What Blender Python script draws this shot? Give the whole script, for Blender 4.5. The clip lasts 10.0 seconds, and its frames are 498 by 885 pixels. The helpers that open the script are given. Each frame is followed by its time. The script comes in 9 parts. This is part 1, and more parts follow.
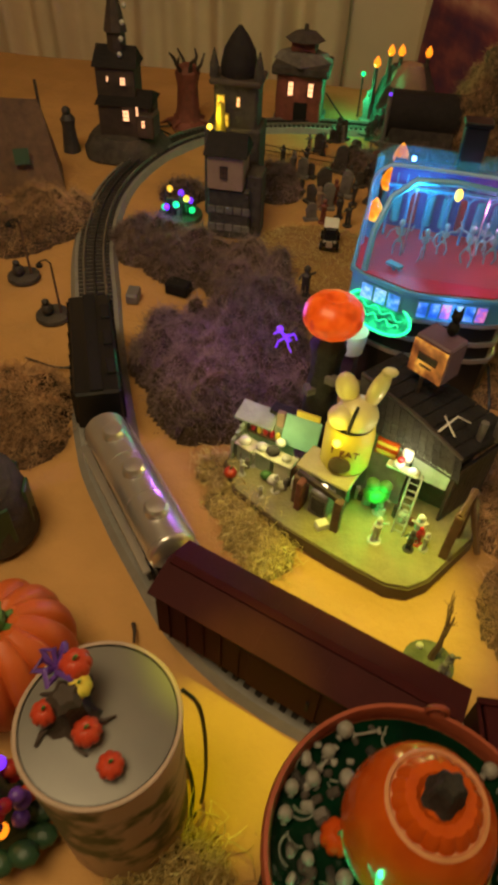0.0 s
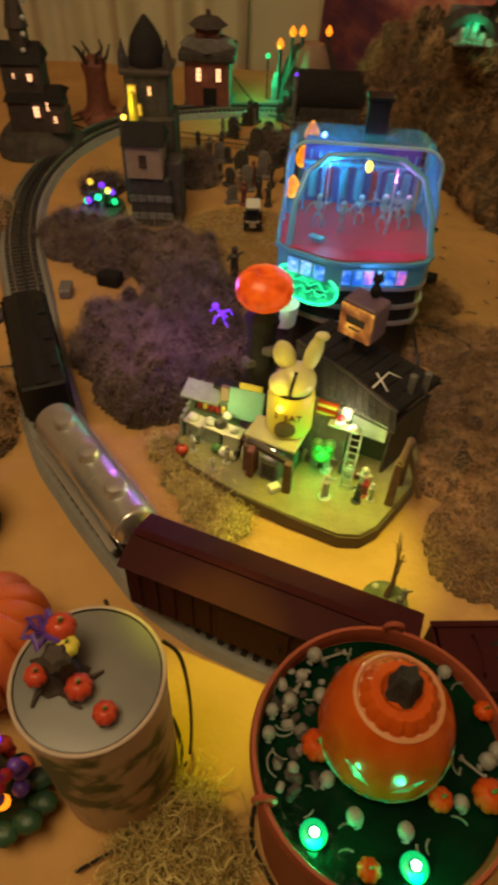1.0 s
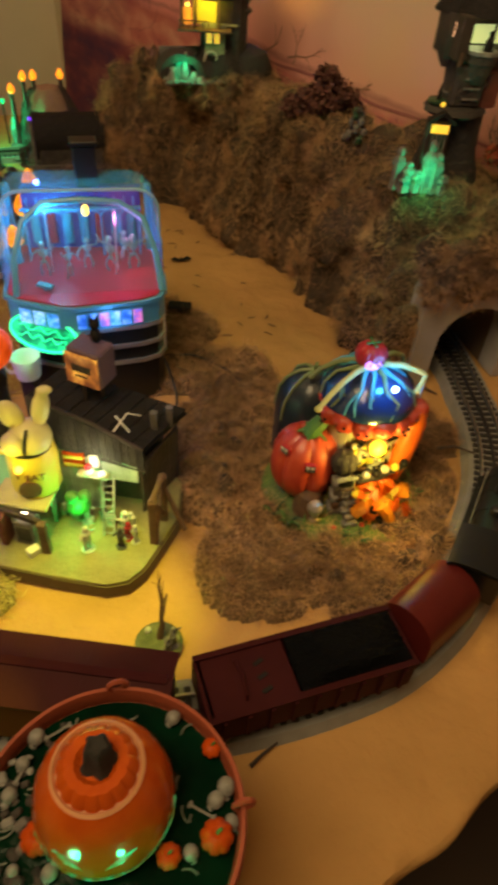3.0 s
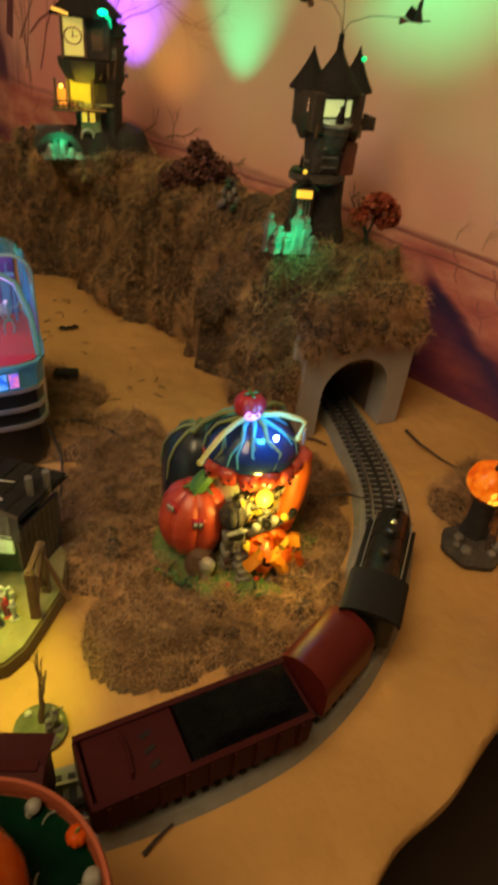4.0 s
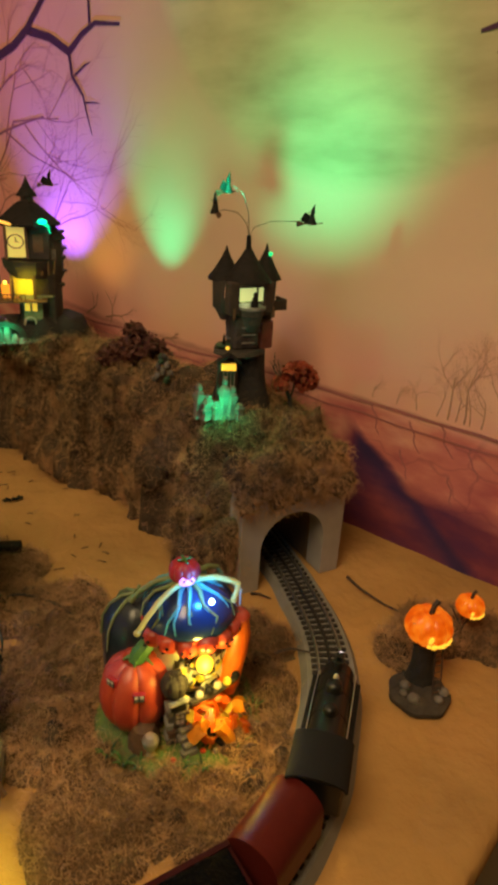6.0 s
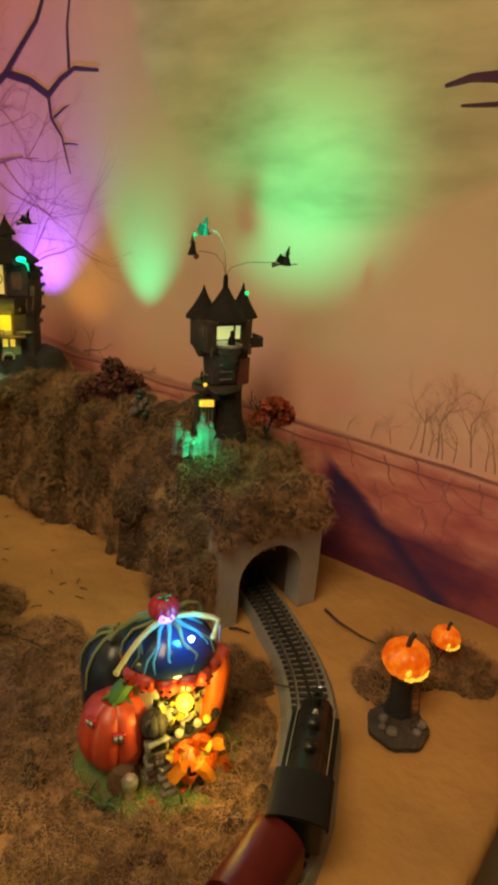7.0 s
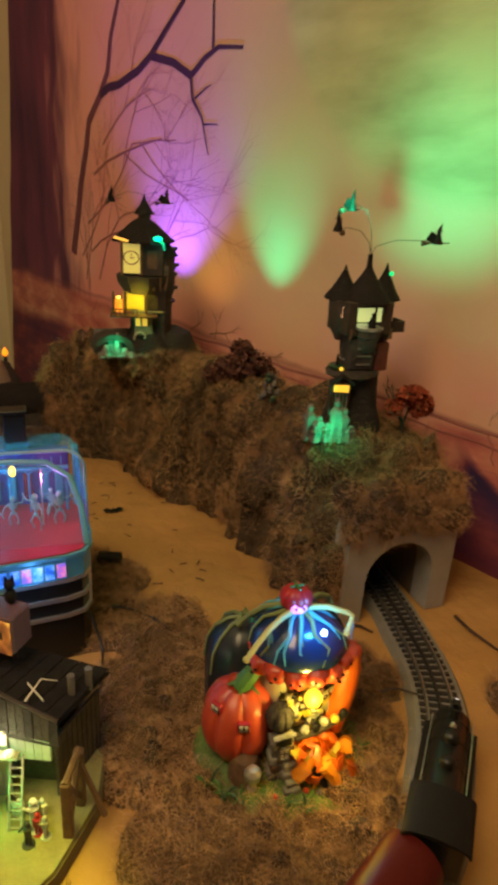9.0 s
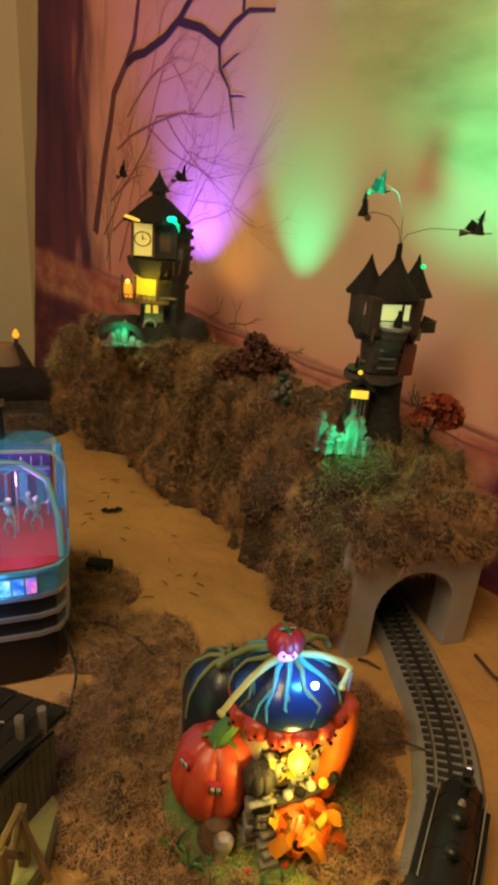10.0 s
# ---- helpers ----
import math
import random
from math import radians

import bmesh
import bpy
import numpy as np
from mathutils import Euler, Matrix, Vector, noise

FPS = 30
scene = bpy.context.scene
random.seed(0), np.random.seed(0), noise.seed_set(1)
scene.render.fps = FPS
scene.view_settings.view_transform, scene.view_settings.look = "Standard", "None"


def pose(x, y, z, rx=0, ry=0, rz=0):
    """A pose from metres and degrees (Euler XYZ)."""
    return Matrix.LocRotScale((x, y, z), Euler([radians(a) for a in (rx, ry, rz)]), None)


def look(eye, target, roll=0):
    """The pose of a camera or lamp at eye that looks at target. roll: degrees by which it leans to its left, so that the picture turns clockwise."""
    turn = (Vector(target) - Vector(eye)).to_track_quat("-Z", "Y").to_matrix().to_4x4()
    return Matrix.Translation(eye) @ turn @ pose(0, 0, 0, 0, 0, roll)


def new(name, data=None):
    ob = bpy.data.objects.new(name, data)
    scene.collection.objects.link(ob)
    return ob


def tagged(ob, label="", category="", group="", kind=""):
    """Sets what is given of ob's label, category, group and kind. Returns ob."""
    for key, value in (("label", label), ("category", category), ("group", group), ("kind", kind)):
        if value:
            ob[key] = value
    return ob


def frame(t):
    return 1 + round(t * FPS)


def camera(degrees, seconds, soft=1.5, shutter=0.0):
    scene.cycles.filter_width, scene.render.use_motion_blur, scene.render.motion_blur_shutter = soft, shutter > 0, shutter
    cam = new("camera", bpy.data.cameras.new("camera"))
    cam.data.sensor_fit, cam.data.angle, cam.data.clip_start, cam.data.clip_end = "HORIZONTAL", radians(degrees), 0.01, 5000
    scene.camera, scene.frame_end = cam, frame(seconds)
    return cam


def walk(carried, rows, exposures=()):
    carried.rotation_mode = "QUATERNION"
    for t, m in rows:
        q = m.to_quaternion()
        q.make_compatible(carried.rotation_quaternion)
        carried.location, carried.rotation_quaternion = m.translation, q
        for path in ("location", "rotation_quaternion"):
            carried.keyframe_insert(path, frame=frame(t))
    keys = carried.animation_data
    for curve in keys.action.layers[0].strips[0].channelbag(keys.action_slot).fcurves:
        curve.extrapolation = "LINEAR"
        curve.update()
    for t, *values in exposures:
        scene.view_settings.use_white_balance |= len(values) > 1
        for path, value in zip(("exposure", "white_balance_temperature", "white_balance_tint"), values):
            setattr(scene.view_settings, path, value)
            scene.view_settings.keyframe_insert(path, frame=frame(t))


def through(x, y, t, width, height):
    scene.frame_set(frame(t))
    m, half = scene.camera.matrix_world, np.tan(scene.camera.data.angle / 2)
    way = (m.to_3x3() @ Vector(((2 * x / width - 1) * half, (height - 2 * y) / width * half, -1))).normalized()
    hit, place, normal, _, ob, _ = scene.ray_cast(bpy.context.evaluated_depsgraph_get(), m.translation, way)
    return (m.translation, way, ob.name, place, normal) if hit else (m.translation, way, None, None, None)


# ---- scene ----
cam = camera(42.2, 10.0, soft=4.0, shutter=0.5)
PATH = [
    (0, (0.322, 0.262, 0.616), (0.126, 1.646, -0.815), 3.3),
    (0.5, (0.314, 0.228, 0.621), (0.148, 1.608, -0.818), 1.0),
    (1, (0.322, 0.222, 0.628), (0.299, 1.601, -0.82), 2.3),
    (1.5, (0.341, 0.229, 0.633), (0.396, 1.611, -0.813), 1.7),
    (2, (0.359, 0.232, 0.632), (0.506, 1.615, -0.805), 1.9),
    (2.5, (0.399, 0.23, 0.64), (0.695, 1.611, -0.776), 3.6),
    (3, (0.439, 0.23, 0.642), (0.877, 1.617, -0.731), 4.8),
    (3.2, (0.45, 0.232, 0.64), (0.948, 1.607, -0.724), 5.7),
    (4.3, (0.484, 0.209, 0.62), (1.218, 1.709, -0.481), 5.4),
    (4.5, (0.483, 0.207, 0.624), (1.215, 1.741, -0.43), 4.6),
    (5, (0.491, 0.196, 0.641), (1.318, 1.737, -0.329), 4.8),
    (5.5, (0.503, 0.19, 0.655), (1.37, 1.759, -0.23), 4.2),
    (6.8, (0.499, 0.177, 0.681), (1.436, 1.791, -0.039), 3.5),
    (7, (0.496, 0.177, 0.683), (1.451, 1.78, -0.035), 3.8),
    (7.5, (0.495, 0.181, 0.676), (1.414, 1.808, -0.035), 3.6),
    (8, (0.49, 0.19, 0.671), (1.355, 1.844, -0.046), 3.7),
    (8.5, (0.481, 0.195, 0.668), (1.272, 1.883, -0.056), 3.8),
    (9, (0.468, 0.227, 0.653), (1.136, 1.954, -0.101), 3.5),
    (9.5, (0.507, 0.274, 0.648), (1.134, 2.014, -0.114), 4.3),
    (10, (0.545, 0.317, 0.643), (1.113, 2.06, -0.156), 5.1),
]
walk(cam, [(t, look(eye, target, roll)) for t, eye, target, roll in PATH], exposures=[(0.0, -0.12), (2.0, -0.02), (5.0, 0.04), (7.5, -0.02), (9.0, -0.06), (10.0, 0.10)])

# ---- light ----
world = bpy.data.worlds.new("room_dark")
scene.world = world
world.use_nodes = True
world.node_tree.nodes["Background"].inputs["Color"].default_value = (1.0, 0.62, 0.32, 1)
world.node_tree.nodes["Background"].inputs["Strength"].default_value = 0.03


def lamp(kind, name, place, colour, power, size=0.01, target=None, angle=60, blend=0.6):
    data = bpy.data.lights.new(name, kind)
    data.color, data.energy = colour, power
    if kind == "AREA":
        data.size = size
    else:
        data.shadow_soft_size = size
    if kind == "SPOT":
        data.spot_size, data.spot_blend = radians(angle), blend
    ob = new(name, data)
    ob.matrix_world = look(place, target) if target else pose(*place)
    return ob


WARM = (1.0, 0.73, 0.37)
lamp("AREA", "ceiling_light", (-0.10, 0.30, 2.10), WARM, 39.0, 1.1, (0.72, 1.25, 0.25))
lamp("SPOT", "yellow_spotlight", (0.420, 0.700, 1.000), (0.90, 0.92, 0.0), 44.0, 0.012, (0.405, 0.645, 0), 17.5, 0.8)
lamp("SPOT", "yellow_spotlight", (0.270, 0.600, 1.000), (0.90, 0.92, 0.0), 42.0, 0.012, (0.290, 0.462, 0), 11, 0.8)
lamp("SPOT", "green_spotlight", (0.925, 1.105, 0.622), (0.0, 1.0, 0.46), 5.4, 0.008, (1.188, 1.218, 0.700), 92, 1.0)
lamp("SPOT", "teal_spotlight", (0.928, 1.543, 0.300), (0.0, 1.0, 0.50), 8.5, 0.006, (0.990, 1.569, 0.545), 58, 1.0)
lamp("SPOT", "violet_spotlight", (0.785, 1.869, 0.325), (0.17, 0.09, 1.0), 22.0, 0.008, (0.850, 1.896, 0.575), 86, 1.0)
lamp("SPOT", "amber_spotlight", (0.790, 1.680, 0.36), (1.0, 0.60, 0.02), 0.9, 0.03, (0.957, 1.770, 0.48), 80, 1.0)


# ---- materials ----
def mat(name, colour, rough=0.6, metal=0.0, vary=0.25, scale=40.0, bump=0.15, bscale=200.0, colour2=None, island=0.0, objrand=0.0, emit=None, power=0.0, trans=0.0, coat=0.0):
    m = bpy.data.materials.new(name)
    m.use_nodes = True
    nt = m.node_tree
    b = nt.nodes["Principled BSDF"]
    b.inputs["Roughness"].default_value, b.inputs["Metallic"].default_value = rough, metal
    b.inputs["Coat Weight"].default_value = coat
    c = Vector(colour)
    c2 = Vector(colour2) if colour2 else c * (1 - vary)
    tc = nt.nodes.new("ShaderNodeTexCoord")
    n1, n2 = nt.nodes.new("ShaderNodeTexNoise"), nt.nodes.new("ShaderNodeTexNoise")
    n1.inputs["Scale"].default_value, n1.inputs["Detail"].default_value = scale, 5
    n2.inputs["Scale"].default_value, n2.inputs["Detail"].default_value = scale * 0.16, 3
    add = nt.nodes.new("ShaderNodeMath")
    add.operation = "ADD"
    for n, i in ((n1, 0), (n2, 1)):
        nt.links.new(tc.outputs["Object"], n.inputs["Vector"])
        nt.links.new(n.outputs["Fac"], add.inputs[i])
    fac = add.outputs[0]
    if island or objrand:
        src = nt.nodes.new("ShaderNodeNewGeometry").outputs["Random Per Island"] if island else nt.nodes.new("ShaderNodeObjectInfo").outputs["Random"]
        ma = nt.nodes.new("ShaderNodeMath")
        ma.operation = "MULTIPLY_ADD"
        nt.links.new(src, ma.inputs[0])
        ma.inputs[1].default_value = 2 * (island or objrand)
        nt.links.new(fac, ma.inputs[2])
        sub = nt.nodes.new("ShaderNodeMath")
        sub.operation = "SUBTRACT"
        nt.links.new(ma.outputs[0], sub.inputs[0])
        sub.inputs[1].default_value = island or objrand
        fac = sub.outputs[0]
    ramp = nt.nodes.new("ShaderNodeValToRGB")
    ramp.color_ramp.elements[0].position, ramp.color_ramp.elements[1].position = 0.35, 0.68
    half = nt.nodes.new("ShaderNodeMath")
    half.operation = "MULTIPLY"
    half.inputs[1].default_value = 0.5
    nt.links.new(fac, half.inputs[0])
    nt.links.new(half.outputs[0], ramp.inputs["Fac"])
    ramp.color_ramp.elements[0].color, ramp.color_ramp.elements[1].color = (*c2, 1), (*c, 1)
    nt.links.new(ramp.outputs["Color"], b.inputs["Base Color"])
    if bump:
        nb, bp = nt.nodes.new("ShaderNodeTexNoise"), nt.nodes.new("ShaderNodeBump")
        nb.inputs["Scale"].default_value, nb.inputs["Detail"].default_value = bscale, 4
        nt.links.new(tc.outputs["Object"], nb.inputs["Vector"])
        nt.links.new(nb.outputs["Fac"], bp.inputs["Height"])
        bp.inputs["Strength"].default_value, bp.inputs["Distance"].default_value = bump, 0.004
        nt.links.new(bp.outputs["Normal"], b.inputs["Normal"])
    if emit:
        b.inputs["Emission Color"].default_value, b.inputs["Emission Strength"].default_value = (*emit, 1), power
    if trans:
        b.inputs["Transmission Weight"].default_value = trans
    return m


def mottled(name, stops, power, scale=90.0):
    """Light from behind through patchy coloured plastic."""
    m = mat(name, tuple(0.4 * v for v in stops[1]), 0.35, bump=0)
    nt = m.node_tree
    b = nt.nodes["Principled BSDF"]
    tc, n, r = nt.nodes.new("ShaderNodeTexCoord"), nt.nodes.new("ShaderNodeTexNoise"), nt.nodes.new("ShaderNodeValToRGB")
    n.inputs["Scale"].default_value, n.inputs["Detail"].default_value = scale, 2
    nt.links.new(tc.outputs["Object"], n.inputs["Vector"])
    nt.links.new(n.outputs["Fac"], r.inputs["Fac"])
    r.color_ramp.elements.new(0.5)
    for e, p, c in zip(r.color_ramp.elements, (0.36, 0.5, 0.64), stops):
        e.position, e.color = p, (*c, 1)
    nt.links.new(r.outputs["Color"], b.inputs["Emission Color"])
    b.inputs["Emission Strength"].default_value = power
    return m


def fibre(name, colour, colour2, scale, island, through=0.45):
    """Thin plant fibre: light passes through it as well as off it."""
    m = mat(name, colour, 0.95, scale=scale, colour2=colour2, bump=0, island=island)
    nt = m.node_tree
    b, out = nt.nodes["Principled BSDF"], nt.nodes["Material Output"]
    tr, mix = nt.nodes.new("ShaderNodeBsdfTranslucent"), nt.nodes.new("ShaderNodeMixShader")
    nt.links.new(b.inputs["Base Color"].links[0].from_socket, tr.inputs["Color"])
    mix.inputs["Fac"].default_value = through
    nt.links.new(b.outputs["BSDF"], mix.inputs[1])
    nt.links.new(tr.outputs["BSDF"], mix.inputs[2])
    nt.links.new(mix.outputs["Shader"], out.inputs["Surface"])
    return m



def haze(name, colour, alpha):
    m = mat(name, colour, 0.15, vary=0.2, scale=30, bump=0.1, bscale=60, coat=0.3)
    m.node_tree.nodes["Principled BSDF"].inputs["Alpha"].default_value = alpha
    return m


def glow(name, colour, power):
    return mat(name, colour, 0.4, vary=0.1, bump=0, emit=colour, power=power)


CLOTH = mat("tan_cloth", (0.52, 0.29, 0.105), 0.9, scale=9, vary=0.28, bump=0.45, bscale=26)
ROADBED = mat("grey_plastic_roadbed", (0.23, 0.22, 0.20), 0.6, scale=60, bump=0.3, bscale=500)
TIE = mat("dark_tie", (0.035, 0.03, 0.028), 0.6, scale=80)
RAIL = mat("steel_rail", (0.45, 0.43, 0.40), 0.35, 0.9, scale=90)
BLACKP = mat("black_paint", (0.010, 0.010, 0.010), 0.32, scale=50, bump=0.05)
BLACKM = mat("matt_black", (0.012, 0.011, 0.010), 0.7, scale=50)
MAROON = mat("maroon_paint", (0.048, 0.010, 0.011), 0.5, scale=45, bump=0.06)
OXIDE = mat("oxide_red_paint", (0.10, 0.013, 0.011), 0.34, scale=45, bump=0.06)
PINKM = mat("faded_red_paint", (0.17, 0.06, 0.055), 0.45, scale=30, bump=0.05)
SILVER = mat("silver_plastic", (0.72, 0.71, 0.69), 0.28, 0.85, scale=30, vary=0.15, bump=0.05)
COAL = mat("coal", (0.004, 0.004, 0.0045), 0.6, scale=200, bump=0.9, bscale=260)
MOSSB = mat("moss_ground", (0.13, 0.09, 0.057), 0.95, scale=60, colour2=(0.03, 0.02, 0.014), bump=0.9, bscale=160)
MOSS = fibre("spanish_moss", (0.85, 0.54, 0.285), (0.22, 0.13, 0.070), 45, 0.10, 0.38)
MOSSG = fibre("green_moss", (0.46, 0.38, 0.15), (0.15, 0.135, 0.045), 25, 0.2, 0.38)
MOSSP = fibre("grey_moss", (0.46, 0.34, 0.30), (0.11, 0.075, 0.08), 36, 0.2, 0.38)
HAY = fibre("straw", (0.85, 0.72, 0.30), (0.42, 0.30, 0.10), 25, 0.3, 0.30)
FOAM = mat("grey_foam", (0.40, 0.37, 0.33), 0.85, scale=25, vary=0.25, bump=0.3, bscale=120)
CARDB = mat("brown_board_lining", (0.20, 0.12, 0.06), 0.8, scale=25, vary=0.4, bump=0.3, bscale=60)
DARKST = mat("dark_stone", (0.075, 0.062, 0.05), 0.8, scale=70, colour2=(0.025, 0.02, 0.018), bump=0.8, bscale=180)
GREYST = mat("grey_stone", (0.22, 0.20, 0.18), 0.8, scale=70, colour2=(0.08, 0.07, 0.065), bump=0.7, bscale=180)
BASALT = mat("near_black_rock", (0.030, 0.026, 0.022), 0.85, scale=60, colour2=(0.012, 0.010, 0.009), bump=0.8, bscale=130)
BROWNW = mat("brown_wood", (0.17, 0.09, 0.045), 0.7, scale=60, colour2=(0.07, 0.035, 0.02), bump=0.5, bscale=150)
DARKW = mat("dark_wood", (0.06, 0.038, 0.028), 0.7, scale=60, colour2=(0.025, 0.017, 0.013), bump=0.5, bscale=150)
ROOFD = mat("dark_shingle", (0.022, 0.018, 0.017), 0.8, scale=80, colour2=(0.013, 0.011, 0.011), bump=0.8, bscale=140)
REDW = mat("faded_red_wood", (0.24, 0.07, 0.045), 0.7, scale=60, colour2=(0.1, 0.03, 0.02), bump=0.5, bscale=150)
TANW = mat("tan_plaster", (0.33, 0.22, 0.15), 0.8, scale=50, bump=0.5, bscale=150)
SAGE = mat("sage_green_boards", (0.40, 0.47, 0.36), 0.7, scale=60, colour2=(0.22, 0.26, 0.19), bump=0.3)
CREAM = mat("cream_paint", (0.62, 0.58, 0.42), 0.6, scale=50, bump=0.2)
YELLOW = mat("yellow_paint", (0.72, 0.58, 0.07), 0.5, scale=40, vary=0.2, bump=0.1)
ORANGE = mat("orange_ceramic", (0.52, 0.080, 0.006), 0.36, scale=25, colour2=(0.36, 0.042, 0.004), bump=0.1)
REDOR = mat("red_orange_ceramic", (0.60, 0.085, 0.03), 0.32, scale=25, colour2=(0.36, 0.03, 0.015), bump=0.1, coat=0.3)
TERRA = mat("terracotta_rim", (0.33, 0.075, 0.035), 0.55, scale=40, bump=0.2)
GREEN = mat("green_paint", (0.07, 0.20, 0.04), 0.55, scale=40, bump=0.2)
DKGRN = mat("dark_green_paint", (0.025, 0.075, 0.035), 0.45, scale=30, bump=0.3)
BLUE = mat("dark_blue_gloss", (0.012, 0.035, 0.13), 0.25, scale=30, bump=0.1, coat=0.5)
TEAL = mat("teal_plastic", (0.10, 0.36, 0.45), 0.35, scale=30, bump=0.05)
CYANT = mat("cyan_vine", (0.10, 0.42, 0.50), 0.35, scale=30, bump=0.1)
REDP = mat("red_plastic", (0.45, 0.02, 0.03), 0.4, scale=30, bump=0.05)
WHITE = mat("white_paint", (0.75, 0.72, 0.66), 0.5, scale=50, vary=0.2, bump=0.1)
BONE = mat("bone", (0.55, 0.54, 0.48), 0.5, scale=60, vary=0.35, bump=0.3)
PURPLE = mat("purple_paint", (0.13, 0.05, 0.35), 0.4, scale=40, bump=0.1)
POND = mat("dark_glossy_pond", (0.0016, 0.020, 0.008), 0.08, scale=34, colour2=(0.0005, 0.003, 0.002), bump=0.35, bscale=70)
MAPLE = mat("rust_leaf", (0.34, 0.055, 0.02), 0.75, scale=40, island=0.3, bump=0)
GREYBONE = mat("dull_bone", (0.40, 0.38, 0.34), 0.5, scale=90, colour2=(0.09, 0.09, 0.08), bump=0.5)
WIRE = mat("black_wire", (0.012, 0.011, 0.010), 0.5, bump=0)
GREYTOP = mat("grey_disc", (0.165, 0.155, 0.14), 0.35, scale=18, colour2=(0.105, 0.10, 0.095), bump=0.06, bscale=30)
WALLP = mat("tan_wall", (0.74, 0.60, 0.42), 0.85, scale=6, vary=0.1, bump=0.1)
CURTAIN = mat("tan_curtain", (0.80, 0.64, 0.44), 0.9, scale=8, vary=0.2, bump=0.2)
FLOORM = mat("dark_floor", (0.045, 0.026, 0.015), 0.7, scale=6, bump=0.1)
DARKTOY = mat("dark_figure_paint", (0.06, 0.05, 0.045), 0.6, scale=120, colour2=(0.02, 0.018, 0.018))
G_WARM = glow("lit_window_warm", (1.0, 0.50, 0.24), 2.2)
G_YEL = glow("lit_window_yellow", (1.0, 0.60, 0.05), 0.95)
G_YEL2 = glow("bulb_yellow", (1.0, 0.62, 0.06), 4.0)
G_ORG = glow("flame_orange", (1.0, 0.26, 0.01), 1.7)
G_ORB = mottled("orange_globe", ((0.55, 0.04, 0.0), (0.85, 0.09, 0.005), (1.0, 0.15, 0.01)), 0.75, 40)
G_GRN = glow("led_green", (0.01, 0.80, 0.22), 1.3)
G_GRN2 = glow("led_green_bright", (0.30, 1.0, 0.55), 30.0)
G_PUR = glow("led_purple", (0.18, 0.03, 1.0), 1.4)
G_BLU = glow("window_blue", (0.18, 0.32, 1.0), 1.6)
G_NEON = glow("neon_green", (0.02, 0.85, 0.30), 2.2)
G_WHITE = glow("headlight", (0.95, 0.85, 1.0), 1.6)
for m, level in ((POND, 0.05), (BLACKM, 0.2), (COAL, 0.03), (ROOFD, 0.2), (BLACKP, 0.4), (MOSSB, 0.1), (CLOTH, 0.15), (MAROON, 0.04), (OXIDE, 0.12), (PINKM, 0.15), (ORANGE, 0.14), (REDOR, 0.3), (TERRA, 0.25), (TIE, 0.2)):
    m.node_tree.nodes["Principled BSDF"].inputs["Specular IOR Level"].default_value = level
G_PK = mottled("lit_orange_shell", ((0.70, 0.075, 0.0), (0.85, 0.14, 0.003), (1.0, 0.24, 0.01)), 0.75, 60)


for n in CLOTH.node_tree.nodes:
    if n.type == "BUMP":
        n.inputs["Strength"].default_value, n.inputs["Distance"].default_value = 0.32, 0.03


# ---- mesh helpers ----
def T(c):
    return Matrix.Translation(c)


def box(bm, c, s, rz=0.0, bev=0.0, rx=0.0, ry=0.0):
    m = T(c) @ Euler((radians(rx), radians(ry), radians(rz))).to_matrix().to_4x4() @ Matrix.Diagonal((*s, 1))
    vs = bmesh.ops.create_cube(bm, size=1, matrix=m)["verts"]
    if bev:
        es = list({e for v in vs for e in v.link_edges})
        bmesh.ops.bevel(bm, geom=es, offset=bev, segments=1, affect="EDGES")
    return bm


def cyl(bm, a, b, r0, r1=None, n=12):
    a, b = Vector(a), Vector(b)
    d = b - a
    m = T((a + b) / 2) @ d.to_track_quat("Z", "Y").to_matrix().to_4x4()
    bmesh.ops.create_cone(bm, cap_ends=True, segments=n, radius1=r0, radius2=r0 if r1 is None else r1, depth=d.length, matrix=m)
    return bm


def ball(bm, c, r, sc=(1, 1, 1), u=14, v=9):
    bmesh.ops.create_uvsphere(bm, u_segments=u, v_segments=v, radius=r, matrix=T(c) @ Matrix.Diagonal((*sc, 1)))
    return bm


def lathe(bm, prof, n=24, c=(0, 0, 0), wave=None):
    rings = []
    for r, z in prof:
        ring = []
        for i in range(n):
            a = 2 * math.pi * i / n
            k = wave(a, z) if wave else 1
            ring.append(bm.verts.new((c[0] + r * k * math.cos(a), c[1] + r * k * math.sin(a), c[2] + z)))
        rings.append(ring)
    for p, q in zip(rings, rings[1:]):
        for i in range(n):
            bm.faces.new((p[i], p[(i + 1) % n], q[(i + 1) % n], q[i]))
    for ring, flip in ((rings[0], True), (rings[-1], False)):
        bm.faces.new(ring[::-1] if flip else ring)
    return bm


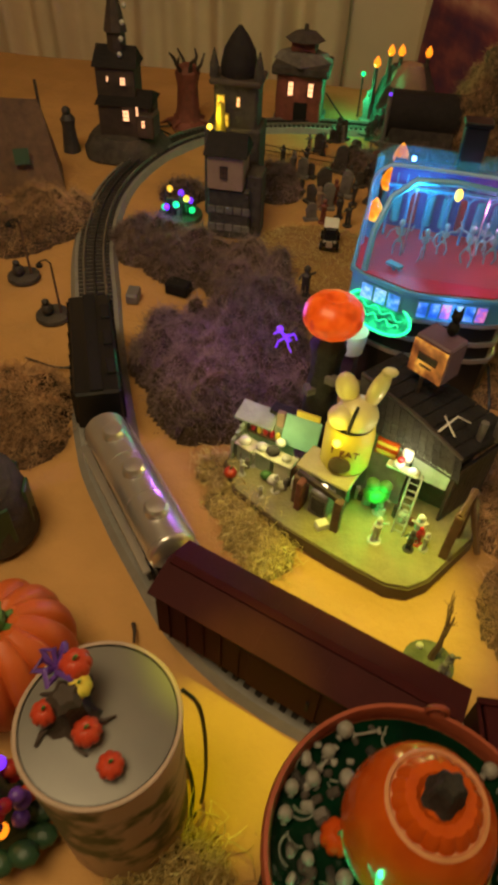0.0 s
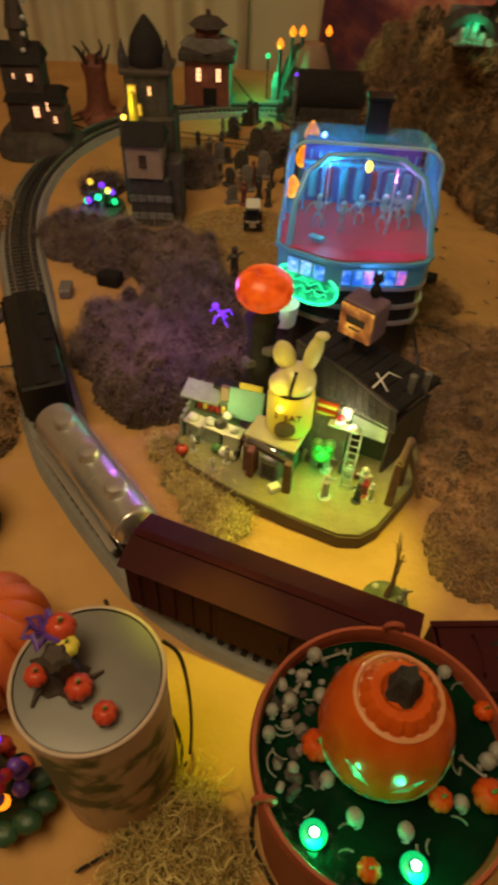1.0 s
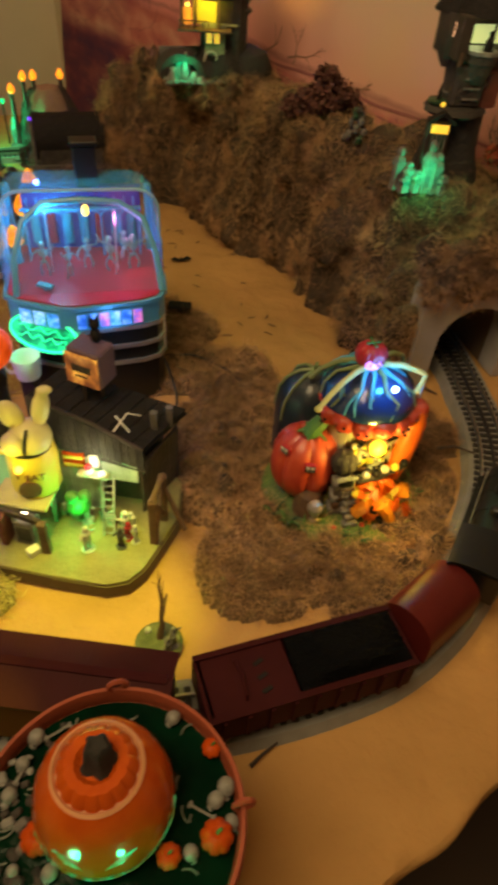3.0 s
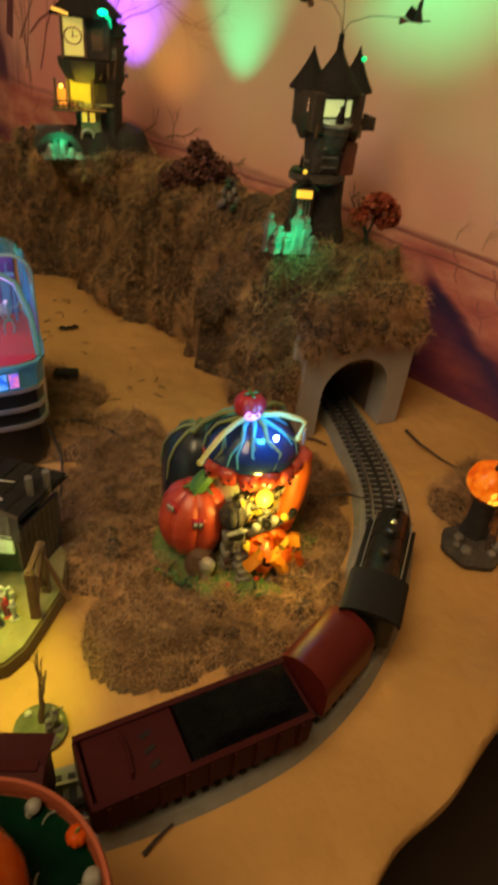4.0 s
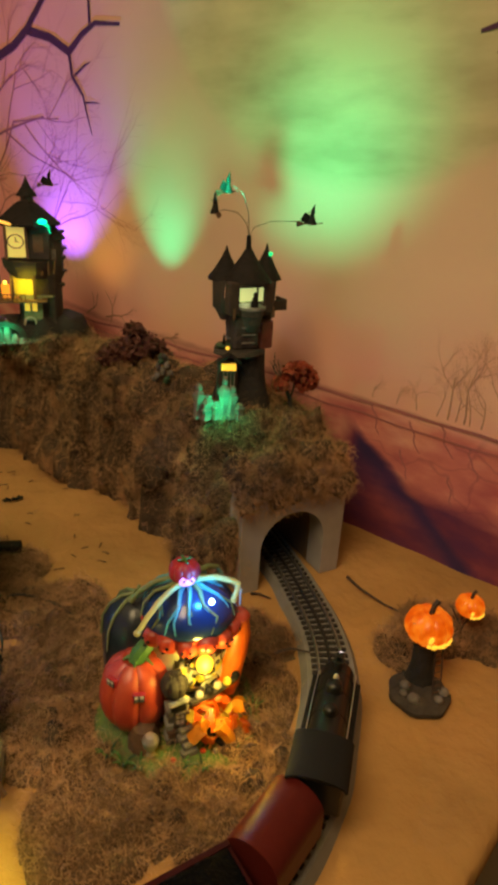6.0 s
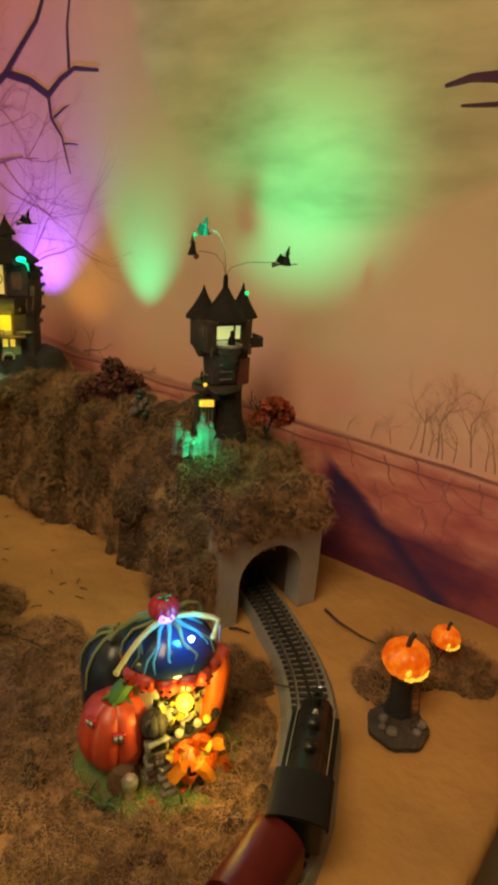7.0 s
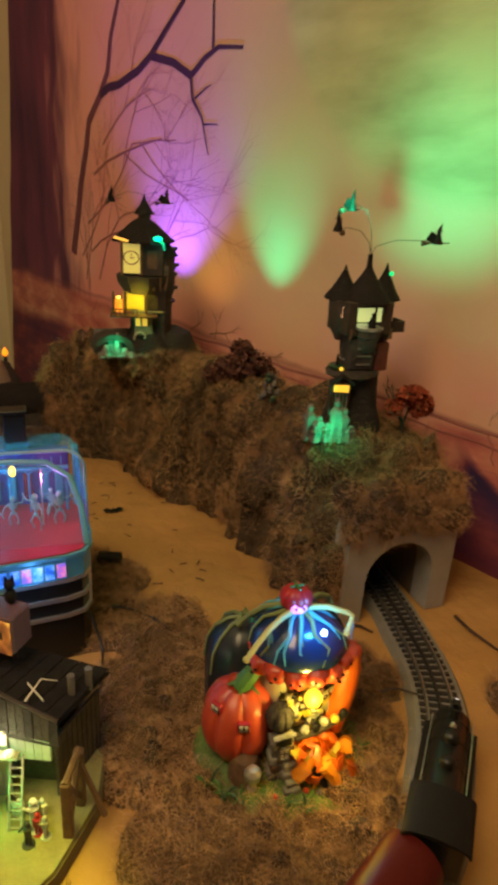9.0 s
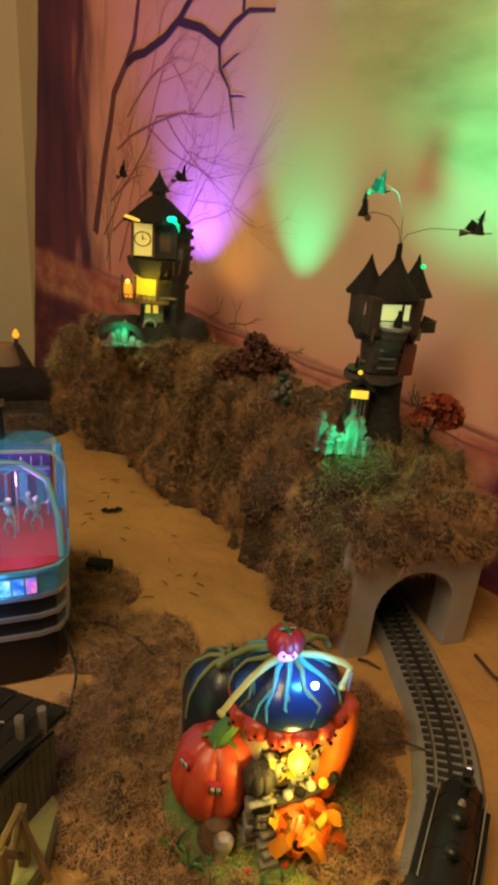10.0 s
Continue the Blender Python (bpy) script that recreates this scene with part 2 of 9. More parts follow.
def tube(bm, pts, r, n=6, r1=None):
    pts = [Vector(p) for p in pts]
    rings = []
    for i, p in enumerate(pts):
        d = (pts[min(i + 1, len(pts) - 1)] - pts[max(i - 1, 0)]).normalized()
        x = d.orthogonal().normalized()
        if rings and x.dot(ox) < 0:
            x = -x
        if rings:
            x = (ox - d * ox.dot(d)).normalized()
        ox = x
        y = d.cross(x)
        k = r if r1 is None else r + (r1 - r) * i / (len(pts) - 1)
        rings.append([bm.verts.new(p + k * (x * math.cos(2 * math.pi * j / n) + y * math.sin(2 * math.pi * j / n))) for j in range(n)])
    for p, q in zip(rings, rings[1:]):
        for i in range(n):
            bm.faces.new((p[i], p[(i + 1) % n], q[(i + 1) % n], q[i]))
    bm.faces.new(rings[0][::-1])
    bm.faces.new(rings[-1])
    return bm


def gourd(bm, c, r, h, ribs=9, depth=0.10, n=54):
    prof = [(r * (math.sin(math.pi * k / 12) ** 0.75 if 0 < k < 12 else 0.06), h * (0.5 - 0.5 * math.cos(math.pi * k / 12)) - (0.10 * h if k == 12 else 0)) for k in range(13)]
    return lathe(bm, prof, n, c, lambda a, z: 1 - depth * (1 - abs(math.sin(ribs * a / 2))) ** 2)


def arc(a, b, lift, n=10, side=(0, 0, 1)):
    a, b, s = Vector(a), Vector(b), Vector(side)
    return [a.lerp(b, i / n) + s * lift * math.sin(math.pi * i / n) for i in range(n + 1)]


def mesh_from(name, bm, material, smooth=35):
    bmesh.ops.recalc_face_normals(bm, faces=bm.faces)
    me = bpy.data.meshes.new(name)
    bm.to_mesh(me)
    bm.free()
    me.materials.append(material)
    if smooth:
        me.shade_smooth()
        me.set_sharp_from_angle(angle=radians(smooth))
    return me


def part(name, bm, material, parent, label="", smooth=35):
    ob = new(name, mesh_from(name, bm, material, smooth))
    ob.parent = parent
    return tagged(ob, label)


def thing(name, place, label, category, group="", rz=0.0, size=1.0):
    ob = new(name)
    ob.empty_display_size = 0.02
    ob.matrix_basis = pose(*place, 0, 0, rz) @ Matrix.Scale(size, 4)
    return tagged(ob, label, category, group)


def single(name, bm, material, place, label, category, group="", rz=0.0, kind="", smooth=35):
    ob = new(name, mesh_from(name, bm, material, smooth))
    ob.matrix_basis = pose(*place, 0, 0, rz)
    return tagged(ob, label, category, group, kind)


def structure(name, bm, material, label, category, smooth=35):
    return single(name, bm, material, (0, 0, 0), label, category, kind="structure", smooth=smooth)


def B():
    return bmesh.new()


rnd = random.Random(7)


def strands(name, seeds, material, label, category, length=(0.012, 0.03), width=0.0009, parent=None, rise=0.4, curl=1.0, k=5):
    """Loose fibres, each a curled ribbon, growing from places with normals."""
    rg = np.random.default_rng(len(seeds) + 3)
    n = len(seeds)
    p = np.array([s[0] for s in seeds], float)
    nrm = np.array([tuple(s[1]) for s in seeds], float)
    unit = lambda a: a / (np.linalg.norm(a, axis=1, keepdims=True) + 1e-9)
    d = unit(unit(rg.normal(size=(n, 3))) + nrm * rise)
    side = unit(np.cross(d, rg.normal(size=(n, 3))))
    step = rg.uniform(*length, size=(n, 1)) / (k - 1)
    wid = width * rg.uniform(0.6, 1.3, size=(n, 1))
    turn = unit(rg.normal(size=(n, 3)))
    rows = []
    for i in range(k):
        w = side * wid * (1 - 0.6 * i / (k - 1))
        rows += [p - w, p + w]
        p = p + d * step
        d = unit(d + curl * (0.45 * np.cross(turn, d) + 0.30 * rg.normal(size=(n, 3))) + np.array((0, 0, -0.12)))
    verts = np.stack(rows, axis=1).reshape(-1, 3)
    base = (np.arange(n) * 2 * k)[:, None, None]
    quad = np.array([(2 * i, 2 * i + 1, 2 * i + 3, 2 * i + 2) for i in range(k - 1)])[None]
    faces = (base + quad).reshape(-1, 4)
    me = bpy.data.meshes.new(name)
    me.from_pydata(verts.tolist(), [], faces.tolist())
    me.materials.append(material)
    ob = new(name, me)
    if parent:
        ob.parent = parent
        return tagged(ob, label, kind="stuff")
    return tagged(ob, label, category, kind="stuff")


# ---- room ----
def nz(x, y, z=0.0):
    return noise.noise(Vector((x, y, z)))


structure("floor", box(B(), (0.5, 0.9, -0.785), (7, 7, 0.05)), FLOORM, "dark brown floor below the table", "floor")
structure("ceiling", box(B(), (0.5, 0.9, 2.32), (7, 7, 0.05)), WALLP, "plain pale ceiling", "ceiling")
structure("wall_south", box(B(), (0.5, -1.9, 0.75), (7, 0.08, 3.05)), WALLP, "plain tan wall", "wall")
structure("wall_west", box(B(), (-2.4, 0.9, 0.75), (0.08, 5.5, 3.05)), WALLP, "plain tan wall", "wall")
structure("wall_north", box(B(), (-0.6, 3.06, 0.75), (3.6, 0.08, 3.05)), WALLP, "plain tan painted wall behind the curtain", "wall")
structure("wall_east", box(B(), (1.37, 0.92, 0.75), (0.06, 5.2, 3.05), rz=22.5), WALLP, "tan painted wall behind the printed backdrop", "wall")

# table with a cloth that hangs over its front
FRONT = [(-0.75, 0.05), (0.20, 0.16), (0.60, 0.32), (0.80, 0.395), (0.96, 0.455), (1.12, 0.53), (1.75, 0.85)]


def front_y(x):
    return float(np.interp(x, [p[0] for p in FRONT], [p[1] for p in FRONT]))


def cloth_z(x, y):
    k = 0.0035 * nz(x * 5, y * 5) + 0.0022 * abs(nz(x * 3 + y * 9, y * 3 - x * 4, 4)) + 0.001 * nz(x * 21, y * 19, 2)
    near = front_y(x) + 0.10 - y
    if x > 0.55 and near > 0:
        w = min(1, (x - 0.55) / 0.08) * min(1, near / 0.05)
        return min(k, 0.003) - 0.003 + w * (0.016 * abs(nz(x * 8 + y * 5, y * 7 - x * 2, 11)) + 0.004 * nz(x * 23, y * 19, 3))
    return min(k, 0.003) - 0.003


table = thing("table", (0, 0, 0), "long layout table under a draped tan cloth", "table")
bm = B()
plan = [(-0.85, 0.70), (1.36, 0.70), (0.77, 2.2), (-0.85, 2.2)]
lo, hi = ([bm.verts.new((x, y, z)) for x, y in plan] for z in (-0.053, -0.018))
bm.faces.new(lo[::-1])
bm.faces.new(hi)
for k in range(4):
    bm.faces.new((lo[k], lo[(k + 1) % 4], hi[(k + 1) % 4], hi[k]))
part("tabletop", bm, DARKW, table, "dark wooden tabletop")
for lx, ly in ((-0.7, 0.85), (-0.7, 2.1), (1.18, 0.85), (0.68, 2.1)):
    part("leg", box(B(), (lx, ly, -0.41), (0.06, 0.06, 0.70), bev=0.004), DARKW, table)
bm = B()
NX, NY = 190, 170
grid = []
for i in range(NX + 1):
    x = -0.9 + 2.5 * i / NX
    fy = front_y(x)
    row = []
    for j in range(NY + 1):
        y = fy + (2.36 - fy) * (j / NY)
        row.append(bm.verts.new((min(x, 0.502 + 0.4139 * (2.905 - y)), y, cloth_z(x, y))))
    drop = []
    for dy, dz in ((-0.006, -0.004), (-0.009, -0.014), (-0.007, -0.026), (0.004, -0.036), (0.05, -0.044), (0.16, -0.050)):
        f = 0.004 * math.sin(x * 34 + 2 * math.sin(x * 9))
        drop.append(bm.verts.new((x + 0.004 * nz(x * 6, dz * 40), fy + dy + f, dz)))
    grid.append(drop[::-1] + row)
for p, q in zip(grid, grid[1:]):
    for j in range(len(p) - 1):
        bm.faces.new((p[j], q[j], q[j + 1], p[j + 1]))
single("table_cloth", bm, CLOTH, (0, 0, 0), "wrinkled tan fabric cloth tucked under the table edge", "cloth", smooth=60)

# curtain on the north wall
bm = B()
cols = []
for i in range(300):
    x = -2.3 + 2.5 * i / 299
    y = 2.93 + 0.035 * math.sin(x * 26 + 2.2 * math.sin(x * 5)) + 0.015 * math.sin(x * 61)
    cols.append([bm.verts.new((x + 0.01 * math.sin(z * 3 + x * 9), y - 0.012 * (z < 0.4) * math.sin(x * 17), z)) for z in (-0.75, 0.0, 0.4, 0.9, 1.5, 2.28)])
for p, q in zip(cols, cols[1:]):
    for j in range(5):
        bm.faces.new((p[j], q[j], q[j + 1], p[j + 1]))
single("curtain", bm, CURTAIN, (0, 0, 0), "tan floor-length curtain in deep folds behind the table", "curtain", smooth=60)

# ---- printed backdrop ----
MU = Vector((0.3824, -0.924, 0))
MN = Vector((-0.924, -0.3824, 0))
M0 = Vector((0.49, 2.905, 0))


def mural_at(u, z, off=0.0):
    return M0 + MU * u + Vector((0, 0, z)) + MN * off


def print_material():
    m = bpy.data.materials.new("printed_backdrop")
    m.use_nodes = True
    nt = m.node_tree
    b = nt.nodes["Principled BSDF"]
    b.inputs["Roughness"].default_value = 0.75
    tc = nt.nodes.new("ShaderNodeTexCoord")
    sep = nt.nodes.new("ShaderNodeSeparateXYZ")
    nt.links.new(tc.outputs["Object"], sep.inputs[0])

    def math_node(op, a, c, clamp=False):
        n = nt.nodes.new("ShaderNodeMath")
        n.operation, n.use_clamp = op, clamp
        for i, v in enumerate((a, c)):
            if isinstance(v, (int, float)):
                n.inputs[i].default_value = v
            else:
                nt.links.new(v, n.inputs[i])
        return n.outputs[0]

    def noise_node(scale, stretch=(1, 1, 1), detail=4):
        mp, n = nt.nodes.new("ShaderNodeMapping"), nt.nodes.new("ShaderNodeTexNoise")
        mp.inputs["Scale"].default_value = stretch
        n.inputs["Scale"].default_value, n.inputs["Detail"].default_value = scale, detail
        nt.links.new(tc.outputs["Object"], mp.inputs["Vector"])
        nt.links.new(mp.outputs[0], n.inputs["Vector"])
        return n.outputs["Fac"]

    def ramp(fac, stops):
        r = nt.nodes.new("ShaderNodeValToRGB")
        while len(r.color_ramp.elements) < len(stops):
            r.color_ramp.elements.new(0.5)
        for e, (p, c) in zip(r.color_ramp.elements, stops):
            e.position, e.color = p, (*c, 1)
        nt.links.new(fac, r.inputs["Fac"])
        return r.outputs["Color"]

    def mix(fac, a, c):
        n = nt.nodes.new("ShaderNodeMix")
        n.data_type = "RGBA"
        for sock, v in ((n.inputs["Factor"], fac), (n.inputs[6], a), (n.inputs[7], c)):
            if isinstance(v, tuple):
                sock.default_value = (*v, 1)
            elif isinstance(v, (int, float)):
                sock.default_value = v
            else:
                nt.links.new(v, sock)
        return n.outputs[2]

    u, z = sep.outputs["X"], sep.outputs["Z"]
    n_big = noise_node(3.0, (1, 1, 1.4))
    n_mid = noise_node(9.0, (0.5, 1, 1.6), 6)
    wob = math_node("MULTIPLY_ADD", n_mid, 0.10)
    zz = math_node("ADD", z, math_node("MULTIPLY", math_node("SUBTRACT", n_big, 0.5), 0.35))
    sky = ramp(zz, [(0.0, (0.72, 0.34, 0.28)), (0.30, (0.80, 0.42, 0.34)), (0.45, (0.72, 0.50, 0.35)), (0.75, (0.58, 0.44, 0.29)), (1.0, (0.50, 0.33, 0.24))])
    # moon
    du, dz = math_node("SUBTRACT", u, 1.88), math_node("SUBTRACT", z, 1.15)
    dist = math_node("SQRT", math_node("ADD", math_node("MULTIPLY", du, du), math_node("MULTIPLY", dz, dz)), 0)
    inmoon = math_node("MULTIPLY", math_node("SUBTRACT", 0.53, dist), 30, True)
    moon = ramp(math_node("ADD", math_node("MULTIPLY", n_mid, 0.7), math_node("MULTIPLY", n_big, 0.3)), [(0.35, (0.30, 0.27, 0.145)), (0.6, (0.53, 0.49, 0.29))])
    col = mix(math_node("MULTIPLY", inmoon, 0.9), sky, moon)
    # red side on the left
    left = math_node("MULTIPLY", math_node("SUBTRACT", 1.62, math_node("ADD", u, math_node("MULTIPLY", n_big, 0.3))), 1.35, True)
    col = mix(math_node("MULTIPLY", left, 0.85), col, (0.90, 0.36, 0.36))
    # great trunk at the left edge, streaked bark
    streak = noise_node(9.0, (1.0, 1, 0.22), 4)
    trunk_edge = math_node("ADD", u, math_node("MULTIPLY", math_node("SUBTRACT", streak, 0.5), 0.5))
    trunk = math_node("MULTIPLY", math_node("SUBTRACT", 0.56, trunk_edge), 7, True)
    bark = ramp(streak, [(0.30, (0.060, 0.018, 0.075)), (0.72, (0.24, 0.055, 0.12))])
    col = mix(trunk, col, bark)
    # pink ground with a dark blue hollow
    gz = math_node("ADD", z, math_node("MULTIPLY", math_node("SUBTRACT", n_mid, 0.5), 0.06))
    rise = math_node("SUBTRACT", math_node("MULTIPLY", math_node("SUBTRACT", 1.3, u), 0.02), -0.275)
    ground = math_node("MULTIPLY", math_node("SUBTRACT", rise, gz), 40, True)
    layer = noise_node(8.0, (1.0, 1, 2.0), 7)
    gcol = ramp(layer, [(0.33, (0.42, 0.10, 0.12)), (0.52, (0.60, 0.20, 0.18)), (0.68, (0.74, 0.36, 0.28))])
    vor, vmap = nt.nodes.new("ShaderNodeTexVoronoi"), nt.nodes.new("ShaderNodeMapping")
    vor.feature = "DISTANCE_TO_EDGE"
    vor.inputs["Scale"].default_value = 6.5
    vmap.inputs["Scale"].default_value = (0.7, 1, 1.5)
    warp = nt.nodes.new("ShaderNodeVectorMath")
    warp.operation = "MULTIPLY_ADD"
    wn = nt.nodes.new("ShaderNodeTexNoise")
    wn.inputs["Scale"].default_value = 14.0
    nt.links.new(tc.outputs["Object"], wn.inputs["Vector"])
    nt.links.new(wn.outputs["Color"], warp.inputs[0])
    warp.inputs[1].default_value = (0.07, 0.07, 0.07)
    nt.links.new(tc.outputs["Object"], warp.inputs[2])
    nt.links.new(warp.outputs[0], vmap.inputs["Vector"])
    nt.links.new(vmap.outputs[0], vor.inputs["Vector"])
    crack = math_node("MULTIPLY", math_node("SUBTRACT", 0.022, vor.outputs["Distance"]), 45, True)
    gcol = mix(math_node("MULTIPLY", crack, 0.40), gcol, (0.24, 0.06, 0.09))
    col = mix(ground, col, gcol)
    diag = math_node("ADD", gz, math_node("MULTIPLY", math_node("SUBTRACT", u, 1.97), 0.75))
    under = math_node("MULTIPLY", math_node("SUBTRACT", 0.205, diag), 45, True)
    low = under
    low = math_node("MULTIPLY", low, math_node("MULTIPLY", math_node("SUBTRACT", diag, 0.110), 16, True))
    low = math_node("MULTIPLY", low, math_node("MULTIPLY", math_node("SUBTRACT", u, 1.945), 50, True))
    ridge = math_node("SUBTRACT", 1.0, math_node("MULTIPLY", math_node("ABSOLUTE", math_node("SUBTRACT", rise, gz), 0), 110), True)
    col = mix(math_node("MULTIPLY", ridge, 0.5), col, (0.22, 0.06, 0.07))
    lcol = ramp(layer, [(0.35, (0.028, 0.016, 0.085)), (0.55, (0.05, 0.020, 0.10)), (0.72, (0.10, 0.025, 0.09))])
    maroon = ramp(layer, [(0.35, (0.10, 0.022, 0.085)), (0.50, (0.17, 0.032, 0.075)), (0.66, (0.30, 0.07, 0.09))])
    west = math_node("MULTIPLY", math_node("SUBTRACT", 1.95, u), 30, True)
    deep = math_node("MAXIMUM", math_node("MULTIPLY", under, math_node("SUBTRACT", 1.0, west), True), math_node("MULTIPLY", math_node("SUBTRACT", 0.135, gz), 22, True))
    deep = math_node("MAXIMUM", deep, math_node("MULTIPLY", west, math_node("MULTIPLY", math_node("SUBTRACT", 0.185, gz), 16, True)))
    col = mix(deep, col, maroon)
    col = mix(low, col, lcol)
    nt.links.new(col, b.inputs["Base Color"])
    bp = nt.nodes.new("ShaderNodeBump")
    bp.inputs["Strength"].default_value, bp.inputs["Distance"].default_value = 0.6, 0.012
    nt.links.new(noise_node(4.0, (0.7, 1, 1.2), 4), bp.inputs["Height"])
    nt.links.new(bp.outputs["Normal"], b.inputs["Normal"])
    return m


bm = B()
cols = []
for i in range(161):
    u = 2.95 * i / 160
    cols.append([bm.verts.new((u + (1 - u / 2.95) * (0.157 * z - 0.035), -0.006 * nz(u * 4, z * 3) - 0.004 * nz(u * 11, z * 5), z)) for z in [-0.35 + 2.15 * k / 60 for k in range(61)]])
for p, q in zip(cols, cols[1:]):
    for j in range(60):
        bm.faces.new((p[j], q[j], q[j + 1], p[j + 1]))
backdrop = single("backdrop", bm, print_material(), (0, 0, 0), "printed fabric backdrop of an orange moonlit sky, bare trees and pink cracked ground", "backdrop", kind="structure", smooth=60)
backdrop.matrix_basis = T(M0) @ Matrix.Rotation(math.atan2(MU.y, MU.x), 4, "Z")
INKP = mat("plum_ink", (0.065, 0.018, 0.06), 0.8, scale=20, bump=0)
INKB = mat("faint_brown_ink", (0.42, 0.22, 0.16), 0.8, scale=20, bump=0)
INKR = mat("faint_red_ink", (0.44, 0.16, 0.165), 0.8, scale=20, bump=0)
INKL = mat("dull_plum_ink", (0.20, 0.055, 0.095), 0.8, scale=20, bump=0)
INKF = mat("pale_brown_ink", (0.52, 0.29, 0.21), 0.8, scale=20, bump=0)


def print_y(u, z):
    c = 0.157 * z - 0.035
    u = (u - c) / (1 - c / 2.95)
    return -0.006 * nz(u * 4, z * 3) - 0.004 * nz(u * 11, z * 5)


def flat_branch(bm, pts, w0, w1, y=-0.016):
    fine = []
    for a, c in zip(pts, pts[1:]):
        fine += [(a[0] + (c[0] - a[0]) * k / 4, a[1] + (c[1] - a[1]) * k / 4) for k in range(4)]
    pts = fine + [pts[-1]]
    lift = -0.0014 + 0.15 * (y + 0.016)
    n = len(pts)
    vs = []
    for i, (u, z) in enumerate(pts):
        a, c = pts[max(i - 1, 0)], pts[min(i + 1, n - 1)]
        d = Vector((c[0] - a[0], c[1] - a[1])).normalized()
        w = 0.78 * (w0 + (w1 - w0) * i / (n - 1))
        y = print_y(u, z) + lift
        vs.append((bm.verts.new((u - d.y * w, y, z + d.x * w)), bm.verts.new((u + d.y * w, y, z - d.x * w))))
    for p, q in zip(vs, vs[1:]):
        bm.faces.new((p[0], p[1], q[1], q[0]))


def grow(bm, u, z, ang, ln, w, depth, rg, y=-0.015):
    pts, a = [(u, z)], ang
    for k in range(4):
        a += rg.uniform(-0.2, 0.2)
        u, z = u + math.cos(a) * ln / 4, z + math.sin(a) * ln / 4
        pts.append((u, z))
    flat_branch(bm, pts, w, w * 0.55, y - 0.0003 * depth)
    if depth > 0:
        for k in range(rg.choice((2, 3))):
            p = pts[rg.choice((2, 3, 4))]
            grow(bm, p[0], p[1], a + rg.uniform(-0.9, 0.9), ln * rg.uniform(0.55, 0.8), w * 0.5, depth - 1, rg, y)


rg = random.Random(5)
bm = B()
flat_branch(bm, [(0.69, 0.845), (0.735, 0.862), (0.79, 0.865), (0.88, 0.89), (0.94, 0.92), (1.03, 0.90), (1.10, 0.868)], 0.014, 0.011, -0.018)
flat_branch(bm, [(0.94, 0.92), (1.0, 0.97), (1.07, 1.02), (1.12, 1.10)], 0.011, 0.006, -0.0185)
flat_branch(bm, [(1.10, 0.868), (1.15, 0.90), (1.20, 0.918), (1.285, 0.91)], 0.010, 0.004, -0.0185)
flat_branch(bm, [(1.10, 0.868), (1.11, 0.82), (1.15, 0.78), (1.165, 0.74), (1.18, 0.70)], 0.007, 0.0015, -0.0188)
flat_branch(bm, [(1.12, 0.82), (1.16, 0.84), (1.18, 0.845)], 0.004, 0.001, -0.019)
flat_branch(bm, [(1.155, 0.765), (1.19, 0.765), (1.21, 0.763)], 0.003, 0.001, -0.019)
flat_branch(bm, [(1.18, 0.918), (1.18, 1.0), (1.20, 1.08)], 0.006, 0.003, -0.019)
part("printed_branch", bm, INKP, backdrop, "dark plum printed tree branch", 0)
bm = B()
flat_branch(bm, [(0.50, 0.40), (0.535, 0.52), (0.555, 0.60), (0.60, 0.70), (0.625, 0.78), (0.69, 0.845), (0.73, 0.90), (0.75, 0.98), (0.80, 1.08)], 0.022, 0.009, -0.0165)
part("printed_branch", bm, INKL, backdrop, "faded plum printed limb", 0)
for (u, z, a, ln, w, d) in ((0.60, 0.50, 0.5, 0.34, 0.005, 4), (0.62, 0.42, 0.7, 0.26, 0.004, 4), (0.64, 0.64, 0.3, 0.36, 0.005, 4), (0.58, 0.33, 1.2, 0.20, 0.004, 4), (0.56, 0.40, 0.9, 0.24, 0.004, 4), (0.66, 0.34, 1.0, 0.22, 0.004, 4), (0.70, 0.72, 0.9, 0.20, 0.004, 4), (0.78, 0.45, 0.8, 0.26, 0.004, 4), (0.86, 0.36, 0.6, 0.30, 0.004, 4), (0.60, 0.30, 1.4, 0.18, 0.004, 3)):
    bm = B()
    grow(bm, u, z, a, ln, w, d, rg)
    part("printed_twigs", bm, INKR, backdrop, "faint red printed twigs", 0)
for (u, ln, w) in ((2.13, 0.10, 0.003), (2.17, 0.07, 0.002), (2.22, 0.10, 0.003), (2.16, 0.085, 0.0030), (2.19, 0.06, 0.002), (2.26, 0.075, 0.0026), (2.29, 0.05, 0.002), (2.07, 0.04, 0.0016), (2.11, 0.05, 0.0018), (2.325, 0.085, 0.003), (2.245, 0.065, 0.002), (2.145, 0.055, 0.002), (2.36, 0.09, 0.003), (2.41, 0.06, 0.002), (1.98, 0.03, 0.0014), (2.03, 0.03, 0.0014)):
    bm = B()
    grow(bm, u, 0.275, 1.55, ln * 0.75, w * 0.75, 5, rg)
    part("printed_tree", bm, INKF, backdrop, "faint printed bare tree", 0)
bm = B()
flat_branch(bm, [(2.07, 0.852), (2.11, 0.862), (2.16, 0.862), (2.24, 0.91)], 0.003, 0.014, -0.018)
flat_branch(bm, [(2.10, 0.825), (2.15, 0.826), (2.22, 0.84)], 0.002, 0.006, -0.018)
part("printed_branch", bm, INKP, backdrop, "dark plum printed tree branch", 0)
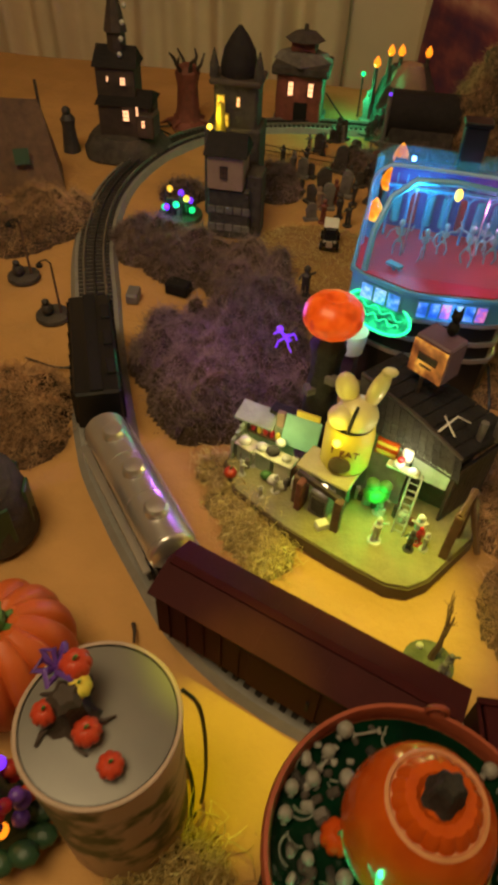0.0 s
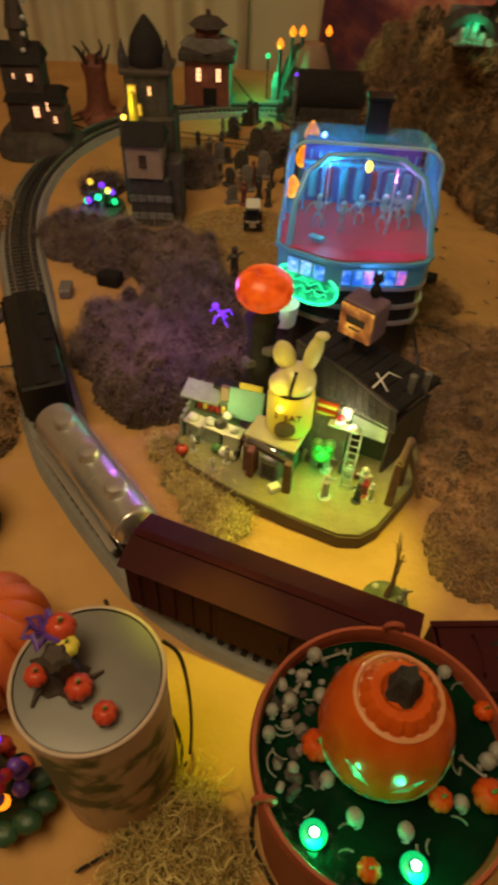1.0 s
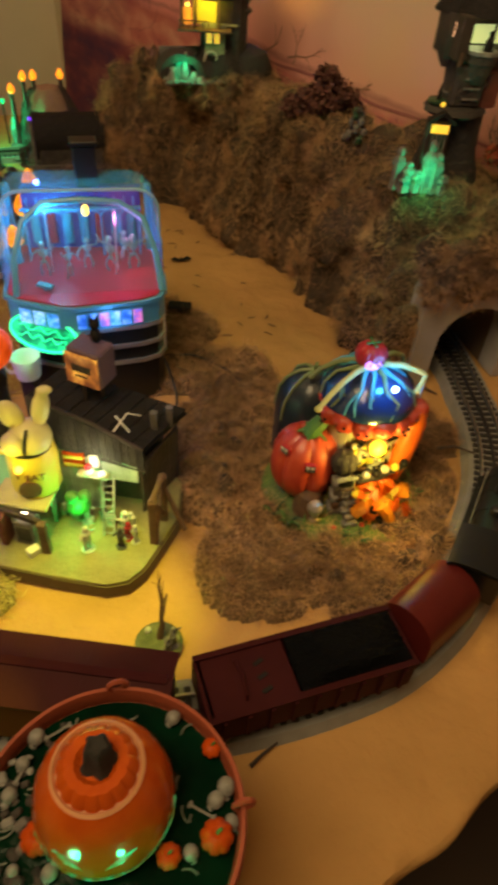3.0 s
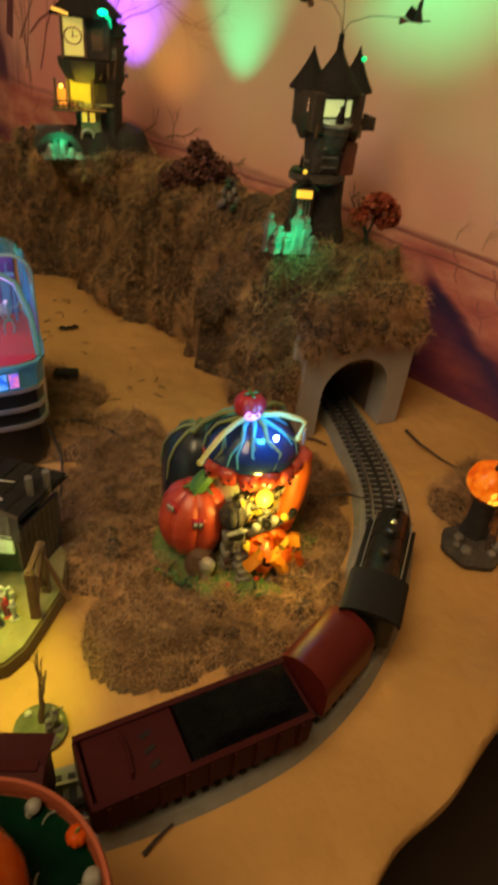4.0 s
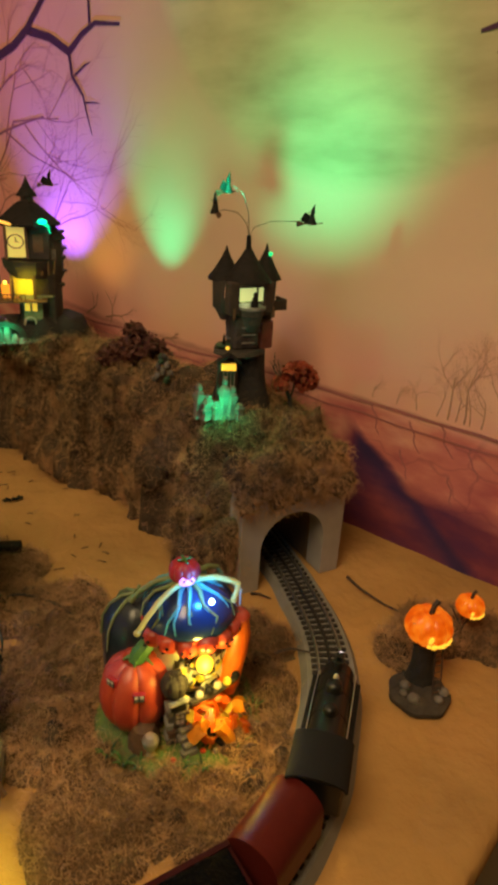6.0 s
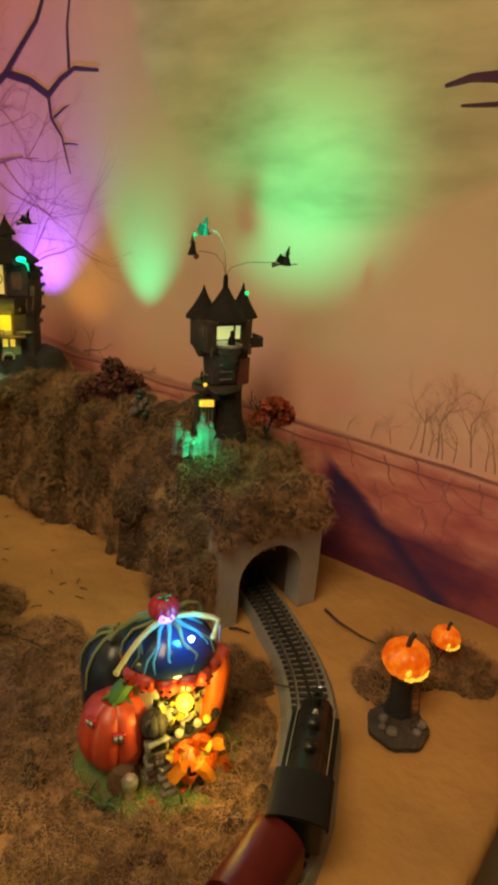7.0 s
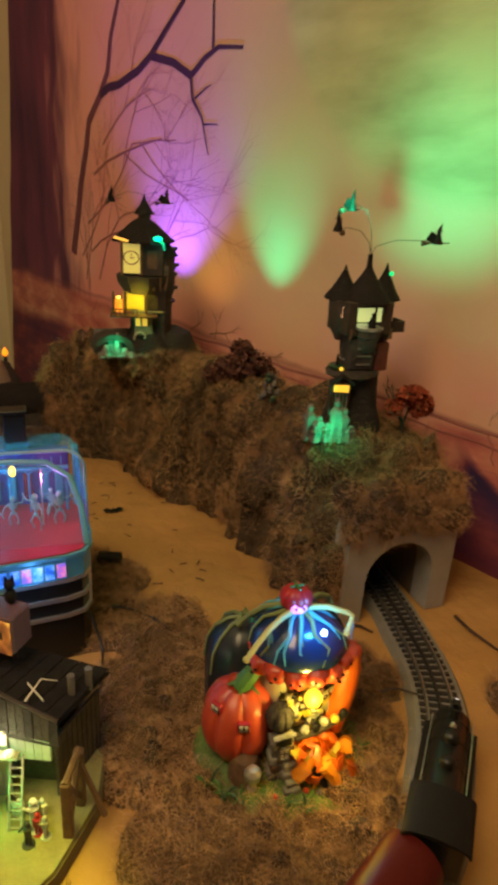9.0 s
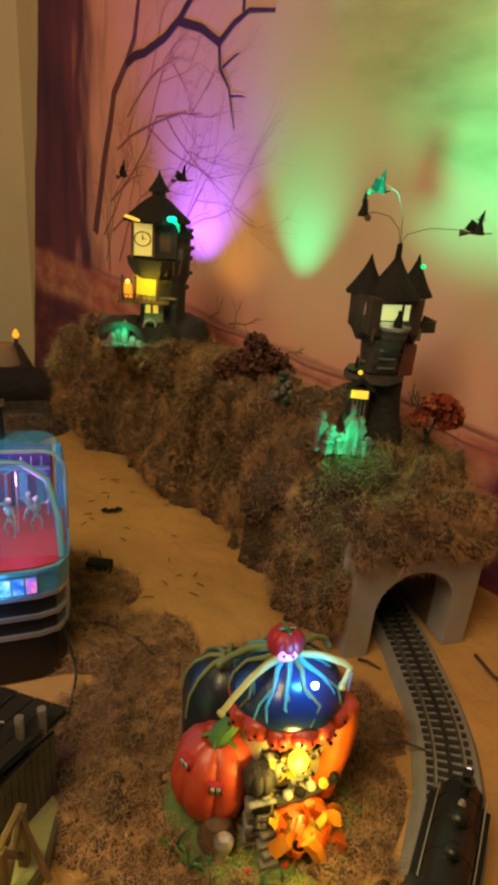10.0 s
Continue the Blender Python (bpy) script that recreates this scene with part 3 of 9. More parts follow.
for (z0, w, wob_z) in ((0.262, 0.0035, 0.006), (0.236, 0.0022, 0.012)):
    bm = B()
    flat_branch(bm, [(u0, z0 + wob_z * nz(u0 * 9, z0 * 30)) for u0 in np.linspace(1.0, 2.5, 40)], w, w, -0.017)
    part("printed_ridge", bm, INKR, backdrop, "dark red printed ridge line", 0)
for (u0, z0, a0, ln) in ((1.12, 0.275, 0.5, 0.05), (1.20, 0.28, 0.3, 0.06), (1.42, 0.27, 0.4, 0.05), (1.22, 0.27, 1.2, 0.04)):
    bm = B()
    grow(bm, u0, z0, a0, ln, 0.003, 2, rg)
    part("printed_twigs", bm, INKB, backdrop, "faint brown printed brushwood", 0)
for (u0, z0) in ((1.98, 0.262), (2.12, 0.262), (2.06, 0.25), (1.35, 0.20), (1.14, 0.25), (1.22, 0.235), (1.30, 0.25), (1.46, 0.245), (1.55, 0.25), (2.18, 0.235), (2.24, 0.25), (2.30, 0.22), (2.05, 0.19), (2.15, 0.17)):
    bm = B()
    pts = [(u0, z0)]
    for k in range(5):
        pts.append((pts[-1][0] + rg.uniform(-0.004, 0.012), pts[-1][1] - 0.011))
    flat_branch(bm, pts, 0.0022, 0.0012, -0.017)
    part("printed_crack", bm, INKR, backdrop, "dark printed crack in the ground", 0)

# ---- hill of moss with a tunnel ----
POLY = [(0.955, 0.985), (0.875, 1.06), (0.865, 1.20), (0.80, 1.44), (0.675, 1.66), (0.52, 1.90), (0.54, 2.10), (0.74, 2.05), (0.96, 1.62), (1.12, 1.26), (1.145, 1.10), (1.140, 0.985)]


def hill_depth(x, y):
    inside, best = False, 9.0
    n = len(POLY)
    for i in range(n):
        (x0, y0), (x1, y1) = POLY[i], POLY[(i + 1) % n]
        if (y0 > y) != (y1 > y) and x < (x1 - x0) * (y - y0) / (y1 - y0) + x0:
            inside = not inside
        if i == n - 1:
            continue
        dx, dy = x1 - x0, y1 - y0
        k = max(0, min(1, ((x - x0) * dx + (y - y0) * dy) / (dx * dx + dy * dy)))
        best = min(best, math.hypot(x - x0 - k * dx, y - y0 - k * dy))
    return best if inside else -best


def hill_z(x, y):
    d = hill_depth(x, y)
    top = float(np.interp(y, [0.98, 1.10, 1.25, 1.40, 1.55, 1.70, 1.95, 2.1], [0.268, 0.280, 0.280, 0.272, 0.280, 0.284, 0.23, 0.12]))
    flat = 0.3 if abs(y - 1.14) < 0.08 and x > 0.93 or abs(y - 1.64) < 0.06 else 1.0
    top += 0.026 * nz(x * 9, y * 9, 1) * flat
    calm = float(np.interp(x, [1.02, 1.08], [1.0, 0.25])) if y < 1.3 else 1.0
    d += calm * (0.045 * nz(x * 11, y * 13, 3) + 0.026 * nz(x * 24, y * 26, 6) + 0.010 * nz(x * 60, y * 60, 8))
    k = max(0.0, min(1.0, d / (0.035 + 0.050 * calm)))
    k = 1 - (1 - k) ** 2.4
    lump = 0.055 * (abs(nz(x * 15, y * 15, 5)) - 0.25) + 0.026 * nz(x * 38, y * 38) + 0.012 * nz(x * 85, y * 85, 2)
    return (top + lump * flat) * k - 0.011


def slope(f, x, y, e=0.006):
    v = Vector((f(x - e, y) - f(x + e, y), f(x, y - e) - f(x, y + e), 2 * e))
    return v.normalized()


bm = B()
GX, GY = 150, 250
vs = {}
for i in range(GX + 1):
    for j in range(GY + 1):
        x, y = 0.44 + 0.74 * i / GX, 0.985 + 1.13 * j / GY
        z = hill_z(x, y)
        if hill_depth(x, y) > -0.05:
            vs[i, j] = bm.verts.new((x + 0.006 * nz(z * 40, y * 20, 5), y, z))
for (i, j) in list(vs):
    q = [(i, j), (i + 1, j), (i + 1, j + 1), (i, j + 1)]
    if all(k in vs for k in q):
        bm.faces.new([vs[k] for k in q])
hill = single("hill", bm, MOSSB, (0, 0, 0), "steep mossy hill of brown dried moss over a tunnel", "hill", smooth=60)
seeds, seeds_g = [], []
rg = random.Random(11)
while len(seeds) < 52000:
    x, y = rg.uniform(0.44, 1.17), rg.uniform(0.985, 2.1)
    if y > 1.75 and rg.random() < 0.5:
        continue
    z = hill_z(x, y)
    if z < 0.001:
        continue
    n = slope(hill_z, x, y)
    # steep faces need more fibres
    if rg.random() > 0.30 + 0.7 * (1 - n.z):
        continue
    (seeds_g if n.z > 0.75 and rg.random() < 0.35 else seeds).append(((x, y, z + rg.uniform(-0.004, 0.004)), n))
strands("moss_fuzz", seeds, MOSS, "tangled brown moss fibres", "moss", (0.010, 0.034), 0.00042, hill, 0.5, 1.7)
strands("green_moss_fuzz", seeds_g, MOSSG, "olive moss fibres on top", "moss", (0.008, 0.024), 0.00042, hill, 0.5, 1.7)

# tunnel portal and lining
portal = thing("tunnel_portal", (1.024, 0.985, 0), "grey foam tunnel portal with a round arch", "tunnel")


def arch_wall(w, h, r, spring, y0, y1, n=14):
    bm = B()
    inner = [(-r, 0)] + [(-r * math.cos(math.pi * i / n), spring + r * math.sin(math.pi * i / n)) for i in range(n + 1)] + [(r, 0)]
    outer = []
    for (x, z) in inner:
        if z == 0:
            outer.append((math.copysign(w, x), 0))
        else:
            a = math.atan2(z - spring, x)
            k = min(w / max(abs(math.cos(a)), 1e-6), (h - spring) / max(math.sin(a), 1e-6))
            outer.append((k * math.cos(a), spring + k * math.sin(a)))
    loops = []
    for y in (y0, y1):
        loops.append(([bm.verts.new((x, y, z)) for x, z in inner], [bm.verts.new((x, y, z)) for x, z in outer]))
    (i0, o0), (i1, o1) = loops
    for k in range(len(inner) - 1):
        bm.faces.new((i0[k], i0[k + 1], o0[k + 1], o0[k]))
        bm.faces.new((i1[k], o1[k], o1[k + 1], i1[k + 1]))
        bm.faces.new((i0[k], i1[k], i1[k + 1], i0[k + 1]))
        bm.faces.new((o0[k], o0[k + 1], o1[k + 1], o1[k]))
    return bm


part("portal_wall", arch_wall(0.099, 0.192, 0.062, 0.076, -0.024, 0.02), FOAM, portal)
part("lining", arch_wall(0.068, 0.15, 0.0625, 0.076, 0.021, 0.22), CARDB, portal, "brown board lining inside the tunnel")
# The far length is plain black: the tunnel's depth of shade put into colour.
part("shade_lining", arch_wall(0.070, 0.155, 0.0635, 0.076, 0.221, 0.42), BLACKM, portal, "far end of the lining, coloured black for the tunnel's shade")
seeds = []
for k in range(3600):
    x = rg.uniform(-0.10, 0.10)
    seeds.append(((x, rg.uniform(-0.024, 0.0), 0.180 + rg.uniform(-0.014, 0.024) - 0.012 * abs(nz(x * 40, 3))), (0, -0.8, -0.2)))
strands("hanging_moss", seeds, MOSS, "moss hanging over the arch", "moss", (0.012, 0.036), 0.0005, portal, 0.4, 1.6)

# clumps of moss bulging from the steep faces
def clump(bm, seeds, c, r, rg, count, out):
    bmesh.ops.create_icosphere(bm, subdivisions=2, radius=r, matrix=T(c) @ Matrix.Diagonal((1, 1, 1.25, 1)))
    for j in range(count):
        d = (Vector((rg.gauss(0, 1), rg.gauss(0, 1), rg.gauss(0, 1))) + out * 0.8).normalized()
        seeds.append((tuple(c + Vector((d.x * r, d.y * r, d.z * r * 1.25))), d + Vector((0, 0, -0.35))))


def ruffle(bm, k=0.009):
    for v in bm.verts:
        p = v.co
        v.co += k * Vector((nz(p.x * 55, p.y * 55, p.z * 55), nz(p.x * 55, p.y * 55, p.z * 55 + 9), nz(p.x * 50, p.y * 50, p.z * 60 + 5)))


lumps, seeds, count = B(), [], 0
rg = random.Random(77)
while count < 170:
    x, y = rg.uniform(0.50, 1.10), rg.uniform(1.0, 2.0)
    n = slope(hill_z, x, y, 0.012)
    z = hill_z(x, y)
    if z < 0.02 or n.z > 0.72 and rg.random() < 0.9 or n.x > 0.15:
        continue
    r = rg.uniform(0.012, 0.024) if count % 3 else rg.uniform(0.026, 0.042)
    clump(lumps, seeds, Vector((x, y, z - 0.55 * r)), r, rg, 330, n)
    count += 1
for (dx, dy) in ((-0.062, -0.02), (-0.05, -0.055), (-0.02, -0.07), (0.02, -0.072), (0.055, -0.06), (-0.07, 0.02), (0.085, -0.03), (-0.04, -0.068), (0.0, -0.075), (0.10, -0.01)):
    r = rg.uniform(0.018, 0.026)
    clump(lumps, seeds, Vector((0.762 + dx, 1.650 + dy, 0.270 + rg.uniform(-0.014, 0.004))), r, rg, 240, Vector((0, -0.4, 0.5)))
ruffle(lumps, 0.016)
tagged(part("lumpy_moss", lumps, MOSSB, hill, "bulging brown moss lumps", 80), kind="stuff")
strands("lump_fuzz", seeds, MOSS, "moss fibres on the lumps", "moss", (0.012, 0.036), 0.0004, hill, 0.5, 1.8)

# shaggy lobes of moss over the portal's front and side
lobes, seeds = B(), []
rg = random.Random(23)
for k in range(46):
    t = (k % 40) / 39
    x = 0.925 + 0.186 * t
    c = Vector((x, 0.974 + rg.uniform(-0.010, 0.006), 0.196 + rg.uniform(-0.030, 0.040) - 0.006 * abs(2 * t - 1)))
    if k >= 40:
        c = Vector((0.925 + rg.uniform(-0.02, 0.012), 0.985, rg.uniform(0.03, 0.15)))
    r = rg.uniform(0.016, 0.027)
    bmesh.ops.create_icosphere(lobes, subdivisions=2, radius=r, matrix=T(c) @ Matrix.Diagonal((1.0, 0.7, 1.15, 1)))
    for j in range(420):
        d = Vector((rg.gauss(0, 1), rg.gauss(-0.5, 1), rg.gauss(-0.1, 1))).normalized()
        seeds.append((tuple(c + Vector((d.x * r, d.y * r * 0.7, d.z * r * 1.15))), d + Vector((0, 0, -0.5))))
ruffle(lobes, 0.011)
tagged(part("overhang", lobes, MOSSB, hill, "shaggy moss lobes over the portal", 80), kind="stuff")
strands("overhang_fuzz", seeds, MOSS, "moss fibres over the portal", "moss", (0.008, 0.030), 0.00042, hill, 0.5, 1.7)

# ---- railway ----
CENTRE = [(0.60, 0.501), (0.72, 0.524), (0.832, 0.588), (0.893, 0.648), (0.944, 0.711), (0.982, 0.778), (1.005, 0.842), (1.019, 0.907), (1.036, 1.005), (1.052, 1.20), (1.03, 1.45), (0.93, 1.72), (0.72, 1.93), (0.45, 2.02),
          (0.24, 2.02), (0.05, 1.965), (-0.085, 1.85), (-0.155, 1.69), (-0.172, 1.50), (-0.135, 1.30), (-0.06, 1.10), (0.005, 0.93), (0.065, 0.80), (0.118, 0.725), (0.18, 0.652), (0.25, 0.583), (0.34, 0.536), (0.46, 0.507)]


def spline(ctrl, steps=24):
    out, n = [], len(ctrl)
    for i in range(n):
        p0, p1, p2, p3 = (Vector(ctrl[(i + k) % n]) for k in (-1, 0, 1, 2))
        for s in range(steps):
            t = s / steps
            out.append(0.5 * (2 * p1 + (p2 - p0) * t + (2 * p0 - 5 * p1 + 4 * p2 - p3) * t * t + (3 * p1 - p0 - 3 * p2 + p3) * t ** 3))
    return out


LINE = spline(CENTRE)
ACC = [0.0]
for a, b in zip(LINE, LINE[1:] + LINE[:1]):
    ACC.append(ACC[-1] + (b - a).length)
TOTAL = ACC[-1]


def on_track(s):
    s %= TOTAL
    i = int(np.searchsorted(ACC, s, "right")) - 1
    a, b = LINE[i % len(LINE)], LINE[(i + 1) % len(LINE)]
    t = (s - ACC[i]) / (ACC[i + 1] - ACC[i])
    d = (b - a).normalized()
    return a.lerp(b, t), d


def sweep(bm, prof, n=260):
    rings = []
    for i in range(n):
        p, d = on_track(TOTAL * i / n)
        nrm = Vector((d.y, -d.x))
        rings.append([bm.verts.new((p.x + nrm.x * o, p.y + nrm.y * o, z)) for o, z in prof])
    for a, b in zip(rings, rings[1:] + rings[:1]):
        for k in range(len(prof)):
            bm.faces.new((a[k], b[k], b[(k + 1) % len(prof)], a[(k + 1) % len(prof)]))
    return bm


track = thing("railway_track", (0, 0, 0), "oval model railway track with grey roadbed, black ties and three rails", "track")
part("roadbed", sweep(B(), [(-0.043, -0.004), (-0.034, 0.0085), (0.034, 0.0085), (0.043, -0.004)]), ROADBED, track, "grey plastic roadbed")
for o, r in ((-0.0175, RAIL), (0.0, TIE), (0.0175, RAIL)):
    part("rail", sweep(B(), [(o - 0.0022, 0.009), (o - 0.0012, 0.0155), (o + 0.0012, 0.0155), (o + 0.0022, 0.009)]), r, track, "dull steel rail" if o else "dark middle rail")
TIE_ME = mesh_from("tie", box(B(), (0, 0, 0), (0.0066, 0.055, 0.0035), bev=0.0006), TIE, 0)
rest = B()
NT = int(TOTAL / 0.0125)
kept = 0
for i in range(NT):
    s = TOTAL * i / NT
    p, d = on_track(s)
    m = T((p.x, p.y, 0.0098)) @ Matrix.Rotation(math.atan2(d.y, d.x), 4, "Z")
    if (s < 1.05 or s > TOTAL - 1.4) and kept < 290:
        ob = new("tie", TIE_ME)
        ob.parent, ob.matrix_basis = track, m
        kept += 1
    else:
        box(rest, m @ Vector((0, 0, 0)), (0.0066, 0.055, 0.0035), rz=math.degrees(math.atan2(d.y, d.x)))
ob = part("far_ties", rest, TIE, track, "black ties", 0)
tagged(ob, kind="stuff")


# ---- train ----
def place_car(name, s, label, group="train cars"):
    p, d = on_track(s)
    return thing(name, (p.x, p.y, 0.0155), label, "train" if name == "locomotive" else "train car", group, math.degrees(math.atan2(d.y, d.x)))


def truck(car, x, wheels=(-0.019, 0.019), r=0.0085):
    f = part("truck", box(box(box(B(), (x, 0.021, 0.0105), (0.056, 0.004, 0.009), bev=0.001), (x, -0.021, 0.0105), (0.056, 0.004, 0.009), bev=0.001), (x, 0, 0.012), (0.014, 0.042, 0.006)), BLACKM, car)
    for w in wheels:
        for sd in (-1, 1):
            part("wheel", cyl(cyl(B(), (x + w, sd * 0.0135, r), (x + w, sd * 0.0185, r), r, n=16), (x + w, sd * 0.0125, r), (x + w, sd * 0.0135, r), r * 1.12, n=16), RAIL, f, "steel wheel")


def coupler(car, x, sgn):
    part("coupler", box(box(B(), (x + sgn * 0.008, 0, 0.012), (0.018, 0.006, 0.005), bev=0.001), (x + sgn * 0.016, 0.003, 0.012), (0.006, 0.010, 0.008), bev=0.001), BLACKM, car, "black knuckle coupler")


def rail_hoop(bm, pts, r=0.0006):
    return tube(bm, pts, r, 5)


def locomotive(s):
    c = place_car("locomotive", s, "black steam locomotive with domes and a small lit headlight")
    bm = B()
    cyl(bm, (-0.045, 0, 0.047), (0.088, 0, 0.047), 0.0215, n=28)
    cyl(bm, (0.088, 0, 0.047), (0.094, 0, 0.047), 0.0215, 0.017, n=28)
    boiler = part("boiler", bm, BLACKP, c, "glossy black boiler")
    for x in (-0.03, 0.005, 0.04, 0.07):
        part("boiler_band", cyl(B(), (x, 0, 0.047), (x + 0.002, 0, 0.047), 0.0222, n=28), BLACKP, boiler)
    part("smokestack", lathe(B(), [(0.006, 0), (0.0055, 0.006), (0.0065, 0.014), (0.0072, 0.016), (0.0045, 0.016), (0.004, 0.01)], 18, (0.076, 0, 0.066)), BLACKP, c)
    for x, r in ((0.04, 0.010), (0.002, 0.0085)):
        part("dome", ball(cyl(B(), (x, 0, 0.06), (x, 0, 0.074), r, n=18), (x, 0, 0.074), r, (1, 1, 0.6)), BLACKP, c)
    part("bell", lathe(B(), [(0.004, 0), (0.003, 0.004), (0.001, 0.006)], 12, (0.056, 0, 0.071)), SILVER, c, "small silver bell")
    part("running_board", box(box(B(), (0.015, 0.025, 0.036), (0.15, 0.012, 0.002)), (0.015, -0.025, 0.036), (0.15, 0.012, 0.002)), BLACKM, c)
    part("handrail", tube(tube(B(), [(-0.04, 0.0235, 0.054), (0.03, 0.0238, 0.055), (0.086, 0.0235, 0.054)], 0.0007), [(-0.04, -0.0235, 0.054), (0.03, -0.0238, 0.055), (0.086, -0.0235, 0.054)], 0.0007), SILVER, c)
    cab = part("cab", box(B(), (-0.073, 0, 0.052), (0.052, 0.056, 0.046), bev=0.002), BLACKP, c)
    bm = B()
    prof = [(-0.033 * math.cos(math.pi * k / 10), 0.074 + 0.010 * math.sin(math.pi * k / 10)) for k in range(11)]
    prof += [(y * 0.94, z - 0.0025) for y, z in prof[::-1]]
    ends = [[bm.verts.new((x, y, z)) for y, z in prof] for x in (-0.104, -0.042)]
    for k in range(len(prof)):
        bm.faces.new((ends[0][k], ends[0][(k + 1) % len(prof)], ends[1][(k + 1) % len(prof)], ends[1][k]))
    for e in ends:
        for k in range(10):
            bm.faces.new((e[k], e[k + 1], e[len(prof) - 2 - k], e[len(prof) - 1 - k]))
    part("cab_roof", bm, BLACKM, c, "curved black cab roof")
    for sd in (-1, 1):
        part("cab_window", box(B(), (-0.07, sd * 0.0285, 0.058), (0.022, 0.0015, 0.016)), GREYTOP, cab, "grey cab window")
        for k, x in enumerate((-0.035, -0.008, 0.019, 0.046)):
            part("driving_wheel", cyl(cyl(B(), (x, sd * 0.0165, 0.0125), (x, sd * 0.021, 0.0125), 0.0125, n=20), (x, sd * 0.021, 0.0125), (x, sd * 0.0222, 0.0125), 0.004, n=10), BLACKM, c, "black driving wheel")
        part("side_rod", box(B(), (0.005, sd * 0.0235, 0.0115), (0.088, 0.002, 0.0035), bev=0.0006), SILVER, c, "dull steel side rod")
        part("cylinder_block", box(B(), (0.072, sd * 0.021, 0.018), (0.026, 0.012, 0.018), bev=0.003), BLACKP, c)
        part("wheel", cyl(B(), (0.082, sd * 0.0135, 0.0075), (0.082, sd * 0.018, 0.0075), 0.0075, n=14), BLACKM, c)
    part("smokebox_front", cyl(cyl(B(), (0.094, 0, 0.047), (0.0965, 0, 0.047), 0.0165, n=24), (0.0965, 0, 0.047), (0.0985, 0, 0.047), 0.006, n=14), BLACKP, c)
    h = part("headlight", box(B(), (0.096, 0, 0.068), (0.011, 0.010, 0.010), bev=0.001), BLACKP, c)
    part("lens", cyl(B(), (0.1015, 0, 0.068), (0.1025, 0, 0.068), 0.0042, n=14), G_WHITE, h, "lit white lens")
    bm = B()
    for y in (-0.02, -0.012, -0.004, 0.004, 0.012, 0.02):
        cyl(bm, (0.104 - abs(y) * 0.4, y, 0.018), (0.117 - abs(y) * 0.7, y * 0.6, 0.004), 0.0016, n=6)
    box(bm, (0.101, 0, 0.021), (0.012, 0.052, 0.006), bev=0.001)
    part("pilot", bm, BLACKM, c, "black pilot beam and bars")
    part("chassis", box(B(), (0.005, 0, 0.018), (0.17, 0.026, 0.018), bev=0.002), BLACKM, c)
    return c


def tender(s):
    c = place_car("tender", s, "maroon round-topped tender behind the locomotive")
    bm = B()
    prof = [(-0.031, 0.018), (-0.031, 0.048)] + [(-0.031 * math.cos(math.pi * k / 12), 0.048 + 0.026 * math.sin(math.pi * k / 12)) for k in range(1, 12)] + [(0.031, 0.048), (0.031, 0.018)]
    a, b2 = [bm.verts.new((-0.043, y, z)) for y, z in prof], [bm.verts.new((0.043, y, z)) for y, z in prof]
    for k in range(len(prof)):
        bm.faces.new((a[k], a[(k + 1) % len(prof)], b2[(k + 1) % len(prof)], b2[k]))
    bm.faces.new(a)
    bm.faces.new(b2[::-1])
    part("body", bm, OXIDE, c, "glossy oxide-red body")
    part("frame", box(B(), (0, 0, 0.015), (0.092, 0.05, 0.006), bev=0.001), BLACKM, c)
    truck(c, -0.024, (-0.012, 0.012))
    truck(c, 0.024, (-0.012, 0.012))
    coupler(c, -0.043, -1)
    return c


def gondola(s):
    c = place_car("coal_car", s, "maroon low-sided car with a black load and ladder rungs")
    part("floor_pan", box(B(), (0, 0, 0.020), (0.198, 0.058, 0.005)), BLACKM, c)
    for y in (-0.031, 0.031):
        w = part("side", box(B(), (0, y, 0.0385), (0.205, 0.004, 0.040), bev=0.0008), MAROON, c)
        for x in np.linspace(-0.09, 0.09, 9):
            part("rib", box(B(), (x, y + math.copysign(0.003, y), 0.0385), (0.004, 0.003, 0.036)), MAROON, w)
        part("top_rail", box(B(), (0, y, 0.0595), (0.207, 0.006, 0.003)), MAROON, c, "dark red top rail")
    for x in (-0.1025, 0.1025):
        part("end", box(B(), (x, 0, 0.0385), (0.004, 0.062, 0.040), bev=0.0008), MAROON, c)
    part("deck", box(B(), (-0.057, 0, 0.0555), (0.082, 0.0575, 0.006), bev=0.001), MAROON, c, "dark red deck")
    for k, y in enumerate((-0.016, -0.002, 0.012)):
        part("slot", box(B(), (-0.045, y, 0.0588), (0.010, 0.004, 0.0012), rz=20), BLACKM, c)
    part("handrail", rail_hoop(B(), [(-0.066, -0.02, 0.0585), (-0.066, -0.018, 0.064), (-0.064, 0, 0.065), (-0.066, 0.018, 0.064), (-0.066, 0.02, 0.0585)], 0.0016), MAROON, c)
    bm = B()
    n1, n2 = 26, 16
    top = [[bm.verts.new((-0.014 + 0.114 * i / n1, -0.028 + 0.056 * j / n2, 0.060 + 0.012 * min(1, 2.5 * math.sin(math.pi * j / n2)) * min(1, 4 * min(i, n1 - i) / n1) + 0.003 * nz(i * 0.9, j * 0.9))) for j in range(n2 + 1)] for i in range(n1 + 1)]
    for i in range(n1):
        for j in range(n2):
            bm.faces.new((top[i][j], top[i + 1][j], top[i + 1][j + 1], top[i][j + 1]))
    part("coal_load", bm, COAL, c, "heaped black coal load")
    truck(c, -0.068)
    truck(c, 0.068)
    for sg in (-1, 1):
        coupler(c, sg * 0.104, sg)
    return c


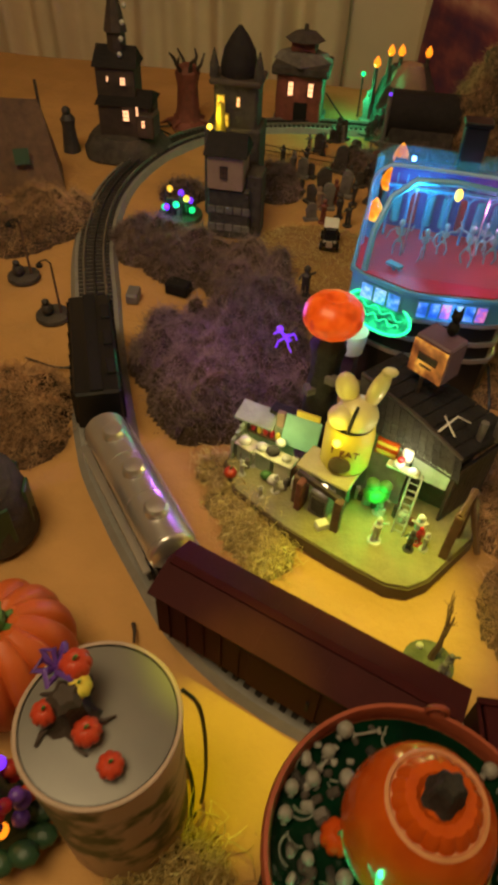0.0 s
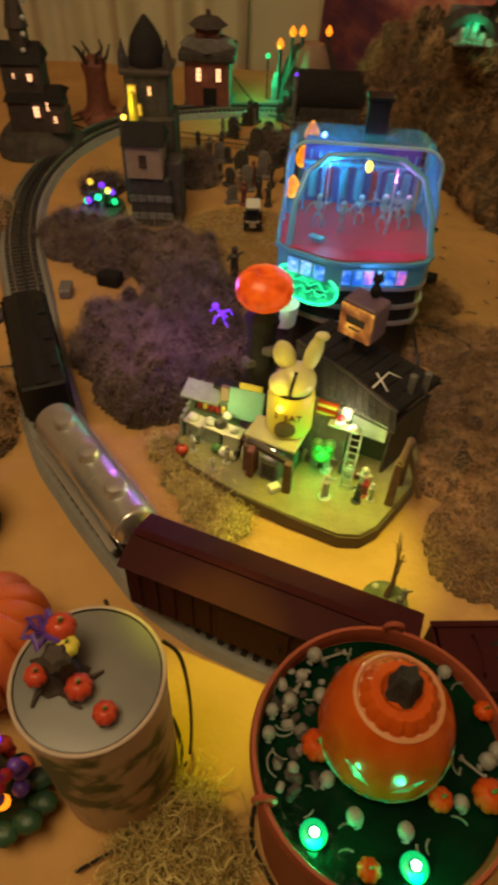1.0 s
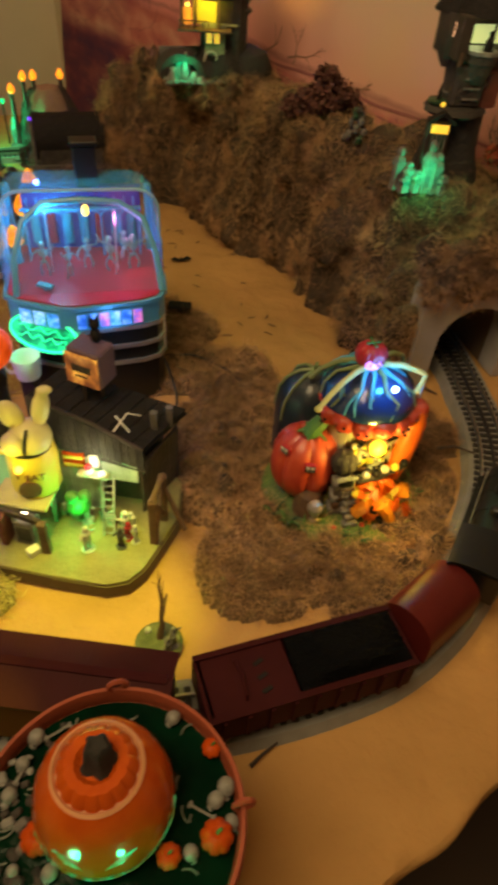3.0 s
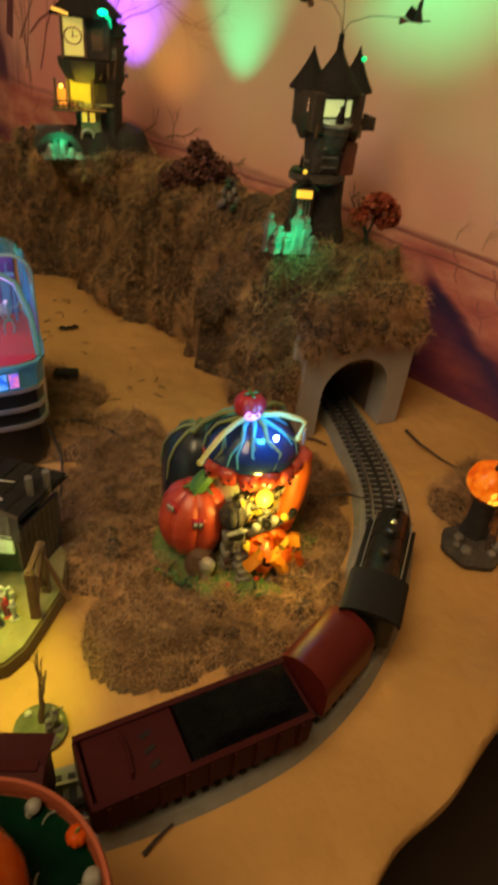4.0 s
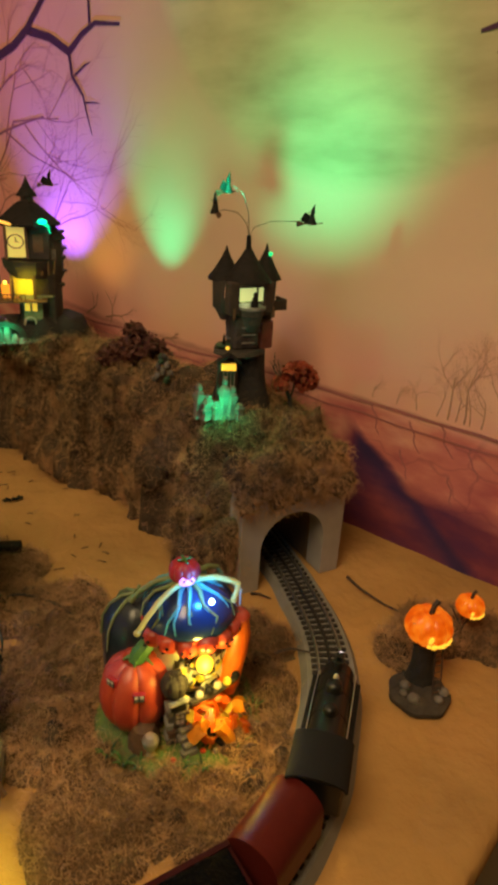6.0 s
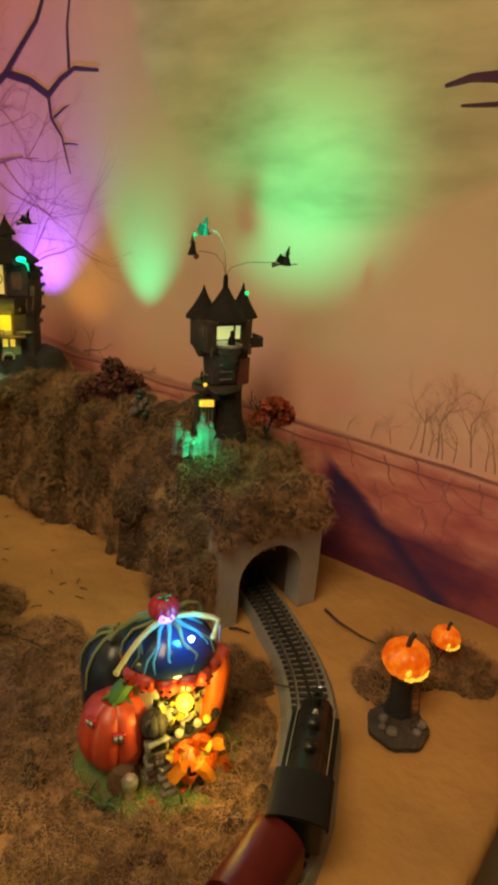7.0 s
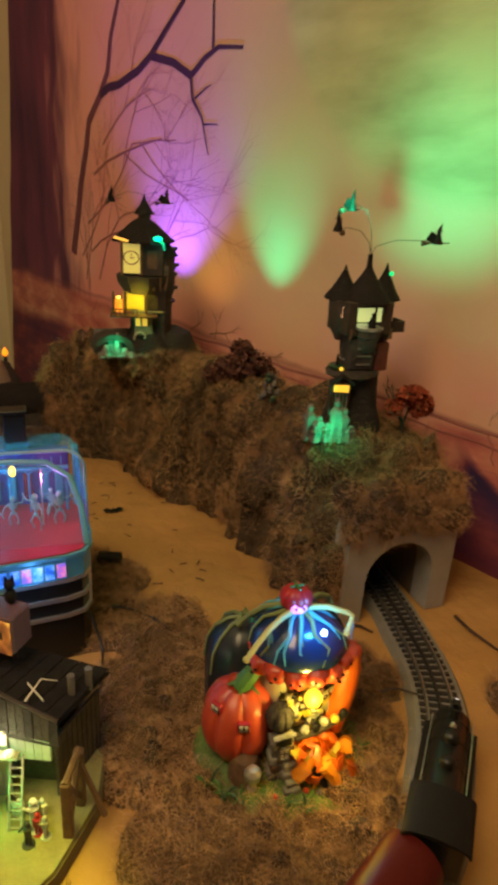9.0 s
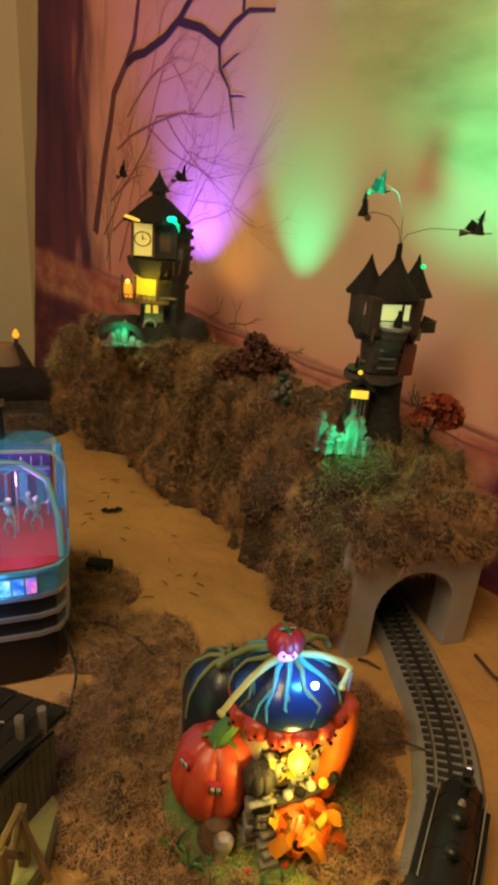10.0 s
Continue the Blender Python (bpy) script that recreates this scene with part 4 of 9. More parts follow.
def boxcar(s):
    c = place_car("boxcar", s, "long maroon boxcar with a ridged roof and roof walk")
    part("body", box(B(), (0, 0, 0.052), (0.272, 0.060, 0.070), bev=0.0015), MAROON, c)
    bm = B()
    a = [bm.verts.new((-0.140, y, z)) for y, z in ((-0.034, 0.086), (0, 0.099), (0.034, 0.086), (0.034, 0.0875), (0, 0.1005), (-0.034, 0.0875))]
    b2 = [bm.verts.new((0.140, v.co.y, v.co.z)) for v in a]
    for k in range(6):
        bm.faces.new((a[k], a[(k + 1) % 6], b2[(k + 1) % 6], b2[k]))
    bm.faces.new(a[::-1])
    bm.faces.new(b2)
    r = part("roof", bm, MAROON, c, "dusty maroon pitched roof")
    for x in np.linspace(-0.125, 0.125, 9):
        for sd in (-1, 1):
            part("roof_rib", box(B(), (x, sd * 0.017, 0.0938), (0.0015, 0.034, 0.0007), rx=-sd * 21), MAROON, r)
    part("roof_walk", box(B(), (0, 0, 0.1012), (0.27, 0.008, 0.0016)), MAROON, c, "worn roof walk")
    for sd in (-1, 1):
        d = part("door", box(B(), (0.0, sd * 0.0312, 0.05), (0.07, 0.003, 0.060), bev=0.0008), MAROON, c, "sliding maroon door")
        part("door_handle", box(B(), (0.026, sd * 0.0335, 0.047), (0.003, 0.002, 0.016)), BLACKM, d)
        part("door_track", box(B(), (0.035, sd * 0.032, 0.0835), (0.16, 0.003, 0.0025)), BLACKM, c)
        for k in range(5):
            part("rung", box(B(), (0.127, sd * 0.0318, 0.028 + 0.012 * k), (0.014, 0.002, 0.0015)), BLACKM, c)
        for x in np.linspace(-0.12, -0.045, 5):
            part("panel_rib", box(B(), (x, sd * 0.0308, 0.052), (0.002, 0.002, 0.066)), MAROON, c)
    part("underframe", box(B(), (0, 0, 0.016), (0.26, 0.03, 0.006)), BLACKM, c)
    truck(c, -0.095)
    truck(c, 0.095)
    for sg in (-1, 1):
        coupler(c, sg * 0.137, sg)
    return c


def tank_car(s):
    c = place_car("tank_car", s, "silver tank car with three round domes on top")
    bm = B()
    cyl(bm, (-0.098, 0, 0.048), (0.098, 0, 0.048), 0.0255, n=28)
    ball(bm, (-0.098, 0, 0.048), 0.0255, (0.35, 1, 1), 28, 12)
    ball(bm, (0.098, 0, 0.048), 0.0255, (0.35, 1, 1), 28, 12)
    t = part("tank", bm, SILVER, c, "shiny silver tank")
    for x in (-0.062, 0, 0.062):
        part("dome", lathe(B(), [(0.013, 0), (0.013, 0.009), (0.0105, 0.0125), (0.004, 0.0138)], 22, (x, 0, 0.070)), SILVER, c, "silver dome")
        part("band", cyl(B(), (x + 0.03, 0, 0.048), (x + 0.0325, 0, 0.048), 0.0262, n=28), SILVER, t)
    part("walkway", box(box(B(), (0, 0.029, 0.030), (0.20, 0.008, 0.002)), (0, -0.029, 0.030), (0.20, 0.008, 0.002)), SILVER, c)
    part("handrail", tube(tube(B(), [(-0.095, 0.028, 0.05), (0, 0.0285, 0.051), (0.095, 0.028, 0.05)], 0.0008), [(-0.095, -0.028, 0.05), (0, -0.0285, 0.051), (0.095, -0.028, 0.05)], 0.0008), SILVER, c)
    part("underframe", box(B(), (0, 0, 0.018), (0.205, 0.034, 0.007), bev=0.001), BLACKM, c)
    truck(c, -0.07)
    truck(c, 0.07)
    for sg in (-1, 1):
        coupler(c, sg * 0.103, sg)
    return c


def hopper(s):
    c = place_car("hopper_car", s, "black covered hopper car at the end of the train")
    part("body", box(B(), (0, 0, 0.048), (0.215, 0.058, 0.058), bev=0.003), BLACKP, c)
    for x in np.linspace(-0.095, 0.095, 9):
        for sd in (-1, 1):
            part("rib", box(B(), (x, sd * 0.030, 0.048), (0.003, 0.004, 0.054)), BLACKP, c)
    part("roof_walk", box(B(), (0, 0, 0.0785), (0.21, 0.016, 0.003)), BLACKM, c)
    for x in (-0.06, 0.0, 0.06):
        part("hatch", box(B(), (x, 0.02, 0.0785), (0.03, 0.012, 0.004), bev=0.001), BLACKM, c)
    truck(c, -0.07)
    truck(c, 0.07)
    for sg in (-1, 1):
        coupler(c, sg * 0.108, sg)
    return c


locomotive(0.305)
tender(0.158)
gondola(0.000)
boxcar(-0.265)
tank_car(-0.533)
hopper(-0.773)


# ---- moss mats and mounds ----
def wpart(name, bm, material, parent, label="", smooth=35):
    """A part given in world coordinates under an unturned thing."""
    bmesh.ops.translate(bm, verts=bm.verts, vec=-parent.matrix_basis.translation)
    return part(name, bm, material, parent, label, smooth)


def mound(name, blobs, material, fibre, label, category, count, length=(0.012, 0.03), base=None, step=0.007, lump=0.45, seed=1, rough=0.022, width=0.00042, k=5, curl=1.7):
    def f(x, y):
        z = 0.0
        for (bx, by, r, h) in blobs:
            d = math.hypot(x - bx, y - by) / r * (1 + 0.25 * nz(x * 12, y * 12, bx))
            if d < 1:
                z = max(z, h * (1 - d * d) ** 0.7)
        if z <= 0:
            return -0.004
        edge = min(1.0, z / 0.006)
        return z * (1 + lump * nz(x * 26, y * 26, 2)) + edge * rough * (abs(nz(x * 21, y * 21, 7)) - 0.12 + 0.5 * nz(x * 55, y * 55, 4)) - 0.002

    x0, x1 = min(b[0] - b[2] * 1.2 for b in blobs), max(b[0] + b[2] * 1.2 for b in blobs)
    y0, y1 = min(b[1] - b[2] * 1.2 for b in blobs), max(b[1] + b[2] * 1.2 for b in blobs)
    bm = B()
    nx, ny = int((x1 - x0) / step), int((y1 - y0) / step)
    vs = {}
    for i in range(nx + 1):
        for j in range(ny + 1):
            x, y = x0 + i * step, y0 + j * step
            z = f(x, y)
            if z > -0.0039:
                vs[i, j] = bm.verts.new((x, y, z))
            elif any(f(x + a, y + b) > -0.0039 for a, b in ((step, 0), (-step, 0), (0, step), (0, -step), (step, step), (-step, -step), (step, -step), (-step, step))):
                vs[i, j] = bm.verts.new((x, y, -0.004))
    for (i, j) in list(vs):
        q = [(i, j), (i + 1, j), (i + 1, j + 1), (i, j + 1)]
        if all(k in vs for k in q):
            bm.faces.new([vs[k] for k in q])
    ob = single(name, bm, material, (0, 0, 0), label, category, smooth=60)
    rg, seeds = random.Random(seed), []
    guard = 0
    while len(seeds) < count and guard < count * 12:
        guard += 1
        x, y = rg.uniform(x0, x1), rg.uniform(y0, y1)
        z = f(x, y)
        if z > -0.001 or (z > -0.0039 and rg.random() < 0.3):
            seeds.append(((x, y, max(z, 0.0) + rg.uniform(-0.001, 0.002)), slope(f, x, y)))
    strands("fuzz", seeds, fibre, "loose dry fibres", category, length, width, ob, 0.35, curl, k)
    return ob


FIELD = mat("brown_mat", (0.16, 0.095, 0.04), 0.95, scale=40, colour2=(0.07, 0.04, 0.02), bump=0.8, bscale=180)
mound("moss_mat", [(0.585, 0.80, 0.07, 0.010), (0.62, 0.68, 0.085, 0.012), (0.71, 0.635, 0.070, 0.014), (0.785, 0.668, 0.072, 0.014), (0.842, 0.757, 0.070, 0.012), (0.88, 0.86, 0.07, 0.012), (0.80, 0.94, 0.085, 0.012), (0.70, 0.92, 0.10, 0.014),
                   (0.60, 0.90, 0.09, 0.012), (0.65, 1.03, 0.08, 0.012), (0.58, 1.08, 0.08, 0.010), (0.60, 1.18, 0.06, 0.010), (0.56, 1.25, 0.05, 0.008), (0.75, 0.77, 0.11, 0.006)],
      FIELD, MOSS, "shaggy brown moss mat round the pumpkin house", "moss", 44000, (0.008, 0.028), seed=2, rough=0.030)
mound("moss_mound", [(0.10, 1.00, 0.075, 0.055), (0.17, 0.93, 0.085, 0.060), (0.22, 1.02, 0.09, 0.055), (0.20, 1.13, 0.09, 0.050), (0.16, 1.24, 0.08, 0.045), (0.06, 1.28, 0.08, 0.035), (-0.04, 1.33, 0.07, 0.030), (0.26, 0.93, 0.05, 0.03)],
      MOSSB, MOSSP, "grey-brown mound of dried moss inside the track", "moss", 36000, (0.010, 0.032), seed=3, rough=0.045)
# tufts standing up from the mats
def tufts(parent, spots, fibre, seed, count, per=230):
    rg, bm, seeds, n = random.Random(seed), B(), [], 0
    while n < count:
        bx, by, br, bh = rg.choice(spots)
        a, d = rg.uniform(0, 6.28), br * math.sqrt(rg.random()) * 0.92
        x, y = bx + d * math.cos(a), by + d * math.sin(a)
        if math.hypot(x - 0.738, y - 0.768) < 0.115:
            continue
        r = rg.uniform(0.006, 0.015)
        clump(bm, seeds, Vector((x, y, bh * (1 - (d / br) ** 2) ** 0.7)), r, rg, per, Vector((0, 0, 0.6)))
        n += 1
    ruffle(bm, 0.009)
    tagged(part("lumpy_moss", bm, MOSSB, parent, "tufted brown moss lumps", 80), kind="stuff")
    strands("tuft_fuzz", seeds, fibre, "loose moss tufts", "moss", (0.008, 0.026), 0.0004, parent, 0.4, 1.8)


MAT_SPOTS = [(0.585, 0.80, 0.07, 0.010), (0.62, 0.68, 0.085, 0.012), (0.71, 0.635, 0.065, 0.014), (0.785, 0.668, 0.065, 0.014), (0.842, 0.757, 0.065, 0.012), (0.88, 0.86, 0.065, 0.012), (0.80, 0.94, 0.085, 0.012), (0.70, 0.92, 0.10, 0.014), (0.60, 0.90, 0.09, 0.012), (0.65, 1.03, 0.08, 0.012), (0.58, 1.08, 0.06, 0.010)]
tufts(bpy.data.objects["moss_mat"], MAT_SPOTS, MOSS, 51, 46)
tufts(bpy.data.objects["moss_mound"], [(0.10, 1.00, 0.075, 0.055), (0.17, 0.93, 0.085, 0.060), (0.22, 1.02, 0.08, 0.055), (0.18, 1.13, 0.09, 0.050), (0.15, 1.24, 0.08, 0.045), (0.06, 1.28, 0.08, 0.035), (-0.04, 1.33, 0.07, 0.030)], MOSSP, 52, 70)
mound("coir_mat", [(0.27, 1.20, 0.10, 0.006), (0.30, 1.32, 0.09, 0.006), (0.25, 1.40, 0.10, 0.006), (0.24, 1.12, 0.07, 0.006), (0.33, 1.12, 0.08, 0.006)], mat("coir", (0.30, 0.17, 0.055), 0.9, scale=60, bump=0.7, bscale=300), HAY, "flat golden coir mat", "mat", 6000, (0.004, 0.012), seed=4, rough=0.004)
mound("moss_clump", [(-0.08, 0.86, 0.07, 0.035), (-0.13, 0.80, 0.08, 0.035), (-0.05, 0.80, 0.05, 0.02)], MOSSB, MOSS, "dry brown moss clump beside the track", "moss", 9000, seed=5)
mound("moss_clump", [(-0.26, 1.36, 0.08, 0.06), (-0.31, 1.30, 0.09, 0.05), (-0.22, 1.40, 0.05, 0.04)], MOSSB, MOSS, "dry brown moss clump before the tents", "moss", 8000, seed=6)
mound("moss_clump", [(1.10, 0.745, 0.05, 0.020), (1.16, 0.76, 0.06, 0.022), (1.21, 0.74, 0.06, 0.02), (1.24, 0.70, 0.05, 0.02)], MOSSB, MOSS, "olive moss clump behind the lit pumpkins", "moss", 8000, seed=7)
STRAWB = mat("straw_base", (0.42, 0.33, 0.11), 0.95, scale=60, colour2=(0.10, 0.07, 0.025), bump=0.8, bscale=200)
mound("straw_clump", [(0.272, 0.352, 0.045, 0.022), (0.30, 0.33, 0.035, 0.015), (0.26, 0.31, 0.04, 0.015)], STRAWB, HAY, "heap of curly yellow straw on the cloth", "straw", 1500, (0.035, 0.080), seed=8, width=0.0008, k=12, curl=1.5)
mound("straw_clump", [(0.235, 0.755, 0.035, 0.012), (0.265, 0.715, 0.035, 0.012), (0.29, 0.69, 0.03, 0.010), (0.21, 0.80, 0.03, 0.010)], STRAWB, HAY, "yellow straw along the platform edge", "straw", 1900, (0.020, 0.045), seed=9, rough=0.01, width=0.0006, k=9, curl=1.5)


# ---- small makers ----
def figurine(place, h, material, label, rz=0.0, group="village figurines", pose_kind=0):
    bm = B()
    r = h * 0.13
    lathe(bm, [(r * 1.5, 0), (r * 1.5, h * 0.03), (r * 0.4, h * 0.035)], 12)
    for sd in (-1, 1):
        cyl(bm, (sd * r * 0.5, 0, h * 0.03), (sd * r * 0.45, 0, h * 0.45), r * 0.38, r * 0.45, 8)
        if pose_kind:
            cyl(bm, (sd * r * 0.9, 0, h * 0.72), (sd * r * 1.7, -r * 0.8, h * (0.6 + 0.25 * (sd > 0))), r * 0.3, r * 0.22, 7)
        else:
            cyl(bm, (sd * r * 0.95, 0, h * 0.72), (sd * r * 1.1, -r * 0.3, h * 0.42), r * 0.3, r * 0.22, 7)
    lathe(bm, [(r * 0.75, h * 0.42), (r * 0.85, h * 0.55), (r * 1.0, h * 0.70), (r * 0.5, h * 0.77), (r * 0.3, h * 0.79)], 10)
    ball(bm, (0, 0, h * 0.87), r * 0.72, (1, 1, 1.15), 10, 8)
    return single("figurine", bm, material, place, label, "figurine", group, rz)


def small_pumpkin(place, r, label="small orange pumpkin", group="small pumpkins", material=None):
    p = thing("pumpkin", place, label, "pumpkin", group)
    part("shell", gourd(B(), (0, 0, 0), r, r * 1.6, 8, 0.12, 32), material or ORANGE, p)
    part("stem", tube(B(), [(0, 0, r * 1.4), (r * 0.1, 0, r * 1.8), (r * 0.25, 0, r * 2.0)], r * 0.13, 6, r * 0.09), GREEN, p, "green stem")
    return p


def skull(place, r, rz=0.0, group="skulls in the pond"):
    bm = B()
    ball(bm, (0, 0, r), r, (1, 1.1, 1), 12, 9)
    box(bm, (0, -r * 0.75, r * 0.35), (r * 0.9, r * 0.8, r * 0.7), bev=r * 0.15)
    s = thing("skull", place, "small pale bone skull", "skull", group, rz)
    part("cranium", bm, GREYBONE, s)
    for sd in (-1, 1):
        part("eye_socket", ball(B(), (sd * r * 0.38, -r * 0.95, r * 0.95), r * 0.26, (1, 0.5, 1), 8, 6), BLACKM, s, "dark eye socket")
    return s


def window_on(parent, c, w, h, glass, frame, rz=0.0, bars=1):
    """A small window facing -y at c, turned by rz."""
    m = T(c) @ Matrix.Rotation(radians(rz), 4, "Z")

    def bar(bm, x, z, sx, sz, y=-0.001, sy=0.003):
        bmesh.ops.create_cube(bm, size=1, matrix=m @ T((x, y, z)) @ Matrix.Diagonal((sx, sy, sz, 1)))

    bm = B()
    t = max(0.0012, 0.12 * w)
    bar(bm, -w / 2, 0, t, h + t)
    bar(bm, w / 2, 0, t, h + t)
    bar(bm, 0, h / 2, w + t, t)
    bar(bm, 0, -h / 2, w + t, t)
    for k in range(bars):
        bar(bm, 0, -h / 2 + h * (k + 1) / (bars + 1), w, t * 0.5, -0.0008, 0.002)
    if bars:
        bar(bm, 0, 0, t * 0.5, h, -0.0008, 0.002)
    win = part("window", bm, frame, parent, "", 0)
    g = B()
    bar(g, 0, 0, w, h, 0.0002, 0.0012)
    part("pane", g, glass, win, "lit window pane" if glass.name.startswith(("lit", "window")) else "", 0)
    return win


def cable(name, pts, r, label):
    n = len(pts)
    fine = []
    for i in range(n - 1):
        p0, p1, p2, p3 = (Vector(pts[max(0, min(n - 1, i + k))]) for k in (-1, 0, 1, 2))
        for s in range(8):
            t = s / 8
            fine.append(0.5 * (2 * p1 + (p2 - p0) * t + (2 * p0 - 5 * p1 + 4 * p2 - p3) * t * t + (3 * p1 - p0 - 3 * p2 + p3) * t ** 3))
    fine.append(Vector(pts[-1]))
    return single(name, tube(B(), fine, r, 6), WIRE, (0, 0, 0), label, "cable", "cables on the cloth")


def bare_tree(parent, base, h, material, seed=1, spread=0.7, name="limb"):
    rg = random.Random(seed)

    def limb(p, d, ln, r, depth):
        pts = [Vector(p)]
        for k in range(4):
            d = (d + Vector((rg.uniform(-0.3, 0.3), rg.uniform(-0.3, 0.3), rg.uniform(-0.1, 0.25)))).normalized()
            pts.append(pts[-1] + d * ln / 4)
        part("trunk" if depth == 3 else name, tube(B(), pts, r, 6, r * 0.5), material, parent)
        if depth:
            for k in range(2 + (depth == 3)):
                limb(pts[rg.choice((2, 3, 4))], (d + Vector((rg.uniform(-1, 1), rg.uniform(-1, 1), rg.uniform(0, 0.6))) * spread).normalized(), ln * 0.62, r * 0.5, depth - 1)

    limb(base, Vector((0, 0, 1)), h * 0.5, h * 0.045, 3)


# ---- green pond bowl with a grinning pumpkin ----
bowl = thing("pond_bowl", (0.413, 0.368, 0), "terracotta-rimmed bowl with a dark green pond inside", "bowl")
part("body", lathe(B(), [(0.066, 0), (0.072, 0.02), (0.078, 0.10), (0.083, 0.185), (0.080, 0.185), (0.076, 0.18), (0.0, 0.178)], 64), TERRA, bowl, "terracotta bowl body")
part("rim", lathe(B(), [(0.0815, 0.182), (0.0850, 0.186), (0.0855, 0.195), (0.0840, 0.201), (0.0815, 0.201), (0.0800, 0.195), (0.0805, 0.184)], 72), TERRA, bowl, "rounded terracotta rim")
part("pond", lathe(B(), [(0.0, 0.181), (0.0795, 0.181), (0.0795, 0.1865), (0.05, 0.189), (0.0, 0.190)], 48, wave=lambda a, z: 1 + 0.0 * a), POND, bowl, "dark green glossy pond surface")
for a in (80, 352, 205):
    x, y = 0.083 * math.cos(radians(a)), 0.083 * math.sin(radians(a))
    bm = B()
    pts = [(x + 0.006 * math.cos(t), y, 0.204 + 0.006 * math.sin(t)) for t in np.linspace(0, 2 * math.pi, 13)]
    tube(bm, pts[:-1] + [pts[0]], 0.0022, 6)
    part("rim_loop", bm, TERRA, bowl, "small terracotta loop on the rim")
JACKO = mat("glossy_orange_glaze", (0.55, 0.095, 0.006), 0.14, scale=60, colour2=(0.40, 0.055, 0.004), bump=0.25, bscale=60)
jack = thing("jack_o_lantern", (0.413, 0.377, 0.189), "large glossy orange jack-o-lantern standing in the pond", "pumpkin")
jack.matrix_basis = T((0.413, 0.379, 0.189)) @ Matrix.Diagonal((1, 1, 1.12, 1))
SHELL = [(0.030, -0.003), (0.039, 0.003), (0.0425, 0.012), (0.0428, 0.020), (0.0408, 0.032), (0.0365, 0.044), (0.0305, 0.054), (0.0262, 0.0585), (0.0245, 0.0580)]
part("shell", lathe(B(), SHELL, 72, wave=lambda a, z: 1 - 0.012 * (1 - abs(math.sin(6 * a))) ** 2), JACKO, jack, "smooth glossy orange shell")
part("rim_line", lathe(B(), [(0.0250, 0.0570), (0.0268, 0.0592), (0.0248, 0.0604), (0.0236, 0.0585)], 60), mat("pale_orange_rim", (0.62, 0.28, 0.12), 0.5), jack, "pale orange rim round the top")
part("lid", lathe(B(), [(0.0238, 0.0575), (0.0225, 0.0625), (0.0180, 0.0665), (0.0125, 0.0665), (0.009, 0.0630)], 96, wave=lambda a, z: 1 - 0.055 * (1 - abs(math.sin(8 * a))) ** 2), JACKO, jack, "fluted orange lid")
part("stem", lathe(B(), [(0.0115, 0.062), (0.0088, 0.067), (0.0075, 0.074), (0.0070, 0.079), (0.0050, 0.0815), (0.0010, 0.0795)], 24, (0.002, 0.002, 0), wave=lambda a, z: 1 + 0.16 * math.sin(5 * a + 40 * z)), BASALT, jack, "thick cut dark stem")
GLEAM = mottled("green_gleam", ((0.14, 0.09, 0.0), (0.05, 0.22, 0.04), (0.02, 0.80, 0.26)), 1.0, 170)


def on_shell(a, z, lift=0.0):
    r = float(np.interp(z, [p[1] for p in SHELL[:8]], [p[0] for p in SHELL[:8]])) + lift
    return Vector((r * math.cos(a), r * math.sin(a), z))


for a0, w, lean in ((-2.15, 0.24, -0.004), (-1.38, 0.26, 0.004)):
    bm = B()
    bm.faces.new([bm.verts.new(on_shell(a0 + da * w, z + lean * da, 0.0006)) for da, z in ((-1.0, 0.031), (-0.1, 0.0285), (0.9, 0.031), (0.4, 0.0335), (-0.4, 0.0345))])
    bmesh.ops.solidify(bm, geom=bm.faces[:], thickness=0.001)
    part("eye", bm, GLEAM, jack, "green-lit slanted eye", 0)
bm = B()
up, dn = [], []
for k in range(28):
    a = radians(-166 + 152 * k / 27)
    mid = 0.008 + 0.010 * (abs(k - 13.5) / 13.5) ** 2
    up.append(bm.verts.new(on_shell(a, mid + 0.0030 + 0.0022 * (k % 3 == 0), 0.0005)))
    dn.append(bm.verts.new(on_shell(a, mid - 0.0020, 0.0005)))
for k in range(27):
    bm.faces.new((up[k], up[k + 1], dn[k + 1], dn[k]))
part("mouth", bm, GLEAM, jack, "dim green-lit toothed grin", 0)
for k, (x, y, r) in enumerate(((0.371, 0.369, 0.0105), (0.446, 0.342, 0.0078), (0.476, 0.345, 0.0105), (0.399, 0.303, 0.0070), (0.484, 0.398, 0.007))):
    small_pumpkin((x, y, 0.188), r, "small orange pumpkin on the pond", "pumpkins on the pond")
rg = random.Random(21)
for (x, y, r) in ((0.377, 0.350, 0.0050), (0.393, 0.330, 0.0052), (0.459, 0.341, 0.0048), (0.423, 0.324, 0.0050), (0.371, 0.431, 0.0055), (0.375, 0.402, 0.0055), (0.354, 0.398, 0.0050), (0.342, 0.391, 0.0045), (0.340, 0.376, 0.0045), (0.362, 0.416, 0.0045), (0.480, 0.366, 0.0055), (0.488, 0.372, 0.0060), (0.487, 0.352, 0.0045), (0.462, 0.424, 0.005), (0.356, 0.356, 0.0038)):
    skull((x, y, 0.188), r, rg.uniform(-60, 60))
